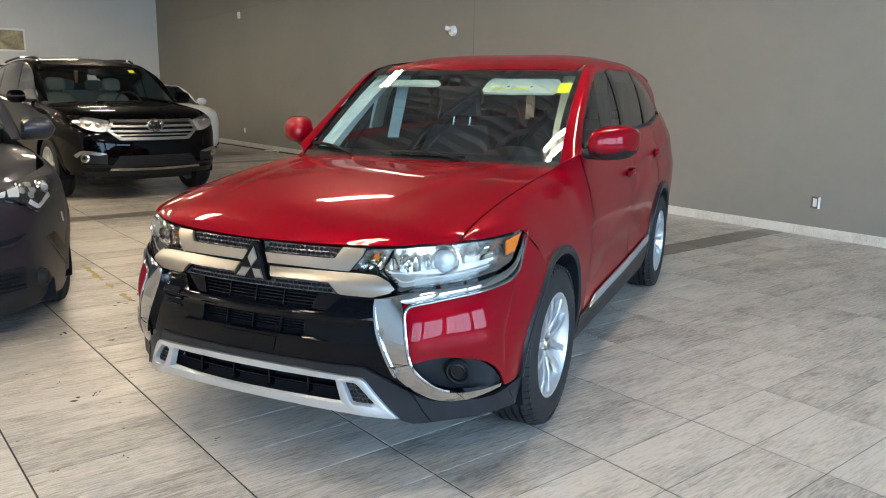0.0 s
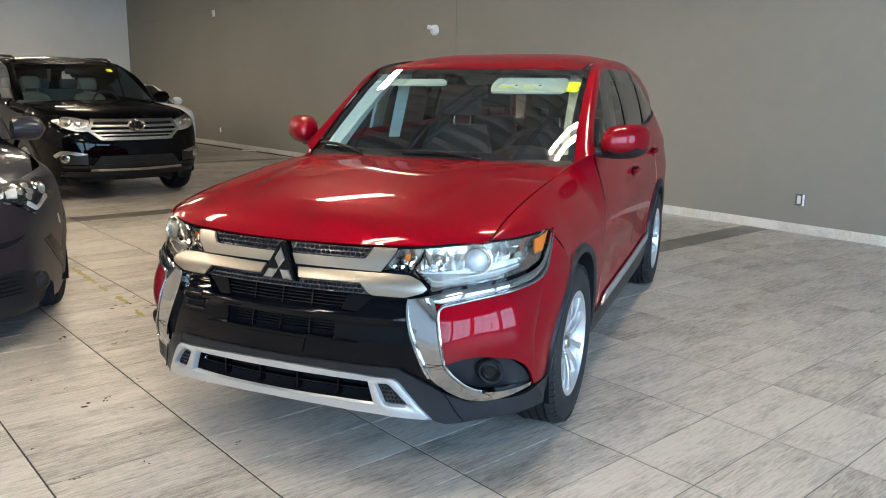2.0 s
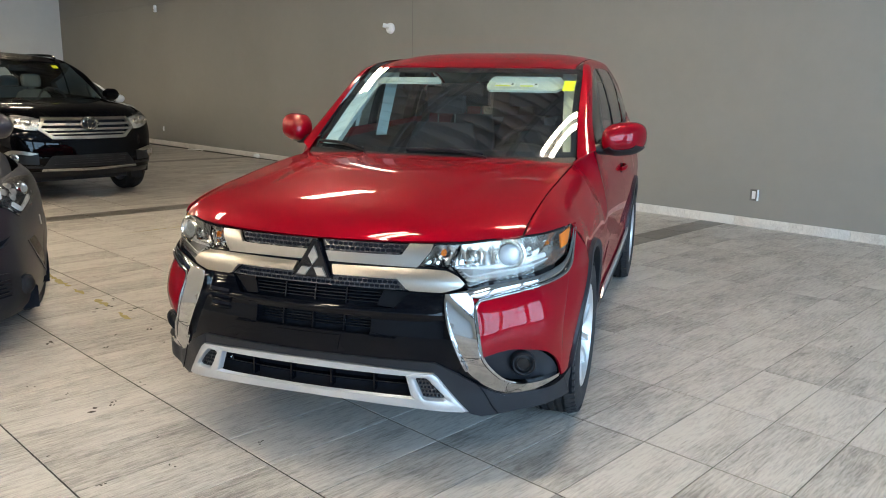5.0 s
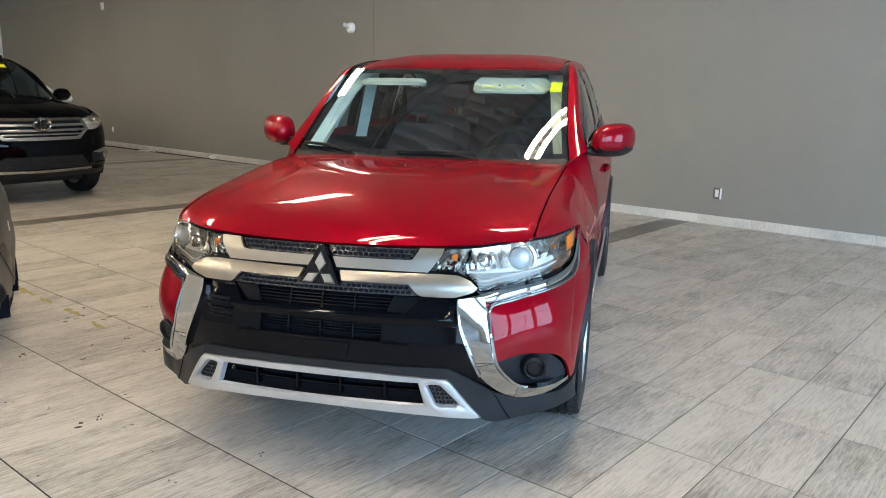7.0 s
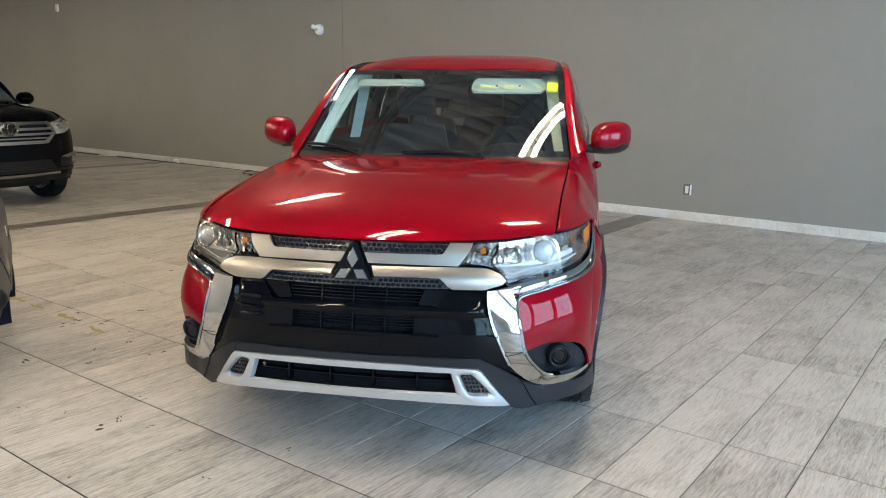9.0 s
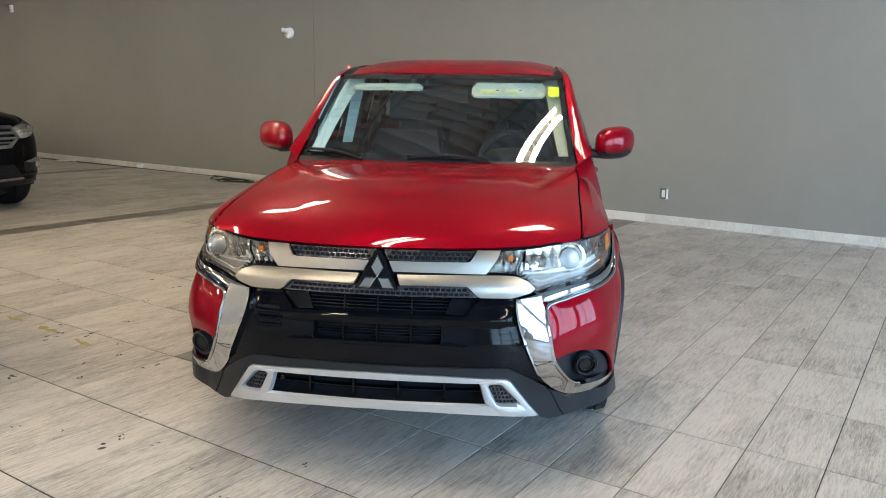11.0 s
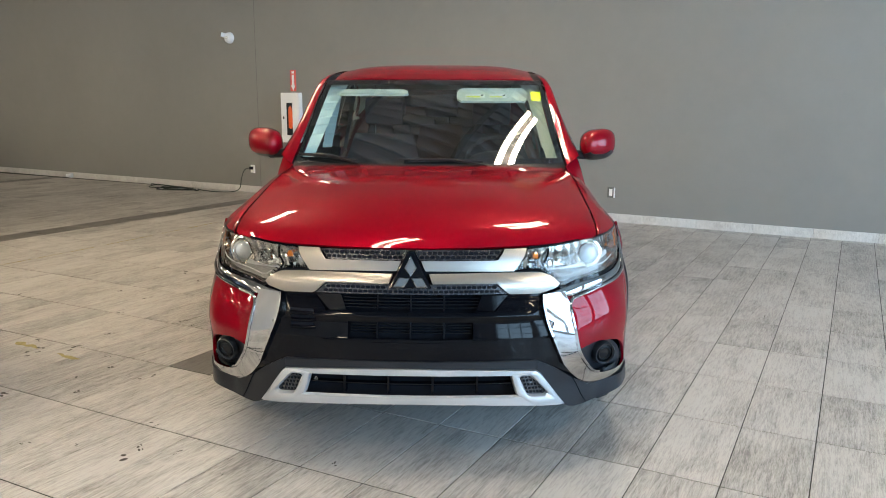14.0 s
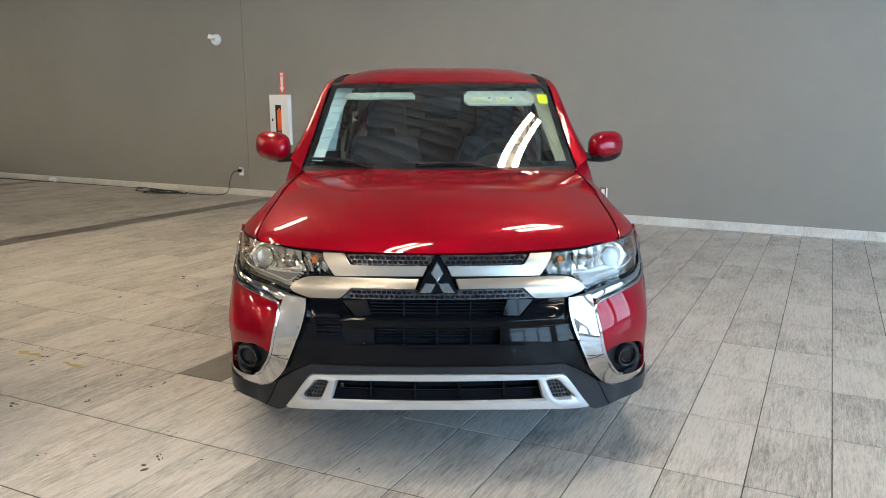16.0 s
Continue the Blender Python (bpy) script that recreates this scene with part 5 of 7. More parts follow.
    ysb = [1.42 + (3.68 - 1.42) * k / 24 for k in range(25)]
    B("belt_moulding", [[belt(y, 0.006) + Vector((0, 0, -0.006)) for y in ysb], [belt(y, 0.008) + Vector((0, 0, 0.004)) for y in ysb], [belt(y, 0.001) + Vector((0, 0, 0.016)) for y in ysb]], M_DASH, 0.0)
    B("sail_panel", [[belt(y, 0.004).lerp(top_at(y + 0.03), k / 4) for k in range(5)] for y in (1.385, 1.42, 1.47)], M_DASH, 0.0)

    # ---- door handles
    for y, z in ((2.27, 0.955), (3.19, 1.010)):
        bm = bmesh.new()
        p = [flank(y - 0.085, z, 0.006), flank(y - 0.06, z + 0.004, 0.022), flank(y, z + 0.008, 0.027), flank(y + 0.06, z + 0.010, 0.022), flank(y + 0.085, z + 0.010, 0.006)]
        tube(bm, p, 0.012, 8)
        both("door_handle", bm, M_RED, car)
        # flat dark oval on the door skin: painted shade of the body-coloured recess
        both("handle_cup", sheet([[flank(y + 0.055 * math.cos(q) * r, z + 0.030 * math.sin(q) * r, 0.0025 * (r > 0)) for q in [2 * math.pi * k / 16 for k in range(17)]] for r in (0.1, 0.6, 1.0)], 0), M_DARK, car)

    # ---- mirrors
    for s in (-1, 1):
        rows = []
        for y, w, h in [(1.410 + 0.11 * (1 - math.cos(q)), math.sin(q)**0.72, math.sin(q)**0.72) for q in [math.pi / 2 * k / 12 for k in range(13)]][1:] + [(1.55, 1.0, 1.0), (1.575, 0.985, 0.985), (1.585, 0.94, 0.94), (1.572, 0.90, 0.90)]:
            row = []
            for j in range(48):
                a = 2 * math.pi * j / 48
                ca, sa = math.cos(a), math.sin(a)
                px = math.copysign(abs(ca)**0.72, ca)
                pz = math.copysign(abs(sa)**0.72, sa)
                zz = 1.166 + (0.082 if pz > 0 else 0.070) * h * pz + 0.006 * px * h
                row.append((s * (0.915 + 0.104 * w * px), y + 0.070 * px * w, zz))
            rows.append(row)
        bm = sheet(rows, 0, None, True)
        bmesh.ops.holes_fill(bm, edges=[e for e in bm.edges if len(e.link_faces) == 1], sides=60)
        mir = part("door_mirror", bm, M_RED, car, "red door mirror shell")
        bm = bmesh.new()
        rows = []
        for y, w in ((1.432, 0.62), (1.45, 0.78), (1.48, 0.92), (1.52, 1.0), (1.56, 1.01), (1.578, 0.985)):
            row = []
            for q in [k / 12 - 1 for k in range(25)]:
                px = 0.90 * q
                row.append((s * (0.913 + 0.104 * w * px), y + 0.070 * px * w, 1.166 - 0.076 * w * (1 - abs(q)**3.4 * 0.42) + 0.006 * px * w))
            rows.append(row)
        sheet(rows, 0.008, bm)
        part("mirror_base", bm, M_DASH, mir, "black mirror underside")
        part("mirror_glass", sheet([[(s * (0.915 + 0.070 * w), 1.580 + 0.049 * w, 1.168 + 0.050 * h) for w in (-1, 0, 1)] for h in (-1, 0, 1)], 0), M_CHROME, mir)
        bm = bmesh.new()
        tube(bm, [(s * 0.775, 1.44, 1.118), (s * 0.82, 1.455, 1.112), (s * 0.875, 1.475, 1.108)], 0.024, 10)
        part("mirror_arm", bm, M_DASH, mir)

    # ---- cabin
    part("dashboard", sheet(loft([[(-0.66, 1.24, 0.98), (0, 1.20, 1.0), (0.66, 1.24, 0.98)], [(-0.68, 1.36, 1.055), (0, 1.30, 1.07), (0.68, 1.36, 1.055)], [(-0.69, 1.62, 1.06), (0, 1.60, 1.075), (0.69, 1.62, 1.06)], [(-0.69, 1.72, 0.98), (0, 1.70, 0.98), (0.69, 1.72, 0.98)], [(-0.69, 1.70, 0.70), (0, 1.66, 0.70), (0.69, 1.70, 0.70)]], 20, 16, None, True, True), 0.0), M_DASH, car, "black dashboard")
    hump = sheet([[(0.37 + 0.17 * math.cos(a), y, 1.05 + h * math.sin(a)) for a in [math.pi * k / 10 for k in range(11)]] for y, h in ((1.50, 0.02), (1.58, 0.065), (1.68, 0.07), (1.74, 0.03))], 0)
    part("instrument_hood", hump, M_DASH, car)
    bm = bmesh.new()
    ring = [(0.37 + 0.185 * math.cos(2 * math.pi * k / 28), 1.79 + 0.075 * math.sin(2 * math.pi * k / 28) + 0.0, 1.02 + 0.17 * math.sin(2 * math.pi * k / 28)) for k in range(29)]
    tube(bm, ring, 0.016, 8, smooth=False, n=28)
    part("steering_wheel", bm, M_DASH, car, "black steering wheel")
    bm = bmesh.new()
    tube(bm, [(0.37, 1.62, 0.96), (0.37, 1.80, 1.02)], 0.05, 10, smooth=False, n=2)
    tube(bm, [(0.20, 1.80, 1.02), (0.54, 1.80, 1.02)], 0.02, 6, smooth=False, n=2)
    part("steering_hub", bm, M_DASH, car)

    def seat(x, y, z, w):
        s = boxed(x - w / 2, x + w / 2, y, y + 0.50, z, z + 0.16, bevel=0.05)
        part("seat_cushion", s, M_SEAT, car)
        rows = []
        for u, zz, yy, ww, d in ((0, 0.0, 0.42, 0.46, 0.10), (0.3, 0.20, 0.46, 0.52, 0.13), (0.7, 0.46, 0.55, 0.50, 0.11), (1, 0.62, 0.62, 0.40, 0.08)):
            row = []
            for j in range(20):
                a = 2 * math.pi * j / 20
                row.append((x + ww * w / 0.52 / 2 * math.copysign(abs(math.cos(a))**0.5, math.cos(a)), y + yy + d / 2 * math.copysign(abs(math.sin(a))**0.6, math.sin(a)), z + 0.10 + zz))
            rows.append(row)
        bm = sheet(rows, 0, None, True)
        bmesh.ops.holes_fill(bm, edges=[e for e in bm.edges if len(e.link_faces) == 1], sides=40)
        part("seat_back", bm, M_SEAT, car, "charcoal cloth seat")
        h = boxed(x - 0.13, x + 0.13, y + 0.60, y + 0.70, z + 0.78, z + 0.96, bevel=0.035)
        part("headrest", h, M_SEAT, car)
        for dx in (-0.06, 0.06):
            b = bmesh.new()
            tube(b, [(x + dx, y + 0.645, z + 0.70), (x + dx, y + 0.655, z + 0.80)], 0.006, 6, smooth=False, n=1)
            part("headrest_post", b, M_CHROME, car)
    seat(0.37, 1.98, 0.46, 0.52)
    seat(-0.37, 1.98, 0.46, 0.52)
    for x in (-0.42, 0.0, 0.42):
        seat(x, 2.85, 0.50, 0.42)
    # headliner and pale pillar trims
    rows = [[roof(0.57 * i / 10, 1.92 + 2.3 * k / 10 + 0.2 * (0.57 * i / 10)**2) + Vector((0, 0, -0.045)) for i in range(-10, 11)] for k in range(11)]
    P("headliner", rows, M_TRIMGREY, 0.0, "pale grey headliner")
    for s in (-1, 1):
        rows = [[Vector((s * (a[0] - 0.034), a[1] + 0.030, a[2] - 0.014)), Vector((s * (a[0] - wd), a[1] + 0.068, a[2] - 0.026)), Vector((s * (a[0] - wd + 0.02), a[1] + 0.11, a[2] - 0.034)), Vector((s * (a[0] - 0.050), a[1] + 0.17, a[2] - 0.05))] for a, wd in ((inner[0], 0.080), (inner[1], 0.088), (inner[2], 0.100), (inner[3], 0.125))]
        part("pillar_trim", sheet(rows, 0), M_TRIMGREY, car, "pale grey inner pillar trim")
        b = bmesh.new()
        sheet([[(s * 0.735, 2.25, 1.10), (s * 0.685, 2.31, 1.10), (s * 0.735, 2.40, 1.10)], [(s * 0.655, 2.26, 1.52), (s * 0.600, 2.32, 1.52), (s * 0.655, 2.40, 1.52)]], 0, b)
        part("pillar_trim", b, M_TRIMGREY, car)
        b = bmesh.new()
        sheet([[(s * 0.735, 3.05, 1.05), (s * 0.72, 3.13, 1.05), (s * 0.735, 3.22, 1.05)], [(s * 0.655, 3.05, 1.50), (s * 0.64, 3.13, 1.50), (s * 0.655, 3.22, 1.50)]], 0, b)
        part("pillar_trim", b, M_DASH, car)
        part("door_card", sheet([[(s * 0.77, 1.42, 0.55), (s * 0.77, 3.1, 0.55)], [(s * 0.765, 1.42, 1.08), (s * 0.765, 3.1, 1.17)]], 0), M_DASH, car)
    # sun visors against the header
    for x0, x1 in ((0.14, 0.55), (-0.55, -0.14)):
        dn = 0.08 if x0 > 0 else 0.0
        rows = [[screen(x, 0.93 + dn * 0.3 - (0.19 if x0 > 0 else 0.072) * k / 4, -0.035 - 0.01 * math.sin(k / 4 * math.pi)) for x in [x0 + (x1 - x0) * i / 10 + (5 - i) * 0.005 * abs(k / 2 - 1)**3 for i in range(11)]] for k in range(5)]
        v = P("sun_visor", rows, M_TRIMGREY, 0.012, "pale grey sun visor")
        if x0 > 0:
            for a, b, m in ((0.19, 0.30, M_PAPER), (0.325, 0.425, M_PAPER)):
                part("visor_label", sheet([[screen(a + (b - a) * i / 3, sg, -0.030) for i in range(4)] for sg in (0.795, 0.85)], 0), m, v)
                part("label_icon", sheet([[screen(b - 0.022 + 0.014 * i, sg, -0.0285) for i in range(2)] for sg in (0.822, 0.842)], 0), M_DASH, v)
                part("label_bar", sheet([[screen(a + 0.005 + (b - a - 0.03) * i / 3, sg, -0.0285) for i in range(4)] for sg in (0.800, 0.818)], 0), M_YELLOW, v)
    P("price_sticker", [[screen(0.562 + 0.058 * i / 3, sg, -0.003) for i in range(4)] for sg in (0.700, 0.765, 0.83)], M_YELLOW, 0.0, "fluorescent yellow paper sticker")
    part("inner_mirror", boxed(-0.12, 0.12, 1.73, 1.76, 1.36, 1.43, bevel=0.012), M_DASH, car, "dark inner mirror")
    part("rear_glass", sheet([[Vector((x, 4.18 + 0.34 * u, 1.525 - 0.445 * u)) for x in (-0.6, -0.3, 0, 0.3, 0.6)] for u in (0, 0.5, 1)], 0), M_PRIVACY, car)
    part("tailgate", sheet(loft([[(-0.70, 4.50, 0.40), (0, 4.62, 0.40), (0.70, 4.50, 0.40)], [(-0.72, 4.50, 0.8), (0, 4.60, 0.8), (0.72, 4.50, 0.8)], [(-0.68, 4.48, 1.12), (0, 4.56, 1.12), (0.68, 4.48, 1.12)]], 12, 6, None, True, True), 0), M_RED, car)
    B("tail_pillar", loft([[(0.742, 3.73, 1.285), (0.672, 3.95, 1.40), (0.60, 4.2, 1.505)], [(0.738, 3.92, 1.270), (0.655, 4.10, 1.385), (0.592, 4.20, 1.500)], [(0.700, 4.46, 1.14), (0.655, 4.48, 1.13), (0.590, 4.515, 1.10)]], 10, 8), M_RED, 0.0)
    part("tailgate_trim", sheet([[(x, 4.43, z) for x in (-0.66, -0.3, 0.3, 0.66)] for z in (0.45, 0.8, 1.10)], 0), M_DASH, car, "dark tailgate lining")
    part("cabin_floor", boxed(-0.72, 0.72, 1.25, 4.3, 0.365, 0.45), M_DASH, car)

    # ---- wheels
    w = wheel()
    for s, y in ((1, AXLE_F), (1, AXLE_R), (-1, AXLE_F), (-1, AXLE_R)):
        c = w if (s, y) == (1, AXLE_F) else copy_thing(w, Matrix())
        c.parent = car
        c.matrix_basis = pose(s * 0.757, y, WHEEL_R, 17 * (y > 2), 0, 0 if s > 0 else 180)
    square_up(car)
    car.matrix_world = CAR_AT
    return car


red_car()

# ---------------------------------------------------------------- the other parked cars
M_BLACKPAINT = paint("black_lacquer", (0.0012, 0.0012, 0.0018), 0.2, 0.3, coat=0.42)
M_GREYPAINT = paint("graphite_lacquer", (0.042, 0.043, 0.050), 0.62, 0.34, coat=0.6)
M_WHITEPAINT = paint("white_lacquer", (0.72, 0.73, 0.74), 0.0, 0.4, 0.02)
M_SEATPALE = surface("pale_grey_cloth", (0.10, 0.108, 0.10), 0.9, var=0.12)


def cushion(x, y, z0, z1, w, d, lean=0.0):
    """An upholstered pad: rounded in plan and swelling at mid height."""
    rows = []
    for u, k in ((0.0, 0.55), (0.04, 0.80), (0.14, 0.95), (0.4, 1.0), (0.7, 0.98), (0.88, 0.88), (0.96, 0.70), (1.0, 0.35)):
        row = []
        for j in range(24):
            a = 2 * math.pi * j / 24
            row.append((x + w / 2 * k * math.copysign(abs(math.cos(a))**0.55, math.cos(a)), y + lean * u + d / 2 * k * math.copysign(abs(math.sin(a))**0.7, math.sin(a)), z0 + (z1 - z0) * u))
        rows.append(row)
    bm = sheet(rows, 0, None, True)
    bmesh.ops.holes_fill(bm, edges=[e for e in bm.edges if len(e.link_faces) == 1], sides=40)
    return bm


def parked_car(at, label, lacquer, W=0.95, L=4.6, lip=1.0, cowl=(1.20, 1.22), header=(1.95, 1.62), top=1.72, belt=(1.20, 1.32), tail_top=1.62,
               axles=(0.95, 3.75), tyre=0.36, plan=None, foot=0.24, rails=False, push=None, pale=True, glass_mat=None, mir=None):
    """A parked car: body skin, bonnet, glass, roof, wheels and cabin. Returns the thing and a map on its front face."""
    car = thing("car", label, "car", group="parked cars")
    plan = plan or [(0, 0), (0.3, 0.015), (0.55, 0.06), (0.75, 0.15), (0.89, 0.33), (0.965, 0.58), (1.0, 0.95), (1.0, 2.0), (1.0, L - 1.1), (0.965, L - 0.45), (0.85, L - 0.12), (0.5, L), (0, L)]
    half_line = resample([(x * W, y) for x, y in plan], 120, True)
    hx = [p[0] for p in half_line]
    hy = [p[1] for p in half_line]
    front = [i for i in range(121) if hy[i] < 1.0]
    wprof = lambda r: hermite(r, [0, 0.1, 0.25, 0.5, 0.7, 0.86, 0.95, 1.0], [0.93, 0.965, 0.985, 0.997, 1.0, 0.98, 0.945, 0.885])
    push = push or ([0, 0.12, 0.3, 0.55, 0.78, 0.92, 1.0], [0.08, 0.01, 0.0, 0.012, 0.05, 0.085, 0.15])
    fpush = lambda r: hermite(r, *push)
    ztop = lambda y: hermite(y, [0.0, 0.25, 0.6, cowl[0] + 0.05, cowl[0] + 0.5, L - 0.9, L], [lip, lip + 0.02, lip + 0.07, belt[0] - 0.02, belt[0] + 0.03, belt[1], belt[1]])

    def skin(i, r):
        x, y = half_line[i]
        k = max(0.0, 1 - y / 0.7)
        kt = max(0.0, (y - (L - 0.5)) / 0.5)
        z = foot + (ztop(y) - foot) * r
        return Vector((x * wprof(r), y + fpush(r) * k - 0.35 * kt * max(0, r - 0.6), z))

    rs = [0, 0.05, 0.11, 0.18, 0.26, 0.34, 0.42, 0.5, 0.58, 0.66, 0.73, 0.79, 0.84, 0.88, 0.92, 0.95, 0.98, 1.0]
    for s in (-1, 1):
        bm = bmesh.new()
        grid = [[bm.verts.new((s * skin(i, r).x, skin(i, r).y, skin(i, r).z)) for i in range(121)] for r in rs]
        for a, b in zip(grid, grid[1:]):
            for i in range(120):
                c = (a[i].co + a[i + 1].co + b[i].co + b[i + 1].co) / 4
                if any(math.hypot(c.y - ay, c.z - tyre) < tyre + 0.055 for ay in axles) and abs(c.x) > W * 0.6:
                    continue
                bm.faces.new((a[i], a[i + 1], b[i + 1], b[i]))
        part("body_side", bm, lacquer, car)
        for ay in axles:
            rows = []
            for rr, off in ((tyre + 0.030, -0.05), (tyre + 0.030, 0.008), (tyre + 0.060, 0.014), (tyre + 0.10, 0.002)):
                row = []
                for q in range(-8, 189, 7):
                    y = ay + rr * math.cos(radians(q))
                    z = max(foot, tyre + rr * math.sin(radians(q)))
                    xx = interp(y, hy[:100], hx[:100]) * wprof(min(1, (z - foot) / (ztop(y) - foot)))
                    row.append((s * (xx + off), y, z))
                rows.append(row)
            part("arch_lip", sheet(rows, 0), lacquer, car)
            liner = [[(s * x, ay + (tyre + 0.04) * math.cos(radians(q)), tyre + (tyre + 0.04) * math.sin(radians(q))) for q in range(-20, 201, 12)] for x in (W * 0.55, W * 0.97)]
            part("arch_liner", sheet(liner, 0), M_DARK, car)

    def N(off=0.0):
        def at(x, z):
            def y_of(xx, zz):
                r = min(max((zz - foot) / (lip - foot), 0), 1)
                ax = min(abs(xx) / wprof(r), W * 0.985)
                y0 = interp(ax, [hx[i] for i in front], [hy[i] for i in front])
                return y0 + fpush(r) * max(0.0, 1 - y0 / 0.7)
            e = 0.01
            n = Vector(((y_of(x + e, z) - y_of(x - e, z)) / (2 * e), -1, (y_of(x, z + e) - y_of(x, z - e)) / (2 * e))).normalized()
            return Vector((x, y_of(x, z), z)) + n * off
        return at

    # bonnet
    rows = []
    for k in range(17):
        t = k / 16
        xe = interp(t, [0, 0.35, 1], [W * 0.80, W * 0.87, W * 0.84])
        row = []
        for i in range(-14, 15):
            x = xe * i / 14
            lipy = N(0)(x, lip).y
            y = lipy + (cowl[0] + 0.16 * (x / W)**2 - lipy) * t
            z = lip - 0.012 + (cowl[1] - lip) * hermite(t, [0, 0.05, 0.2, 0.6, 1], [0, 0.22, 0.5, 0.84, 1]) + 0.01 - 0.05 * (abs(x) / (W * 0.85))**3 * t
            row.append((x, y, z))
        rows.append(row)
    part("bonnet", sheet(rows, 0), lacquer, car)
    part("nose_backing", boxed(-W * 0.75, W * 0.75, 0.3, 1.2, foot + 0.05, lip - 0.06), M_DARK, car)

    # glass and roof
    def screen(x, s, off=0.0):
        return Vector((x, cowl[0] + 0.0 + (header[0] - cowl[0]) * s + 0.17 * (x / W)**2, cowl[1] - 0.01 + (header[1] - cowl[1]) * s + 0.02 * math.sin(s * math.pi))) + Vector((0, -0.5, 0.85)) * off
    half = lambda s: W * (0.80 - 0.11 * s)
    ws = part("windscreen", sheet([[screen(half(k / 10) * i / 10, k / 10) for i in range(-10, 11)] for k in range(11)], 0), glass_mat or M_DIMGLASS, car, "tinted windscreen")
    ws.visible_shadow = False
    roof = lambda x, y: Vector((x, y, hermite(y, [header[0] - 0.05, header[0] + 0.3, header[0] + 0.9, L - 0.5], [header[1] - 0.01, top - 0.03, top, tail_top]) - 0.05 * (abs(x) / (W * 0.68))**2.2))
    part("roof_panel", sheet([[roof(W * 0.685 * i / 10, (header[0] + 0.15 * (0.68 * i / 10)**2) * (1 - k / 12) + (L - 0.55) * k / 12) for i in range(-10, 11)] for k in range(13)], 0), lacquer, car)
    inner = [tuple(screen(half(s) + 0.004, s)) for s in (0, 0.35, 0.7, 1.0)] + [tuple(roof(W * 0.685, y)) for y in (header[0] + 0.4, header[0] + 1.0, L - 0.9, L - 0.5)]
    belt_at = lambda y: Vector((W * 0.885, y, ztop(y)))
    outer = [(W * 0.885, cowl[0] + 0.20, belt[0] - 0.01), (W * 0.86, cowl[0] + 0.42, cowl[1] + (header[1] - cowl[1]) * 0.38), (W * 0.81, cowl[0] + 0.66, cowl[1] + (header[1] - cowl[1]) * 0.74), (W * 0.765, header[0] + 0.18, header[1] - 0.02), (W * 0.755, header[0] + 0.5, top - 0.10), (W * 0.755, header[0] + 1.0, top - 0.09), (W * 0.765, L - 0.95, tail_top - 0.10), (W * 0.80, L - 0.5, tail_top - 0.2)]
    both("side_frame", sheet(loft([inner, [((a[0] + b[0]) / 2 + 0.012, (a[1] + b[1]) / 2, (a[2] + b[2]) / 2 + 0.012) for a, b in zip(inner, outer)], outer], 30, 4, None, True, True), 0), lacquer, car)
    line = resample(outer, 60, True)
    tip = lambda y: Vector((np.interp(y, [p[1] for p in line], [p[0] for p in line]), y, np.interp(y, [p[1] for p in line], [p[2] for p in line])))
    y0, y3 = cowl[0] + 0.26, L - 0.55
    cuts = [y0, y0 + (y3 - y0) * 0.36, y0 + (y3 - y0) * 0.70, y3]
    for k, nm in enumerate(("front_window", "rear_window", "quarter_window")):
        ys = [cuts[k] + 0.03 + (cuts[k + 1] - cuts[k] - 0.06) * i / 10 for i in range(11)]
        both(nm, sheet([[belt_at(y).lerp(tip(y), j / 5) + Vector((0.012 * math.sin(j / 5 * math.pi), 0, 0)) for y in ys] for j in range(6)], 0), M_SIDEGLASS if k == 0 else M_PRIVACY, car)
    for y in cuts[1:3]:
        both("window_pillar", sheet([[belt_at(y + d).lerp(tip(y + d), j / 5) + Vector((0.015 * math.sin(j / 5 * math.pi), 0, 0)) for j in range(6)] for d in (-0.035, 0.035)], 0), M_BLACKGLOSS, car)
    part("rear_glass", sheet([[(x, L - 0.55 + 0.42 * u, tail_top - (tail_top - belt[1]) * u) for x in (-W * 0.66, 0, W * 0.66)] for u in (0, 1)], 0), M_PRIVACY, car)

    # mirrors
    for s in (-1, 1):
        rows = []
        for k in range(9):
            u = k / 8
            x = (mir or W * 0.97 + 0.03) + 0.21 * u
            h = 0.085 * math.sqrt(max(0.03, 1 - (2 * u - 0.9)**4 * 0.85))
            rows.append([(s * x, cowl[0] + 0.42 + 0.03 * u + 0.075 * math.cos(a) * (1 if u < 0.9 else 0.6), belt[0] + 0.075 + h * math.sin(a)) for a in [2 * math.pi * j / 14 for j in range(14)]])
        bm = sheet(rows, 0, None, True)
        bmesh.ops.holes_fill(bm, edges=[e for e in bm.edges if len(e.link_faces) == 1], sides=40)
        shell_ob = part("door_mirror", bm, lacquer, car)
        bm = bmesh.new()
        tube(bm, [(s * W * 0.87, cowl[0] + 0.42, belt[0] + 0.02), (s * ((mir or W * 0.97 + 0.03) + 0.04), cowl[0] + 0.43, belt[0] + 0.02)], 0.025, 8, False, 2)
        part("mirror_arm", bm, M_DASH, shell_ob)
    # cabin
    part("underbody", boxed(-W * 0.8, W * 0.8, 0.25, L - 0.2, foot + 0.02, foot + 0.14), M_DARK, car)
    part("dashboard", boxed(-W * 0.74, W * 0.74, cowl[0] + 0.08, cowl[0] + 0.46, 0.7, cowl[1] - 0.04, bevel=0.04), M_DASH, car)
    bm = bmesh.new()
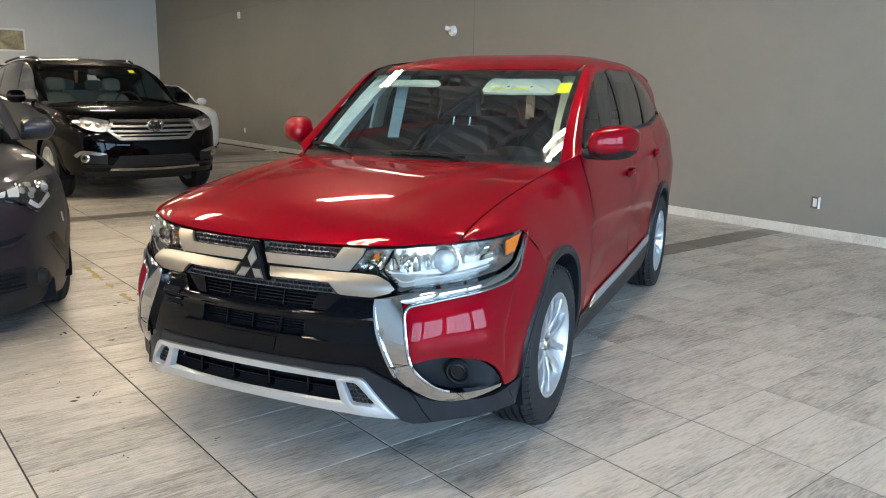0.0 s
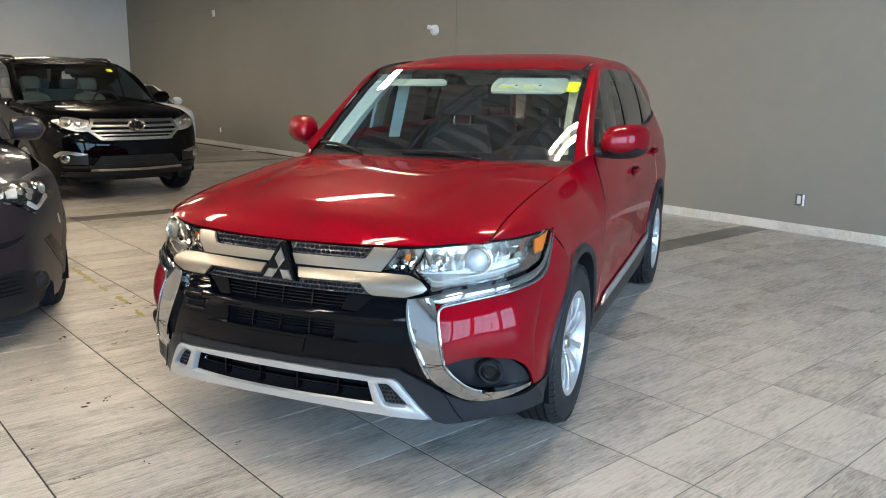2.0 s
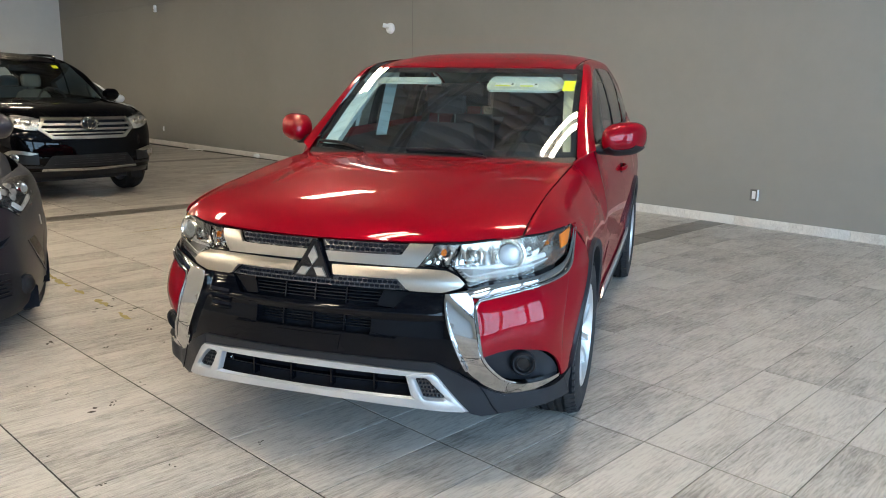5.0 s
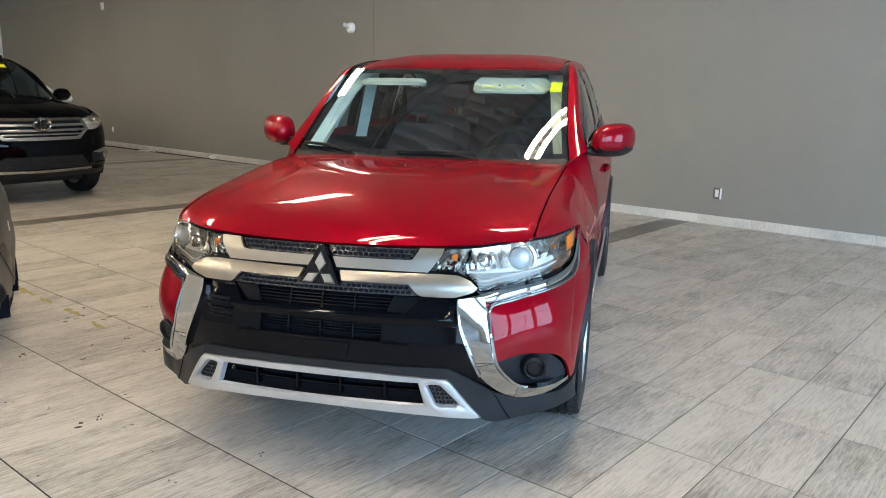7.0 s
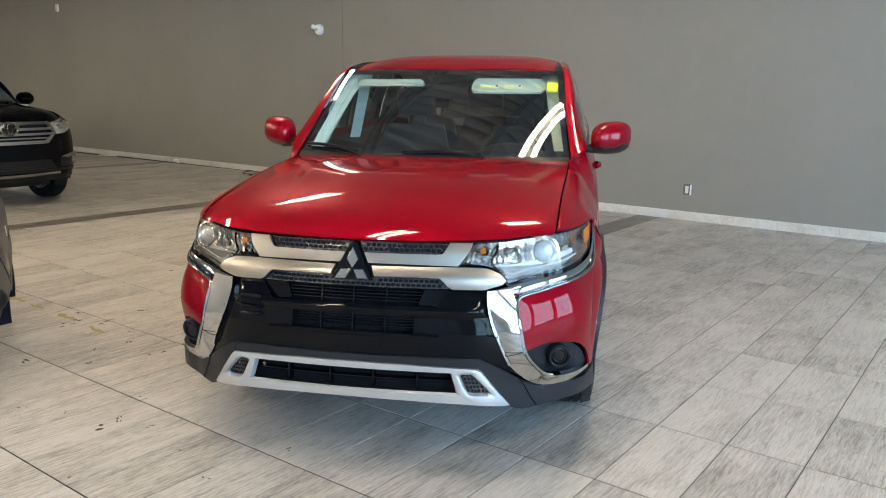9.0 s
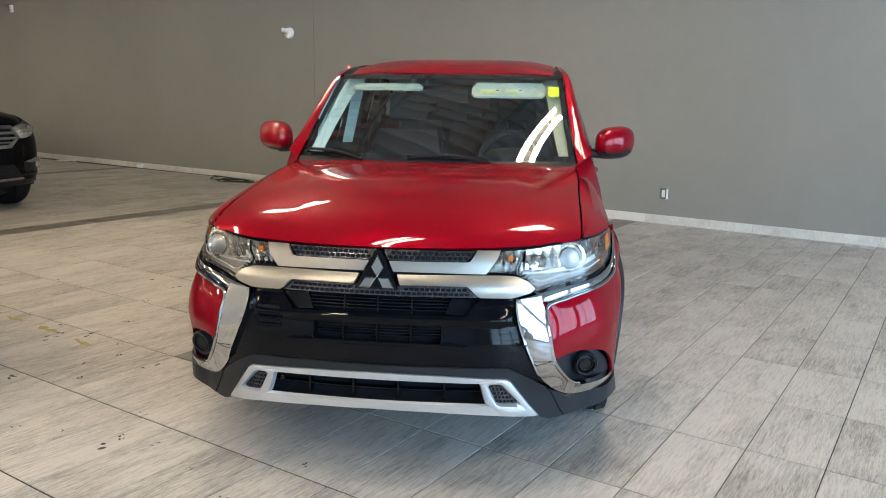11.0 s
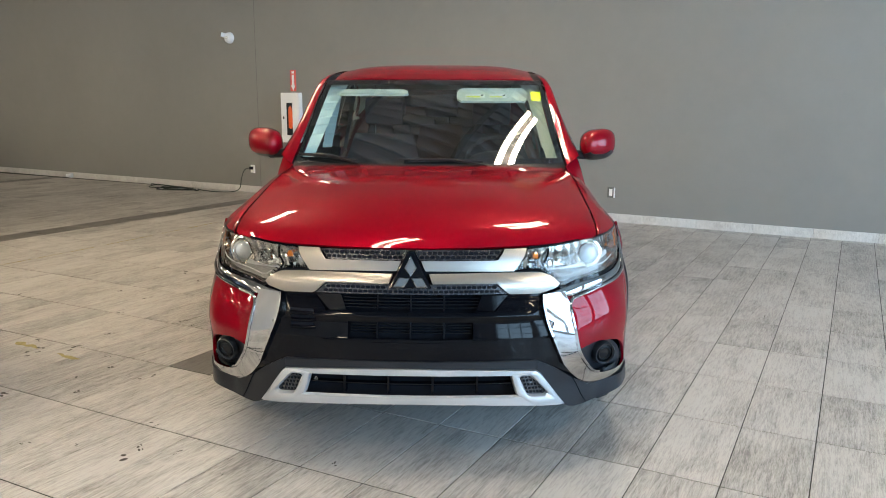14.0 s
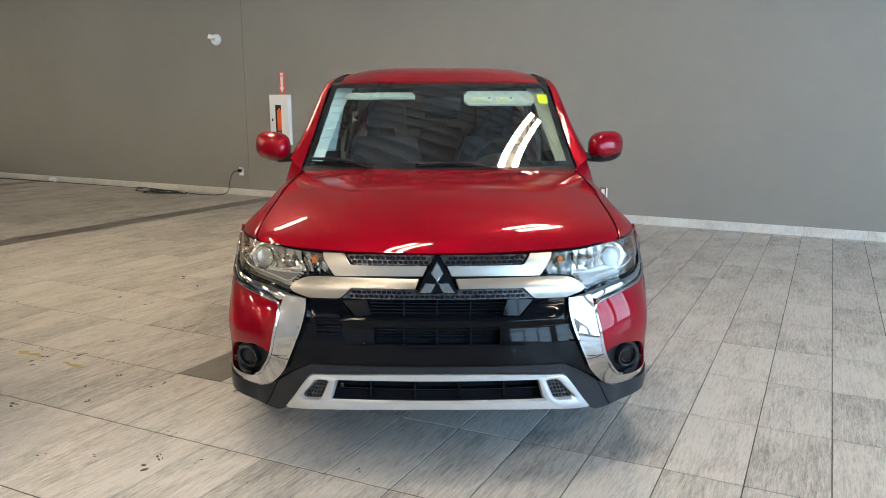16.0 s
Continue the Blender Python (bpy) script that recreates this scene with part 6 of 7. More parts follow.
    tube(bm, [(0.38 + 0.19 * math.cos(2 * math.pi * k / 20), cowl[0] + 0.55 + 0.06 * math.sin(2 * math.pi * k / 20), cowl[1] - 0.06 + 0.18 * math.sin(2 * math.pi * k / 20)) for k in range(21)], 0.016, 6, False, 20)
    part("steering_wheel", bm, M_DASH, car)
    cloth = M_SEATPALE if pale else M_SEAT
    for x in (-0.40, 0.40):
        part("seat_back", cushion(x, cowl[0] + 1.16, 0.6, cowl[1] + 0.10, 0.52, 0.18, 0.10), cloth, car)
        part("headrest", cushion(x, cowl[0] + 1.29, cowl[1] + 0.13, cowl[1] + 0.32, 0.27, 0.13, 0.03), cloth, car)
        for d in (-0.07, 0.07):
            bm = bmesh.new()
            tube(bm, [(x + d, cowl[0] + 1.26, cowl[1] + 0.04), (x + d, cowl[0] + 1.26, cowl[1] + 0.15)], 0.008, 6, False, 1)
            part("headrest_post", bm, M_CHROME, car)
    part("rear_bench", boxed(-W * 0.72, W * 0.72, cowl[0] + 2.05, cowl[0] + 2.25, 0.6, belt[1] + 0.06, bevel=0.05), cloth, car)
    for x in (-0.42, 0.0, 0.42):
        part("headrest", cushion(x, cowl[0] + 2.15, belt[1] + 0.06, belt[1] + 0.22, 0.26, 0.12), cloth, car)
    part("headliner", sheet([[Vector(roof(W * 0.64 * i / 6, header[0] + 0.12 + (L - 0.75 - header[0]) * k / 6)) - Vector((0, 0, 0.05)) for i in range(-6, 7)] for k in range(7)], 0), M_DASH, car)
    part("tail_lining", sheet([[(x, L - 0.30, z) for x in (-W * 0.7, W * 0.7)] for z in (0.6, belt[1], tail_top - 0.12)], 0), M_DASH, car)
    part("inner_mirror", boxed(-0.12, 0.12, header[0] - 0.12, header[0] - 0.09, header[1] - 0.14, header[1] - 0.07, bevel=0.012), M_DASH, car)
    if rails:
        for s in (-1, 1):
            bm = bmesh.new()
            tube(bm, [(s * W * 0.62, header[0] + 0.25, top - 0.06), (s * W * 0.62, header[0] + 0.4, top - 0.028), (s * W * 0.62, header[0] + 1.2, top - 0.005), (s * W * 0.62, L - 1.0, top - 0.04), (s * W * 0.62, L - 0.8, top - 0.06)], 0.018, 8)
            part("roof_rail", bm, M_BLACKGLOSS, car)
    # wheels
    w = wheel(tyre, tyre - 0.115, 0.225, 5)
    for n, (s, y) in enumerate(((1, axles[0]), (1, axles[1]), (-1, axles[0]), (-1, axles[1]))):
        c = w if n == 0 else copy_thing(w, Matrix())
        c.parent = car
        c.matrix_basis = pose(s * (W - 0.135), y, tyre, 20 * n, 0, 0 if s > 0 else 180)
    car.matrix_world = at
    return car, N, screen


def slab(name, car, N, low, high, off, th, mat, nu=16, nv=3, smooth=True, label="", parent=None):
    return part(name, fsheet(loft([low, high], nu, nv, N(off), smooth), th), mat, parent or car, label)


def dish(name, car, N, x, z, r, mat, off=0.01, turn=0.0, parent=None, depth=0.02):
    bm = lathe([(0.0, depth), (r * 0.6, depth * 0.8), (r * 0.92, depth * 0.2), (r, -0.02)], 24, "y")
    for v in bm.verts:
        v.co.y = -v.co.y
    bmesh.ops.transform(bm, matrix=Matrix.Translation(N(off)(x, z)) @ Euler((0, 0, radians(turn))).to_matrix().to_4x4(), verts=bm.verts)
    return part(name, bm, mat, parent or car)


def black_suv():
    car, N, screen = parked_car(pose(-7.40, 1.97, 0, 0, 0, 95.0), "glossy black SUV with a wide chrome grille and roof rails", M_BLACKPAINT,
                                W=1.055, L=4.95, lip=1.045, cowl=(1.30, 1.24), header=(2.10, 1.725), top=1.85, belt=(1.21, 1.32), tail_top=1.76, axles=(1.0, 3.85), tyre=0.385, foot=0.33, rails=True)
    # grille: chrome surround with three bars round a badge oval
    slab("grille_backing", car, N, [(-0.44, 0.785), (0.44, 0.785)], [(-0.50, 1.0), (0.50, 1.0)], 0.006, 0.004, M_DARK, 20, 3)
    for z0, z1, x0, x1 in ((0.985, 1.010, 0.50, 0.52), (0.925, 0.950, 0.545, 0.56), (0.865, 0.890, 0.53, 0.55), (0.765, 0.800, 0.42, 0.45)):
        slab("grille_bar", car, N, [(-x0, z0), (0, z0 - 0.004), (x0, z0)], [(-x1, z1), (0, z1 - 0.004), (x1, z1)], 0.024, 0.02, M_SATIN, 24, 2, label="bright chrome grille bar")
    slab("grille_bar", car, N, [(-0.49, 0.822), (0.49, 0.822)], [(-0.50, 0.836), (0.50, 0.836)], 0.020, 0.02, M_SATIN, 24, 1)
    for s in (-1, 1):
        slab("grille_frame", car, N, [(s * 0.44, 0.765), (s * 0.58, 0.885), (s * 0.51, 1.010)], [(s * 0.40, 0.785), (s * 0.545, 0.885), (s * 0.48, 0.995)], 0.028, 0.025, M_SATIN, 16, 2, False)
        # lamp
        low = [(s * 0.585, 0.870), (s * 0.70, 0.878), (s * 0.82, 0.925), (s * 0.90, 1.00)]
        high = [(s * 0.53, 0.995), (s * 0.70, 1.030), (s * 0.82, 1.040), (s * 0.905, 1.030)]
        slab("lamp_bowl", car, N, low, high, 0.014, 0.003, M_LAMPBODY, 16, 4)
        lamp = slab("head_lamp", car, N, low, high, 0.038, 0.0, M_LENS, 16, 4, label="clear head lamp")
        for x, r in ((0.66, 0.042), (0.755, 0.050), (0.835, 0.032)):
            dish("reflector_bowl", car, N, s * x, 0.955 + 0.12 * (x - 0.66), r, M_REFLECTOR, 0.020, s * 25, lamp)
        # fog lamp with its chrome brow
        dish("fog_lamp", car, N, s * 0.82, 0.553, 0.056, M_REFLECTOR, 0.022, s * 30, None, 0.008)
        slab("fog_brow", car, N, [(s * 0.61, 0.600), (s * 0.69, 0.588), (s * 0.76, 0.600), (s * 0.84, 0.604), (s * 0.885, 0.560)], [(s * 0.61, 0.608), (s * 0.69, 0.624), (s * 0.76, 0.640), (s * 0.85, 0.642), (s * 0.905, 0.590)], 0.036, 0.015, M_SATIN, 18, 2)
        slab("fog_pocket", car, N, [(s * 0.60, 0.475), (s * 0.86, 0.485)], [(s * 0.60, 0.605), (s * 0.875, 0.60)], 0.006, 0.005, M_CLAD, 12, 3)
        slab("side_vent", car, N, [(s * 0.55, 0.435), (s * 0.84, 0.44)], [(s * 0.56, 0.465), (s * 0.85, 0.468)], 0.010, 0.006, M_DASH, 12, 2)
        mud = boxed(s * 0.80 - 0.07, s * 0.80 + 0.07, 0.46, 0.50, 0.20, 0.345)
        part("air_deflector", mud, M_CLAD, car)
    # badge oval with two crossed inner rings drawn as plain shapes
    dish("badge_plate", car, N, 0.0, 0.935, 0.094, M_DASH, 0.030, depth=0.006)
    bm = lathe([(0.112, 0.0), (0.102, 0.016), (0.084, 0.0)], 32, "y")
    for v in bm.verts:
        v.co = Vector((v.co.x, -v.co.y, v.co.z * 0.72))
    bmesh.ops.translate(bm, vec=N(0.052)(0, 0.935), verts=bm.verts)
    part("badge_ring", bm, M_REFLECTOR, car)
    bm = lathe([(0.078, 0.0), (0.070, 0.012), (0.060, 0.0)], 32, "y")
    for v in bm.verts:
        v.co = Vector((v.co.x * 0.42, -v.co.y, v.co.z * 0.82))
    bmesh.ops.translate(bm, vec=N(0.053)(0, 0.935), verts=bm.verts)
    part("badge_core", bm, M_REFLECTOR, car)
    bm = lathe([(0.080, 0.0), (0.070, 0.012), (0.058, 0.0)], 32, "y")
    for v in bm.verts:
        v.co = Vector((v.co.x, -v.co.y, v.co.z * 0.36 + 0.022))
    bmesh.ops.translate(bm, vec=N(0.054)(0, 0.935), verts=bm.verts)
    part("badge_core", bm, M_REFLECTOR, car)
    # lower intake with bright lip
    slab("lower_intake", car, N, [(-0.57, 0.430), (0.57, 0.430)], [(-0.46, 0.575), (0.46, 0.575)], 0.006, 0.004, M_DASH, 24, 3)
    for z in (0.47, 0.495, 0.52, 0.545):
        slab("intake_bar", car, N, [(-0.44, z - 0.004), (0.44, z - 0.004)], [(-0.44, z + 0.004), (0.44, z + 0.004)], 0.014, 0.01, M_DASH, 20, 1)
    slab("intake_lip", car, N, [(-0.58, 0.405), (0, 0.395), (0.58, 0.405)], [(-0.57, 0.430), (0, 0.422), (0.57, 0.430)], 0.020, 0.015, M_CHROME, 24, 2, label="bright lower intake strip")
    slab("chin", car, N, [(-0.85, 0.325), (0, 0.315), (0.85, 0.325)], [(-0.85, 0.39), (0, 0.385), (0.85, 0.39)], 0.012, 0.01, M_CLAD, 24, 2)
    part("window_sticker", sheet([[screen(0.46 + 0.09 * i, s, 0.004) for i in range(2)] for s in (0.80, 0.90)], 0), M_YELLOW, car, "yellow-green paper sticker")
    part("skid_plate", boxed(-0.6, 0.6, 0.35, 0.9, 0.24, 0.30), M_CLAD, car)


def grey_crossover():
    plan = [(0, 0), (0.3, 0.02), (0.5, 0.09), (0.68, 0.19), (0.82, 0.34), (0.93, 0.50), (0.985, 0.62), (1.0, 0.95), (0.965, 1.5), (0.955, 2.4), (1.0, 3.3), (0.97, 3.95), (0.85, 4.25), (0.5, 4.36), (0, 4.38)]
    car, N, screen = parked_car(pose(-1.99, -1.0, 0, 0, 0, 90.0), "graphite grey crossover with projector head lamps", M_GREYPAINT,
                                W=0.915, L=4.38, lip=0.86, cowl=(1.18, 1.06), header=(1.95, 1.46), top=1.56, belt=(1.03, 1.25), tail_top=1.46, axles=(0.93, 3.57), tyre=0.345, plan=plan, foot=0.16, pale=False, mir=0.855,
                                push=([0, 0.10, 0.3, 0.5, 0.62, 0.8, 0.92, 1.0], [0.06, -0.03, -0.03, 0.0, 0.015, 0.03, 0.06, 0.13]))
    for s in (-1, 1):
        low = [(s * 0.36, 0.770), (s * 0.50, 0.790), (s * 0.60, 0.750), (s * 0.665, 0.705), (s * 0.72, 0.735), (s * 0.80, 0.79)]
        high = [(s * 0.36, 0.800), (s * 0.50, 0.828), (s * 0.62, 0.846), (s * 0.70, 0.858), (s * 0.76, 0.862), (s * 0.81, 0.845)]
        slab("lamp_bowl", car, N, low, high, 0.014, 0.003, M_MESH, 24, 5)
        lamp = slab("head_lamp", car, N, low, high, 0.044, 0.0, M_LENS, 24, 5, label="clear head lamp")
        dish("projector_ring", car, N, s * 0.720, 0.812, 0.049, M_REFLECTOR, 0.012, s * 35, lamp)
        dish("projector_lens", car, N, s * 0.720, 0.812, 0.031, M_PROJ, 0.024, s * 35, lamp)
        for x, z in ((0.640, 0.832), (0.640, 0.787), (0.595, 0.812), (0.655, 0.808)):
            dish("lamp_cell", car, N, s * x, z, 0.021, M_FROST, 0.018, s * 30, lamp, 0.007)
        slab("light_guide", car, N, [(s * 0.615, 0.752), (s * 0.665, 0.714), (s * 0.745, 0.765)], [(s * 0.625, 0.768), (s * 0.668, 0.735), (s * 0.738, 0.785)], 0.028, 0.01, M_LAMPWHITE, 14, 2, False, "frosted light guide", lamp)
        slab("lamp_fluting", car, N, [(s * 0.52, 0.795), (s * 0.57, 0.790)], [(s * 0.52, 0.822), (s * 0.58, 0.832)], 0.024, 0.008, M_LAMPWHITE, 6, 2, parent=lamp)
        slab("turn_strip", car, N, [(s * 0.42, 0.788), (s * 0.50, 0.797)], [(s * 0.42, 0.806), (s * 0.51, 0.818)], 0.024, 0.008, M_LAMPWHITE, 6, 2, parent=lamp)
        slab("lamp_brow", car, N, [(s * 0.50, 0.775), (s * 0.60, 0.742), (s * 0.668, 0.692)], [(s * 0.50, 0.785), (s * 0.60, 0.752), (s * 0.672, 0.704)], 0.012, 0.012, M_CHROME, 14, 1, False)
        # side slash vent
        slab("vent_blade", car, N, [(s * 0.72, 0.545), (s * 0.80, 0.42), (s * 0.868, 0.318)], [(s * 0.775, 0.560), (s * 0.845, 0.45), (s * 0.882, 0.330)], 0.002, 0.003, M_BLACKGLOSS, 14, 3, label="gloss black slash vent")
        slab("vent_ridge", car, N, [(s * 0.715, 0.548), (s * 0.79, 0.42), (s * 0.862, 0.312)], [(s * 0.722, 0.552), (s * 0.798, 0.42), (s * 0.870, 0.318)], 0.006, 0.006, M_GREYPAINT, 14, 1)
        dish("fog_ring", car, N, s * 0.655, 0.330, 0.056, M_CLAD, 0.016, s * 32)
        dish("fog_lamp", car, N, s * 0.655, 0.330, 0.040, M_DASH, 0.028, s * 32)
        slab("side_marker", car, N, [(s * 0.845, 0.60), (s * 0.855, 0.595)], [(s * 0.835, 0.655), (s * 0.845, 0.655)], 0.004, 0.003, M_SILVER, 2, 4)
    # slit between the upper and lower bumper, and lower grilles
    slab("slit", car, N, [(-0.58, 0.585), (-0.42, 0.545), (0.42, 0.545), (0.58, 0.585)], [(-0.60, 0.60), (-0.42, 0.575), (0.42, 0.575), (0.60, 0.60)], 0.004, 0.004, M_DARK, 30, 2)
    slab("bumper_lip", car, N, [(-0.56, 0.555), (-0.42, 0.525), (0.42, 0.525), (0.56, 0.555)], [(-0.57, 0.570), (-0.42, 0.540), (0.42, 0.540), (0.57, 0.570)], 0.014, 0.014, M_GREYPAINT, 30, 2)
    slab("lower_bumper", car, N, [(-0.70, 0.17), (-0.4, 0.15), (0.4, 0.15), (0.70, 0.17)], [(-0.74, 0.29), (-0.56, 0.42), (0.56, 0.42), (0.74, 0.29)], 0.010, 0.008, M_CLAD, 36, 6, False, "dark lower bumper")
    slab("lower_grille", car, N, [(-0.56, 0.30), (0.56, 0.30)], [(-0.50, 0.40), (0.50, 0.40)], 0.014, 0.004, M_DARK, 20, 3)
    for z in (0.318, 0.340, 0.362, 0.384):
        slab("grille_bar", car, N, [(-0.55, z - 0.006), (0.55, z - 0.006)], [(-0.55, z + 0.004), (0.55, z + 0.004)], 0.026, 0.012, M_DASH, 24, 1)


black_suv()
grey_crossover()
parked_car(pose(-12.95, 4.37, 0, 0, 0, 95.0), "white hatchback parked behind the black SUV", M_WHITEPAINT, W=0.92, L=4.3, lip=0.97, cowl=(1.10, 1.13), header=(1.85, 1.50), top=1.58, belt=(1.08, 1.18), tail_top=1.48, axles=(0.9, 3.5), tyre=0.33)
parked_car(pose(-13.3, 1.35, 0, 0, 0, 95.0), "dark SUV parked in the row behind", M_BLACKPAINT, W=1.0, L=4.9, lip=1.05, cowl=(1.25, 1.25), header=(2.05, 1.75), top=1.88, belt=(1.22, 1.32), tail_top=1.78, axles=(1.0, 3.8), tyre=0.385, foot=0.30)

# ---------------------------------------------------------------- clutter on the floor and walls
M_CABLE = surface("dark_green_cable", (0.012, 0.022, 0.016), 0.6)
M_TAPE = surface("worn_yellow_tape", (0.34, 0.29, 0.11), 0.8, var=0.3, coarse=30)
M_DIRT = surface("dark_debris", (0.06, 0.05, 0.04), 0.9, var=0.4)
M_PRINT = surface("landscape_print", (0.30, 0.26, 0.14), 0.5, var=0.6, fine=9, coarse=3)

# extension cord: plug, drop from the outlet, run along the floor, tangled coil
cord = thing("extension_cord", "dark extension cord coiled loosely on the floor, plugged in", "cable", AT_WALL @ pose(-0.23, 0, 0))
bm = bmesh.new()
wy = ROOM_B
run = [(-6.77, wy - 0.035, 0.392), (-6.86, wy - 0.09, 0.36), (-6.93, wy - 0.10, 0.22), (-6.96, wy - 0.12, 0.06), (-7.05, wy - 0.20, 0.010), (-7.25, wy - 0.32, 0.009), (-7.55, wy - 0.30, 0.009), (-7.80, wy - 0.22, 0.009)]
rnd = random.Random(5)
for k in range(15):
    a = k * 2.1 + rnd.uniform(-0.3, 0.3)
    run.append((-8.05 - 0.030 * k + (0.38 + rnd.uniform(-0.26, 0.12)) * math.cos(a), wy - 0.40 + (0.24 + rnd.uniform(-0.14, 0.08)) * math.sin(a), 0.010 + 0.0030 * k))
tube(bm, run, 0.007, 6, n=320)
part("lead", bm, M_CABLE, cord)
part("plug", boxed(-6.80, -6.75, wy - 0.055, wy - 0.0125, 0.365, 0.41, bevel=0.008), M_DARK, cord)


def ragged(bm, x0, y0, x1, y1, w, seed, z=0.0008):
    """A thin worn strip with ragged edges."""
    r = random.Random(seed)
    d = Vector((x1 - x0, y1 - y0, 0))
    n = max(3, int(d.length / 0.03))
    side = Vector((-d.y, d.x, 0)).normalized()
    rows = [[], []]
    for k in range(n + 1):
        p = Vector((x0, y0, z)) + d * (k / n)
        taper = 0.25 if k in (0, n) else 1
        rows[0].append(p + side * w * taper * r.uniform(-0.05, 0.5))
        rows[1].append(p - side * w * taper * r.uniform(-0.0, 0.5))
    fsheet(rows, 0.0006, bm, (0, 0, 1))


for pieces, seed in (([(-3.95, 0.24, -3.30, 0.235), (-3.22, 0.235, -3.02, 0.235), (-2.84, 0.25, -2.62, 0.235), (-2.44, 0.235, -2.25, 0.23)], 3), ([(-5.03, 1.35, -5.06, 2.45), (-5.07, 2.55, -5.12, 3.2), (-5.13, 3.3, -5.20, 4.2)], 9)):
    for k, q in enumerate(pieces):
        t = thing("floor_tape", "worn strip of yellow floor marking tape", "floor tape", group="floor tape")
        bm = bmesh.new()
        ragged(bm, *q, 0.06 if seed == 3 else 0.03, seed + k)
        part("strip", bm, M_TAPE, t)

scraps = [(-2.13, -0.285, 0.055), (-1.066, -0.442, 0.05), (-2.55, 0.16, 0.04), (-2.02, 0.03, 0.03), (-1.72, 0.20, 0.03), (-1.30, 0.33, 0.025), (-1.52, -0.55, 0.02), (-0.90, -0.30, 0.022), (-0.62, -0.35, 0.02), (-2.75, 0.33, 0.03), (-2.50, 0.62, 0.03),
          (-3.35, 1.35, 0.04), (-3.1, 1.9, 0.03), (-2.2, 1.0, 0.025), (-3.9, 0.95, 0.035), (1.75, 0.15, 0.015), (2.1, 2.6, 0.018), (0.95, 3.0, 0.016), (-0.35, -0.42, 0.02), (-3.0, -0.1, 0.03),
          (-2.45, 0.33, 0.055), (-2.62, 0.17, 0.035), (-2.01, 0.23, 0.035), (-2.15, 0.33, 0.02), (-1.70, 0.25, 0.03), (-1.84, -0.07, 0.03), (-1.07, -0.34, 0.03), (-1.31, -0.46, 0.018), (-1.23, -0.16, 0.015), (-2.33, 1.04, 0.03),
          (-3.42, 2.05, 0.05), (-2.63, 0.26, 0.05), (-0.72, -0.72, 0.022), (-0.39, -0.66, 0.02), (-1.18, -0.17, 0.018), (-0.29, -0.08, 0.022), (-2.84, 0.98, 0.03), (-3.0, 1.34, 0.04)]
for k, (x, y, r) in enumerate(scraps):
    t = thing("debris", "small dark scrap of leaf litter on the tiles", "debris", pose(x, y, 0, 0, 0, 40 * k), group="floor debris")
    rr = random.Random(k)
    bm = bmesh.new()
    for j in range(rr.choice((2, 3, 4))):
        a0, b0 = rr.uniform(-r, r), rr.uniform(-r * 0.5, r * 0.5)
        m = Matrix.Translation((a0, b0, 0.0)) @ Matrix.Rotation(rr.uniform(-0.7, 0.7), 4, "Z")
        lw, ww = r * rr.uniform(0.4, 0.8), r * rr.uniform(0.08, 0.22)
        rows = [[m @ Vector((lw * (i / 4 - 0.5), s * ww * math.sin(math.pi * (i + 0.3) / 4.6), 0.0008 + 0.002 * rr.random() * (s == 0))) for i in range(5)] for s in (-1, 0, 1)]
        fsheet(rows, 0.0005, bm, (0, 0, 1))
    part("scrap", bm, M_DIRT, t)

# small white things by the far wall
cup = thing("paper_cup", "small white paper cup lying by the wall", "cup", pose(-11.62, 6.80, 0.046, 0, 90, 20))
part("cup_body", lathe([(0.030, -0.05), (0.042, 0.05), (0.045, 0.052), (0.042, 0.055), (0.038, 0.05), (0.028, -0.046), (0.0, -0.046), (0.0, -0.05), (0.030, -0.05)], 20, "z"), M_PAPER, cup)
stick = thing("plastic_wrapper", "crumpled white plastic wrapper on the floor", "wrapper", pose(-14.2, 6.75, 0.004, 0, 0, 8))
bm = bmesh.new()
tube(bm, [(-0.26, 0, 0.008), (-0.12, 0.02, 0.016), (0.02, -0.01, 0.012), (0.16, 0.03, 0.020), (0.27, 0.02, 0.008)], 0.012, 7)
part("film", bm, M_PAPER, stick)

# framed picture on the pale end wall
pic = thing("framed_picture", "landscape print in a thin white rim on the wall", "picture", pose(ROOM_L, 2.64, 2.81, 0, 0, 0))
part("print", boxed(0.001, 0.012, -0.66, 0.66, -0.28, 0.28), M_PRINT, pic)
for a in ((-0.71, 0.71, 0.28, 0.335), (-0.71, 0.71, -0.335, -0.28), (-0.71, -0.66, -0.28, 0.28), (0.66, 0.71, -0.28, 0.28)):
    part("rim", boxed(0.001, 0.028, a[0], a[1], a[2], a[3], bevel=0.004), M_WHITE, pic)

# ---------------------------------------------------------------- floor tiles
def tile_mesh(w, l):
    """One tile with chamfered edges; its top lies at z = 0."""
    c = 0.0014
    top = [(-w / 2 + c, -l / 2 + c, 0), (w / 2 - c, -l / 2 + c, 0), (w / 2 - c, l / 2 - c, 0), (-w / 2 + c, l / 2 - c, 0)]
    low = [(-w / 2, -l / 2, -0.0015), (w / 2, -l / 2, -0.0015), (w / 2, l / 2, -0.0015), (-w / 2, l / 2, -0.0015)]
    base = [(a, b, -0.0034) for a, b, _ in low]
    faces = [(0, 1, 2, 3)] + [(4 + i, 4 + (i + 1) % 4, (i + 1) % 4, i) for i in range(4)] + [(8 + i, 8 + (i + 1) % 4, 4 + (i + 1) % 4, 4 + i) for i in range(4)]
    return top + low + base, faces


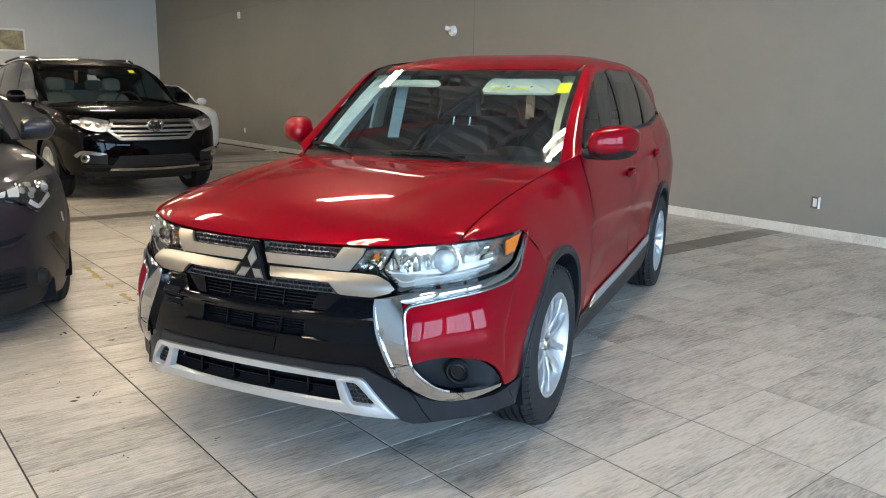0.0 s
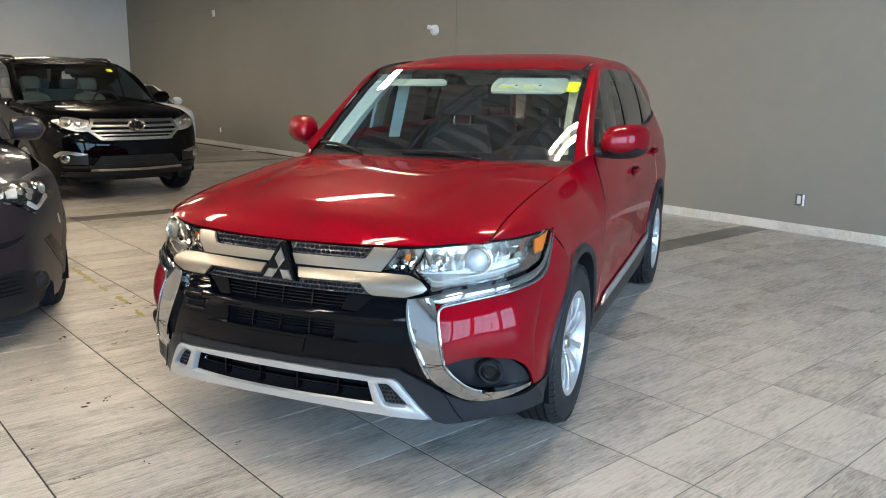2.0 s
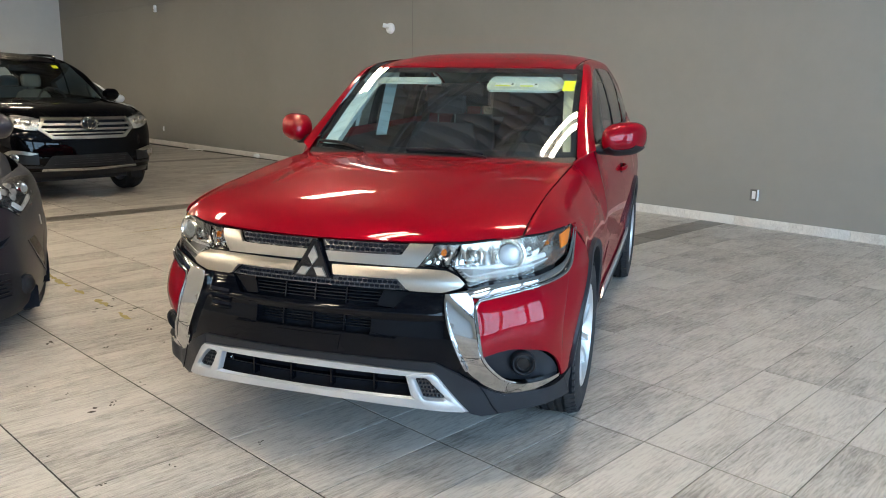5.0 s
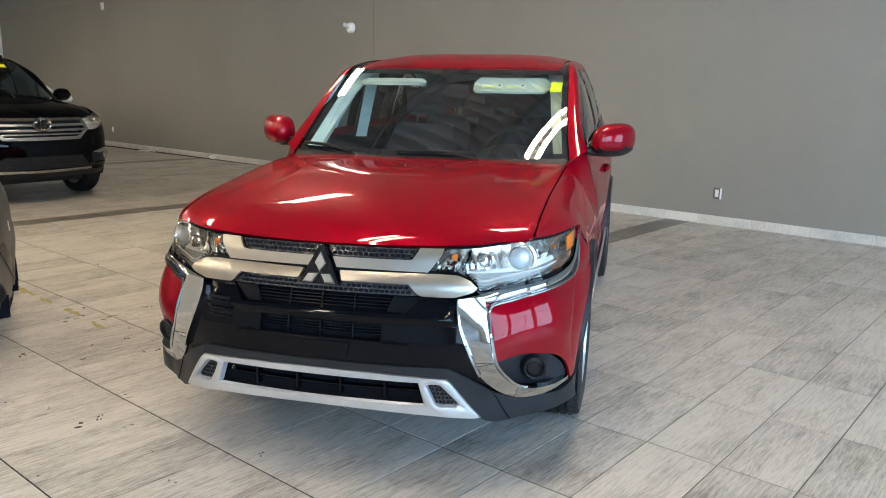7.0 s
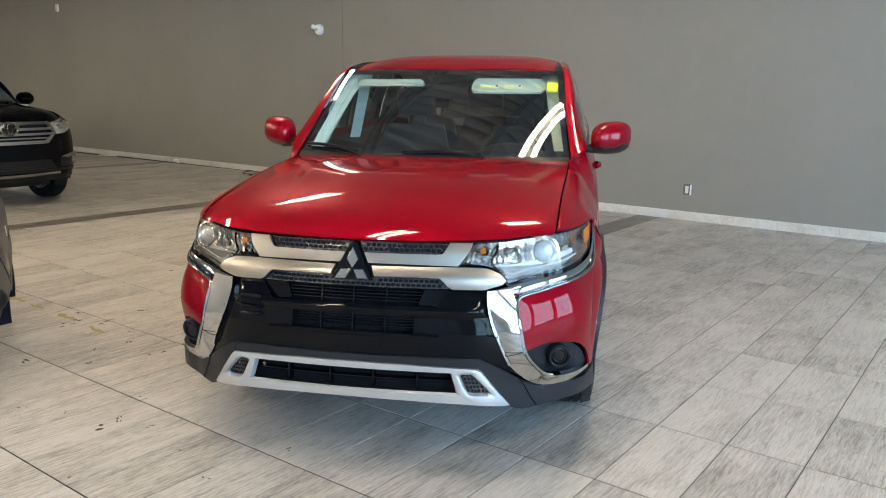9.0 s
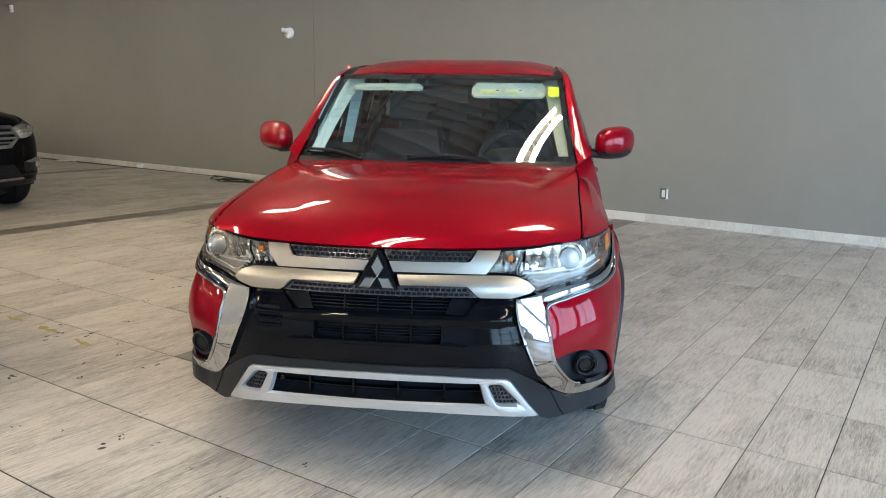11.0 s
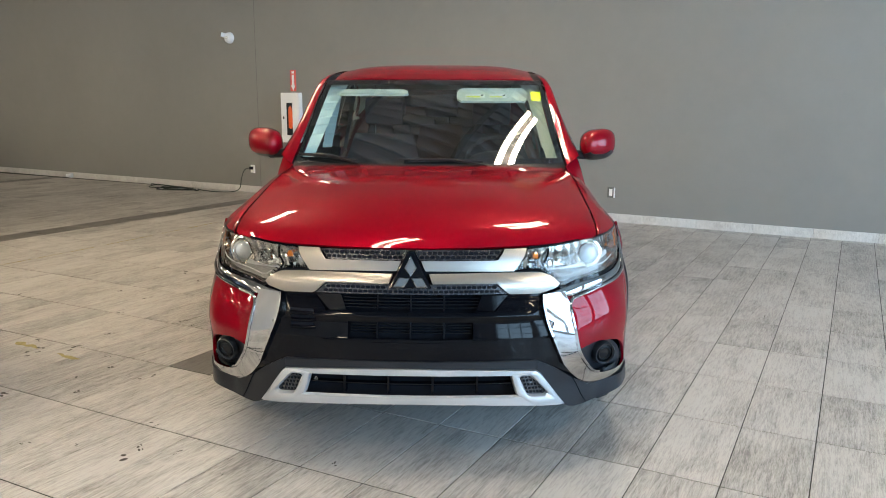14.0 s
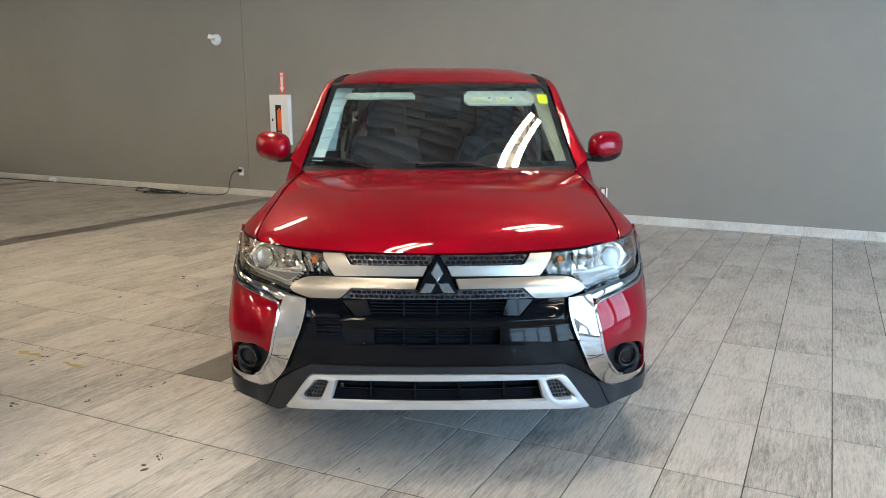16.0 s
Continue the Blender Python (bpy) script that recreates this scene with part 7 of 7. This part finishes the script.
def columns():
    """Tile columns (x0, x1, dark, y0) from the right wall to the left, broken by the dark bands."""
    out = []
    x = TILE_X + TILE_W * math.ceil((ROOM_R - TILE_X) / TILE_W)
    stops = sorted(BANDS, key=lambda b: -b[1])
    while x > ROOM_L:
        x2 = x - (TILE_W if x > 0.8 else TILE_W - 0.0035)
        if stops and x2 < stops[0][1] + 0.05:
            b0, b1, y0 = stops.pop(0)
            out.append((b1, min(x, ROOM_R), False, None))
            out.append((b0, b1, True, y0))
            x = b0
            continue
        out.append((max(x2, ROOM_L), min(x, ROOM_R), False, None))
        x = x2
    return out


shared = {}
rest_v, rest_f, band_v, band_f = [], [], [], []
rows_y = []
y = TILE_Y - TILE_L * 20
while y < ROOM_N:
    rows_y.append((max(y, ROOM_F), min(y + TILE_L, ROOM_N)))
    y += TILE_L
count = 0
for x0, x1, dark, start in columns():
    for y0, y1 in rows_y:
        if y1 - y0 < 0.02 or x1 - x0 < 0.01:
            continue
        w, l = x1 - x0 - GAP, y1 - y0 - GAP * 1.7
        is_dark = dark and y0 > start - 0.05
        cx, cy = (x0 + x1) / 2, (y0 + y1) / 2
        verts, faces = tile_mesh(w, l)
        if cx < SKEW_X and y0 > ROOM_F and y1 < ROOM_N:
            verts = [(a, b + SKEW * a, c) for a, b, c in verts]
            cy += SKEW * max(cx - SKEW_X, -6.0)
        if -3.3 < cx < 2.4 and -1.8 < cy < 6.3 and count < 300:
            key = (round(w, 4), round(l, 4), is_dark, cx < SKEW_X)
            if key not in shared:
                me = bpy.data.meshes.new("floor_tile")
                me.from_pydata(verts, [], faces)
                me.materials.append(M_BAND if is_dark else M_TILE)
                shared[key] = me
            ob = new("floor_tile", shared[key])
            ob.parent = floor
            ob.location = (cx, cy, 0)
            count += 1
        else:
            vl, fl = (band_v, band_f) if is_dark else (rest_v, rest_f)
            n = len(vl)
            vl += [(a + cx, b + cy, c) for a, b, c in verts]
            fl += [tuple(i + n for i in f) for f in faces]
for nm, vl, fl, m in (("far_tiles", rest_v, rest_f, M_TILE), ("band_tiles", band_v, band_f, M_BAND)):
    me = bpy.data.meshes.new(nm)
    me.from_pydata(vl, [], fl)
    me.materials.append(m)
    ob = new(nm, me)
    ob.parent = floor
    tagged(ob, "rows of wood-look floor tiles" if m is M_TILE else "dark brown floor band tiles", kind="stuff")
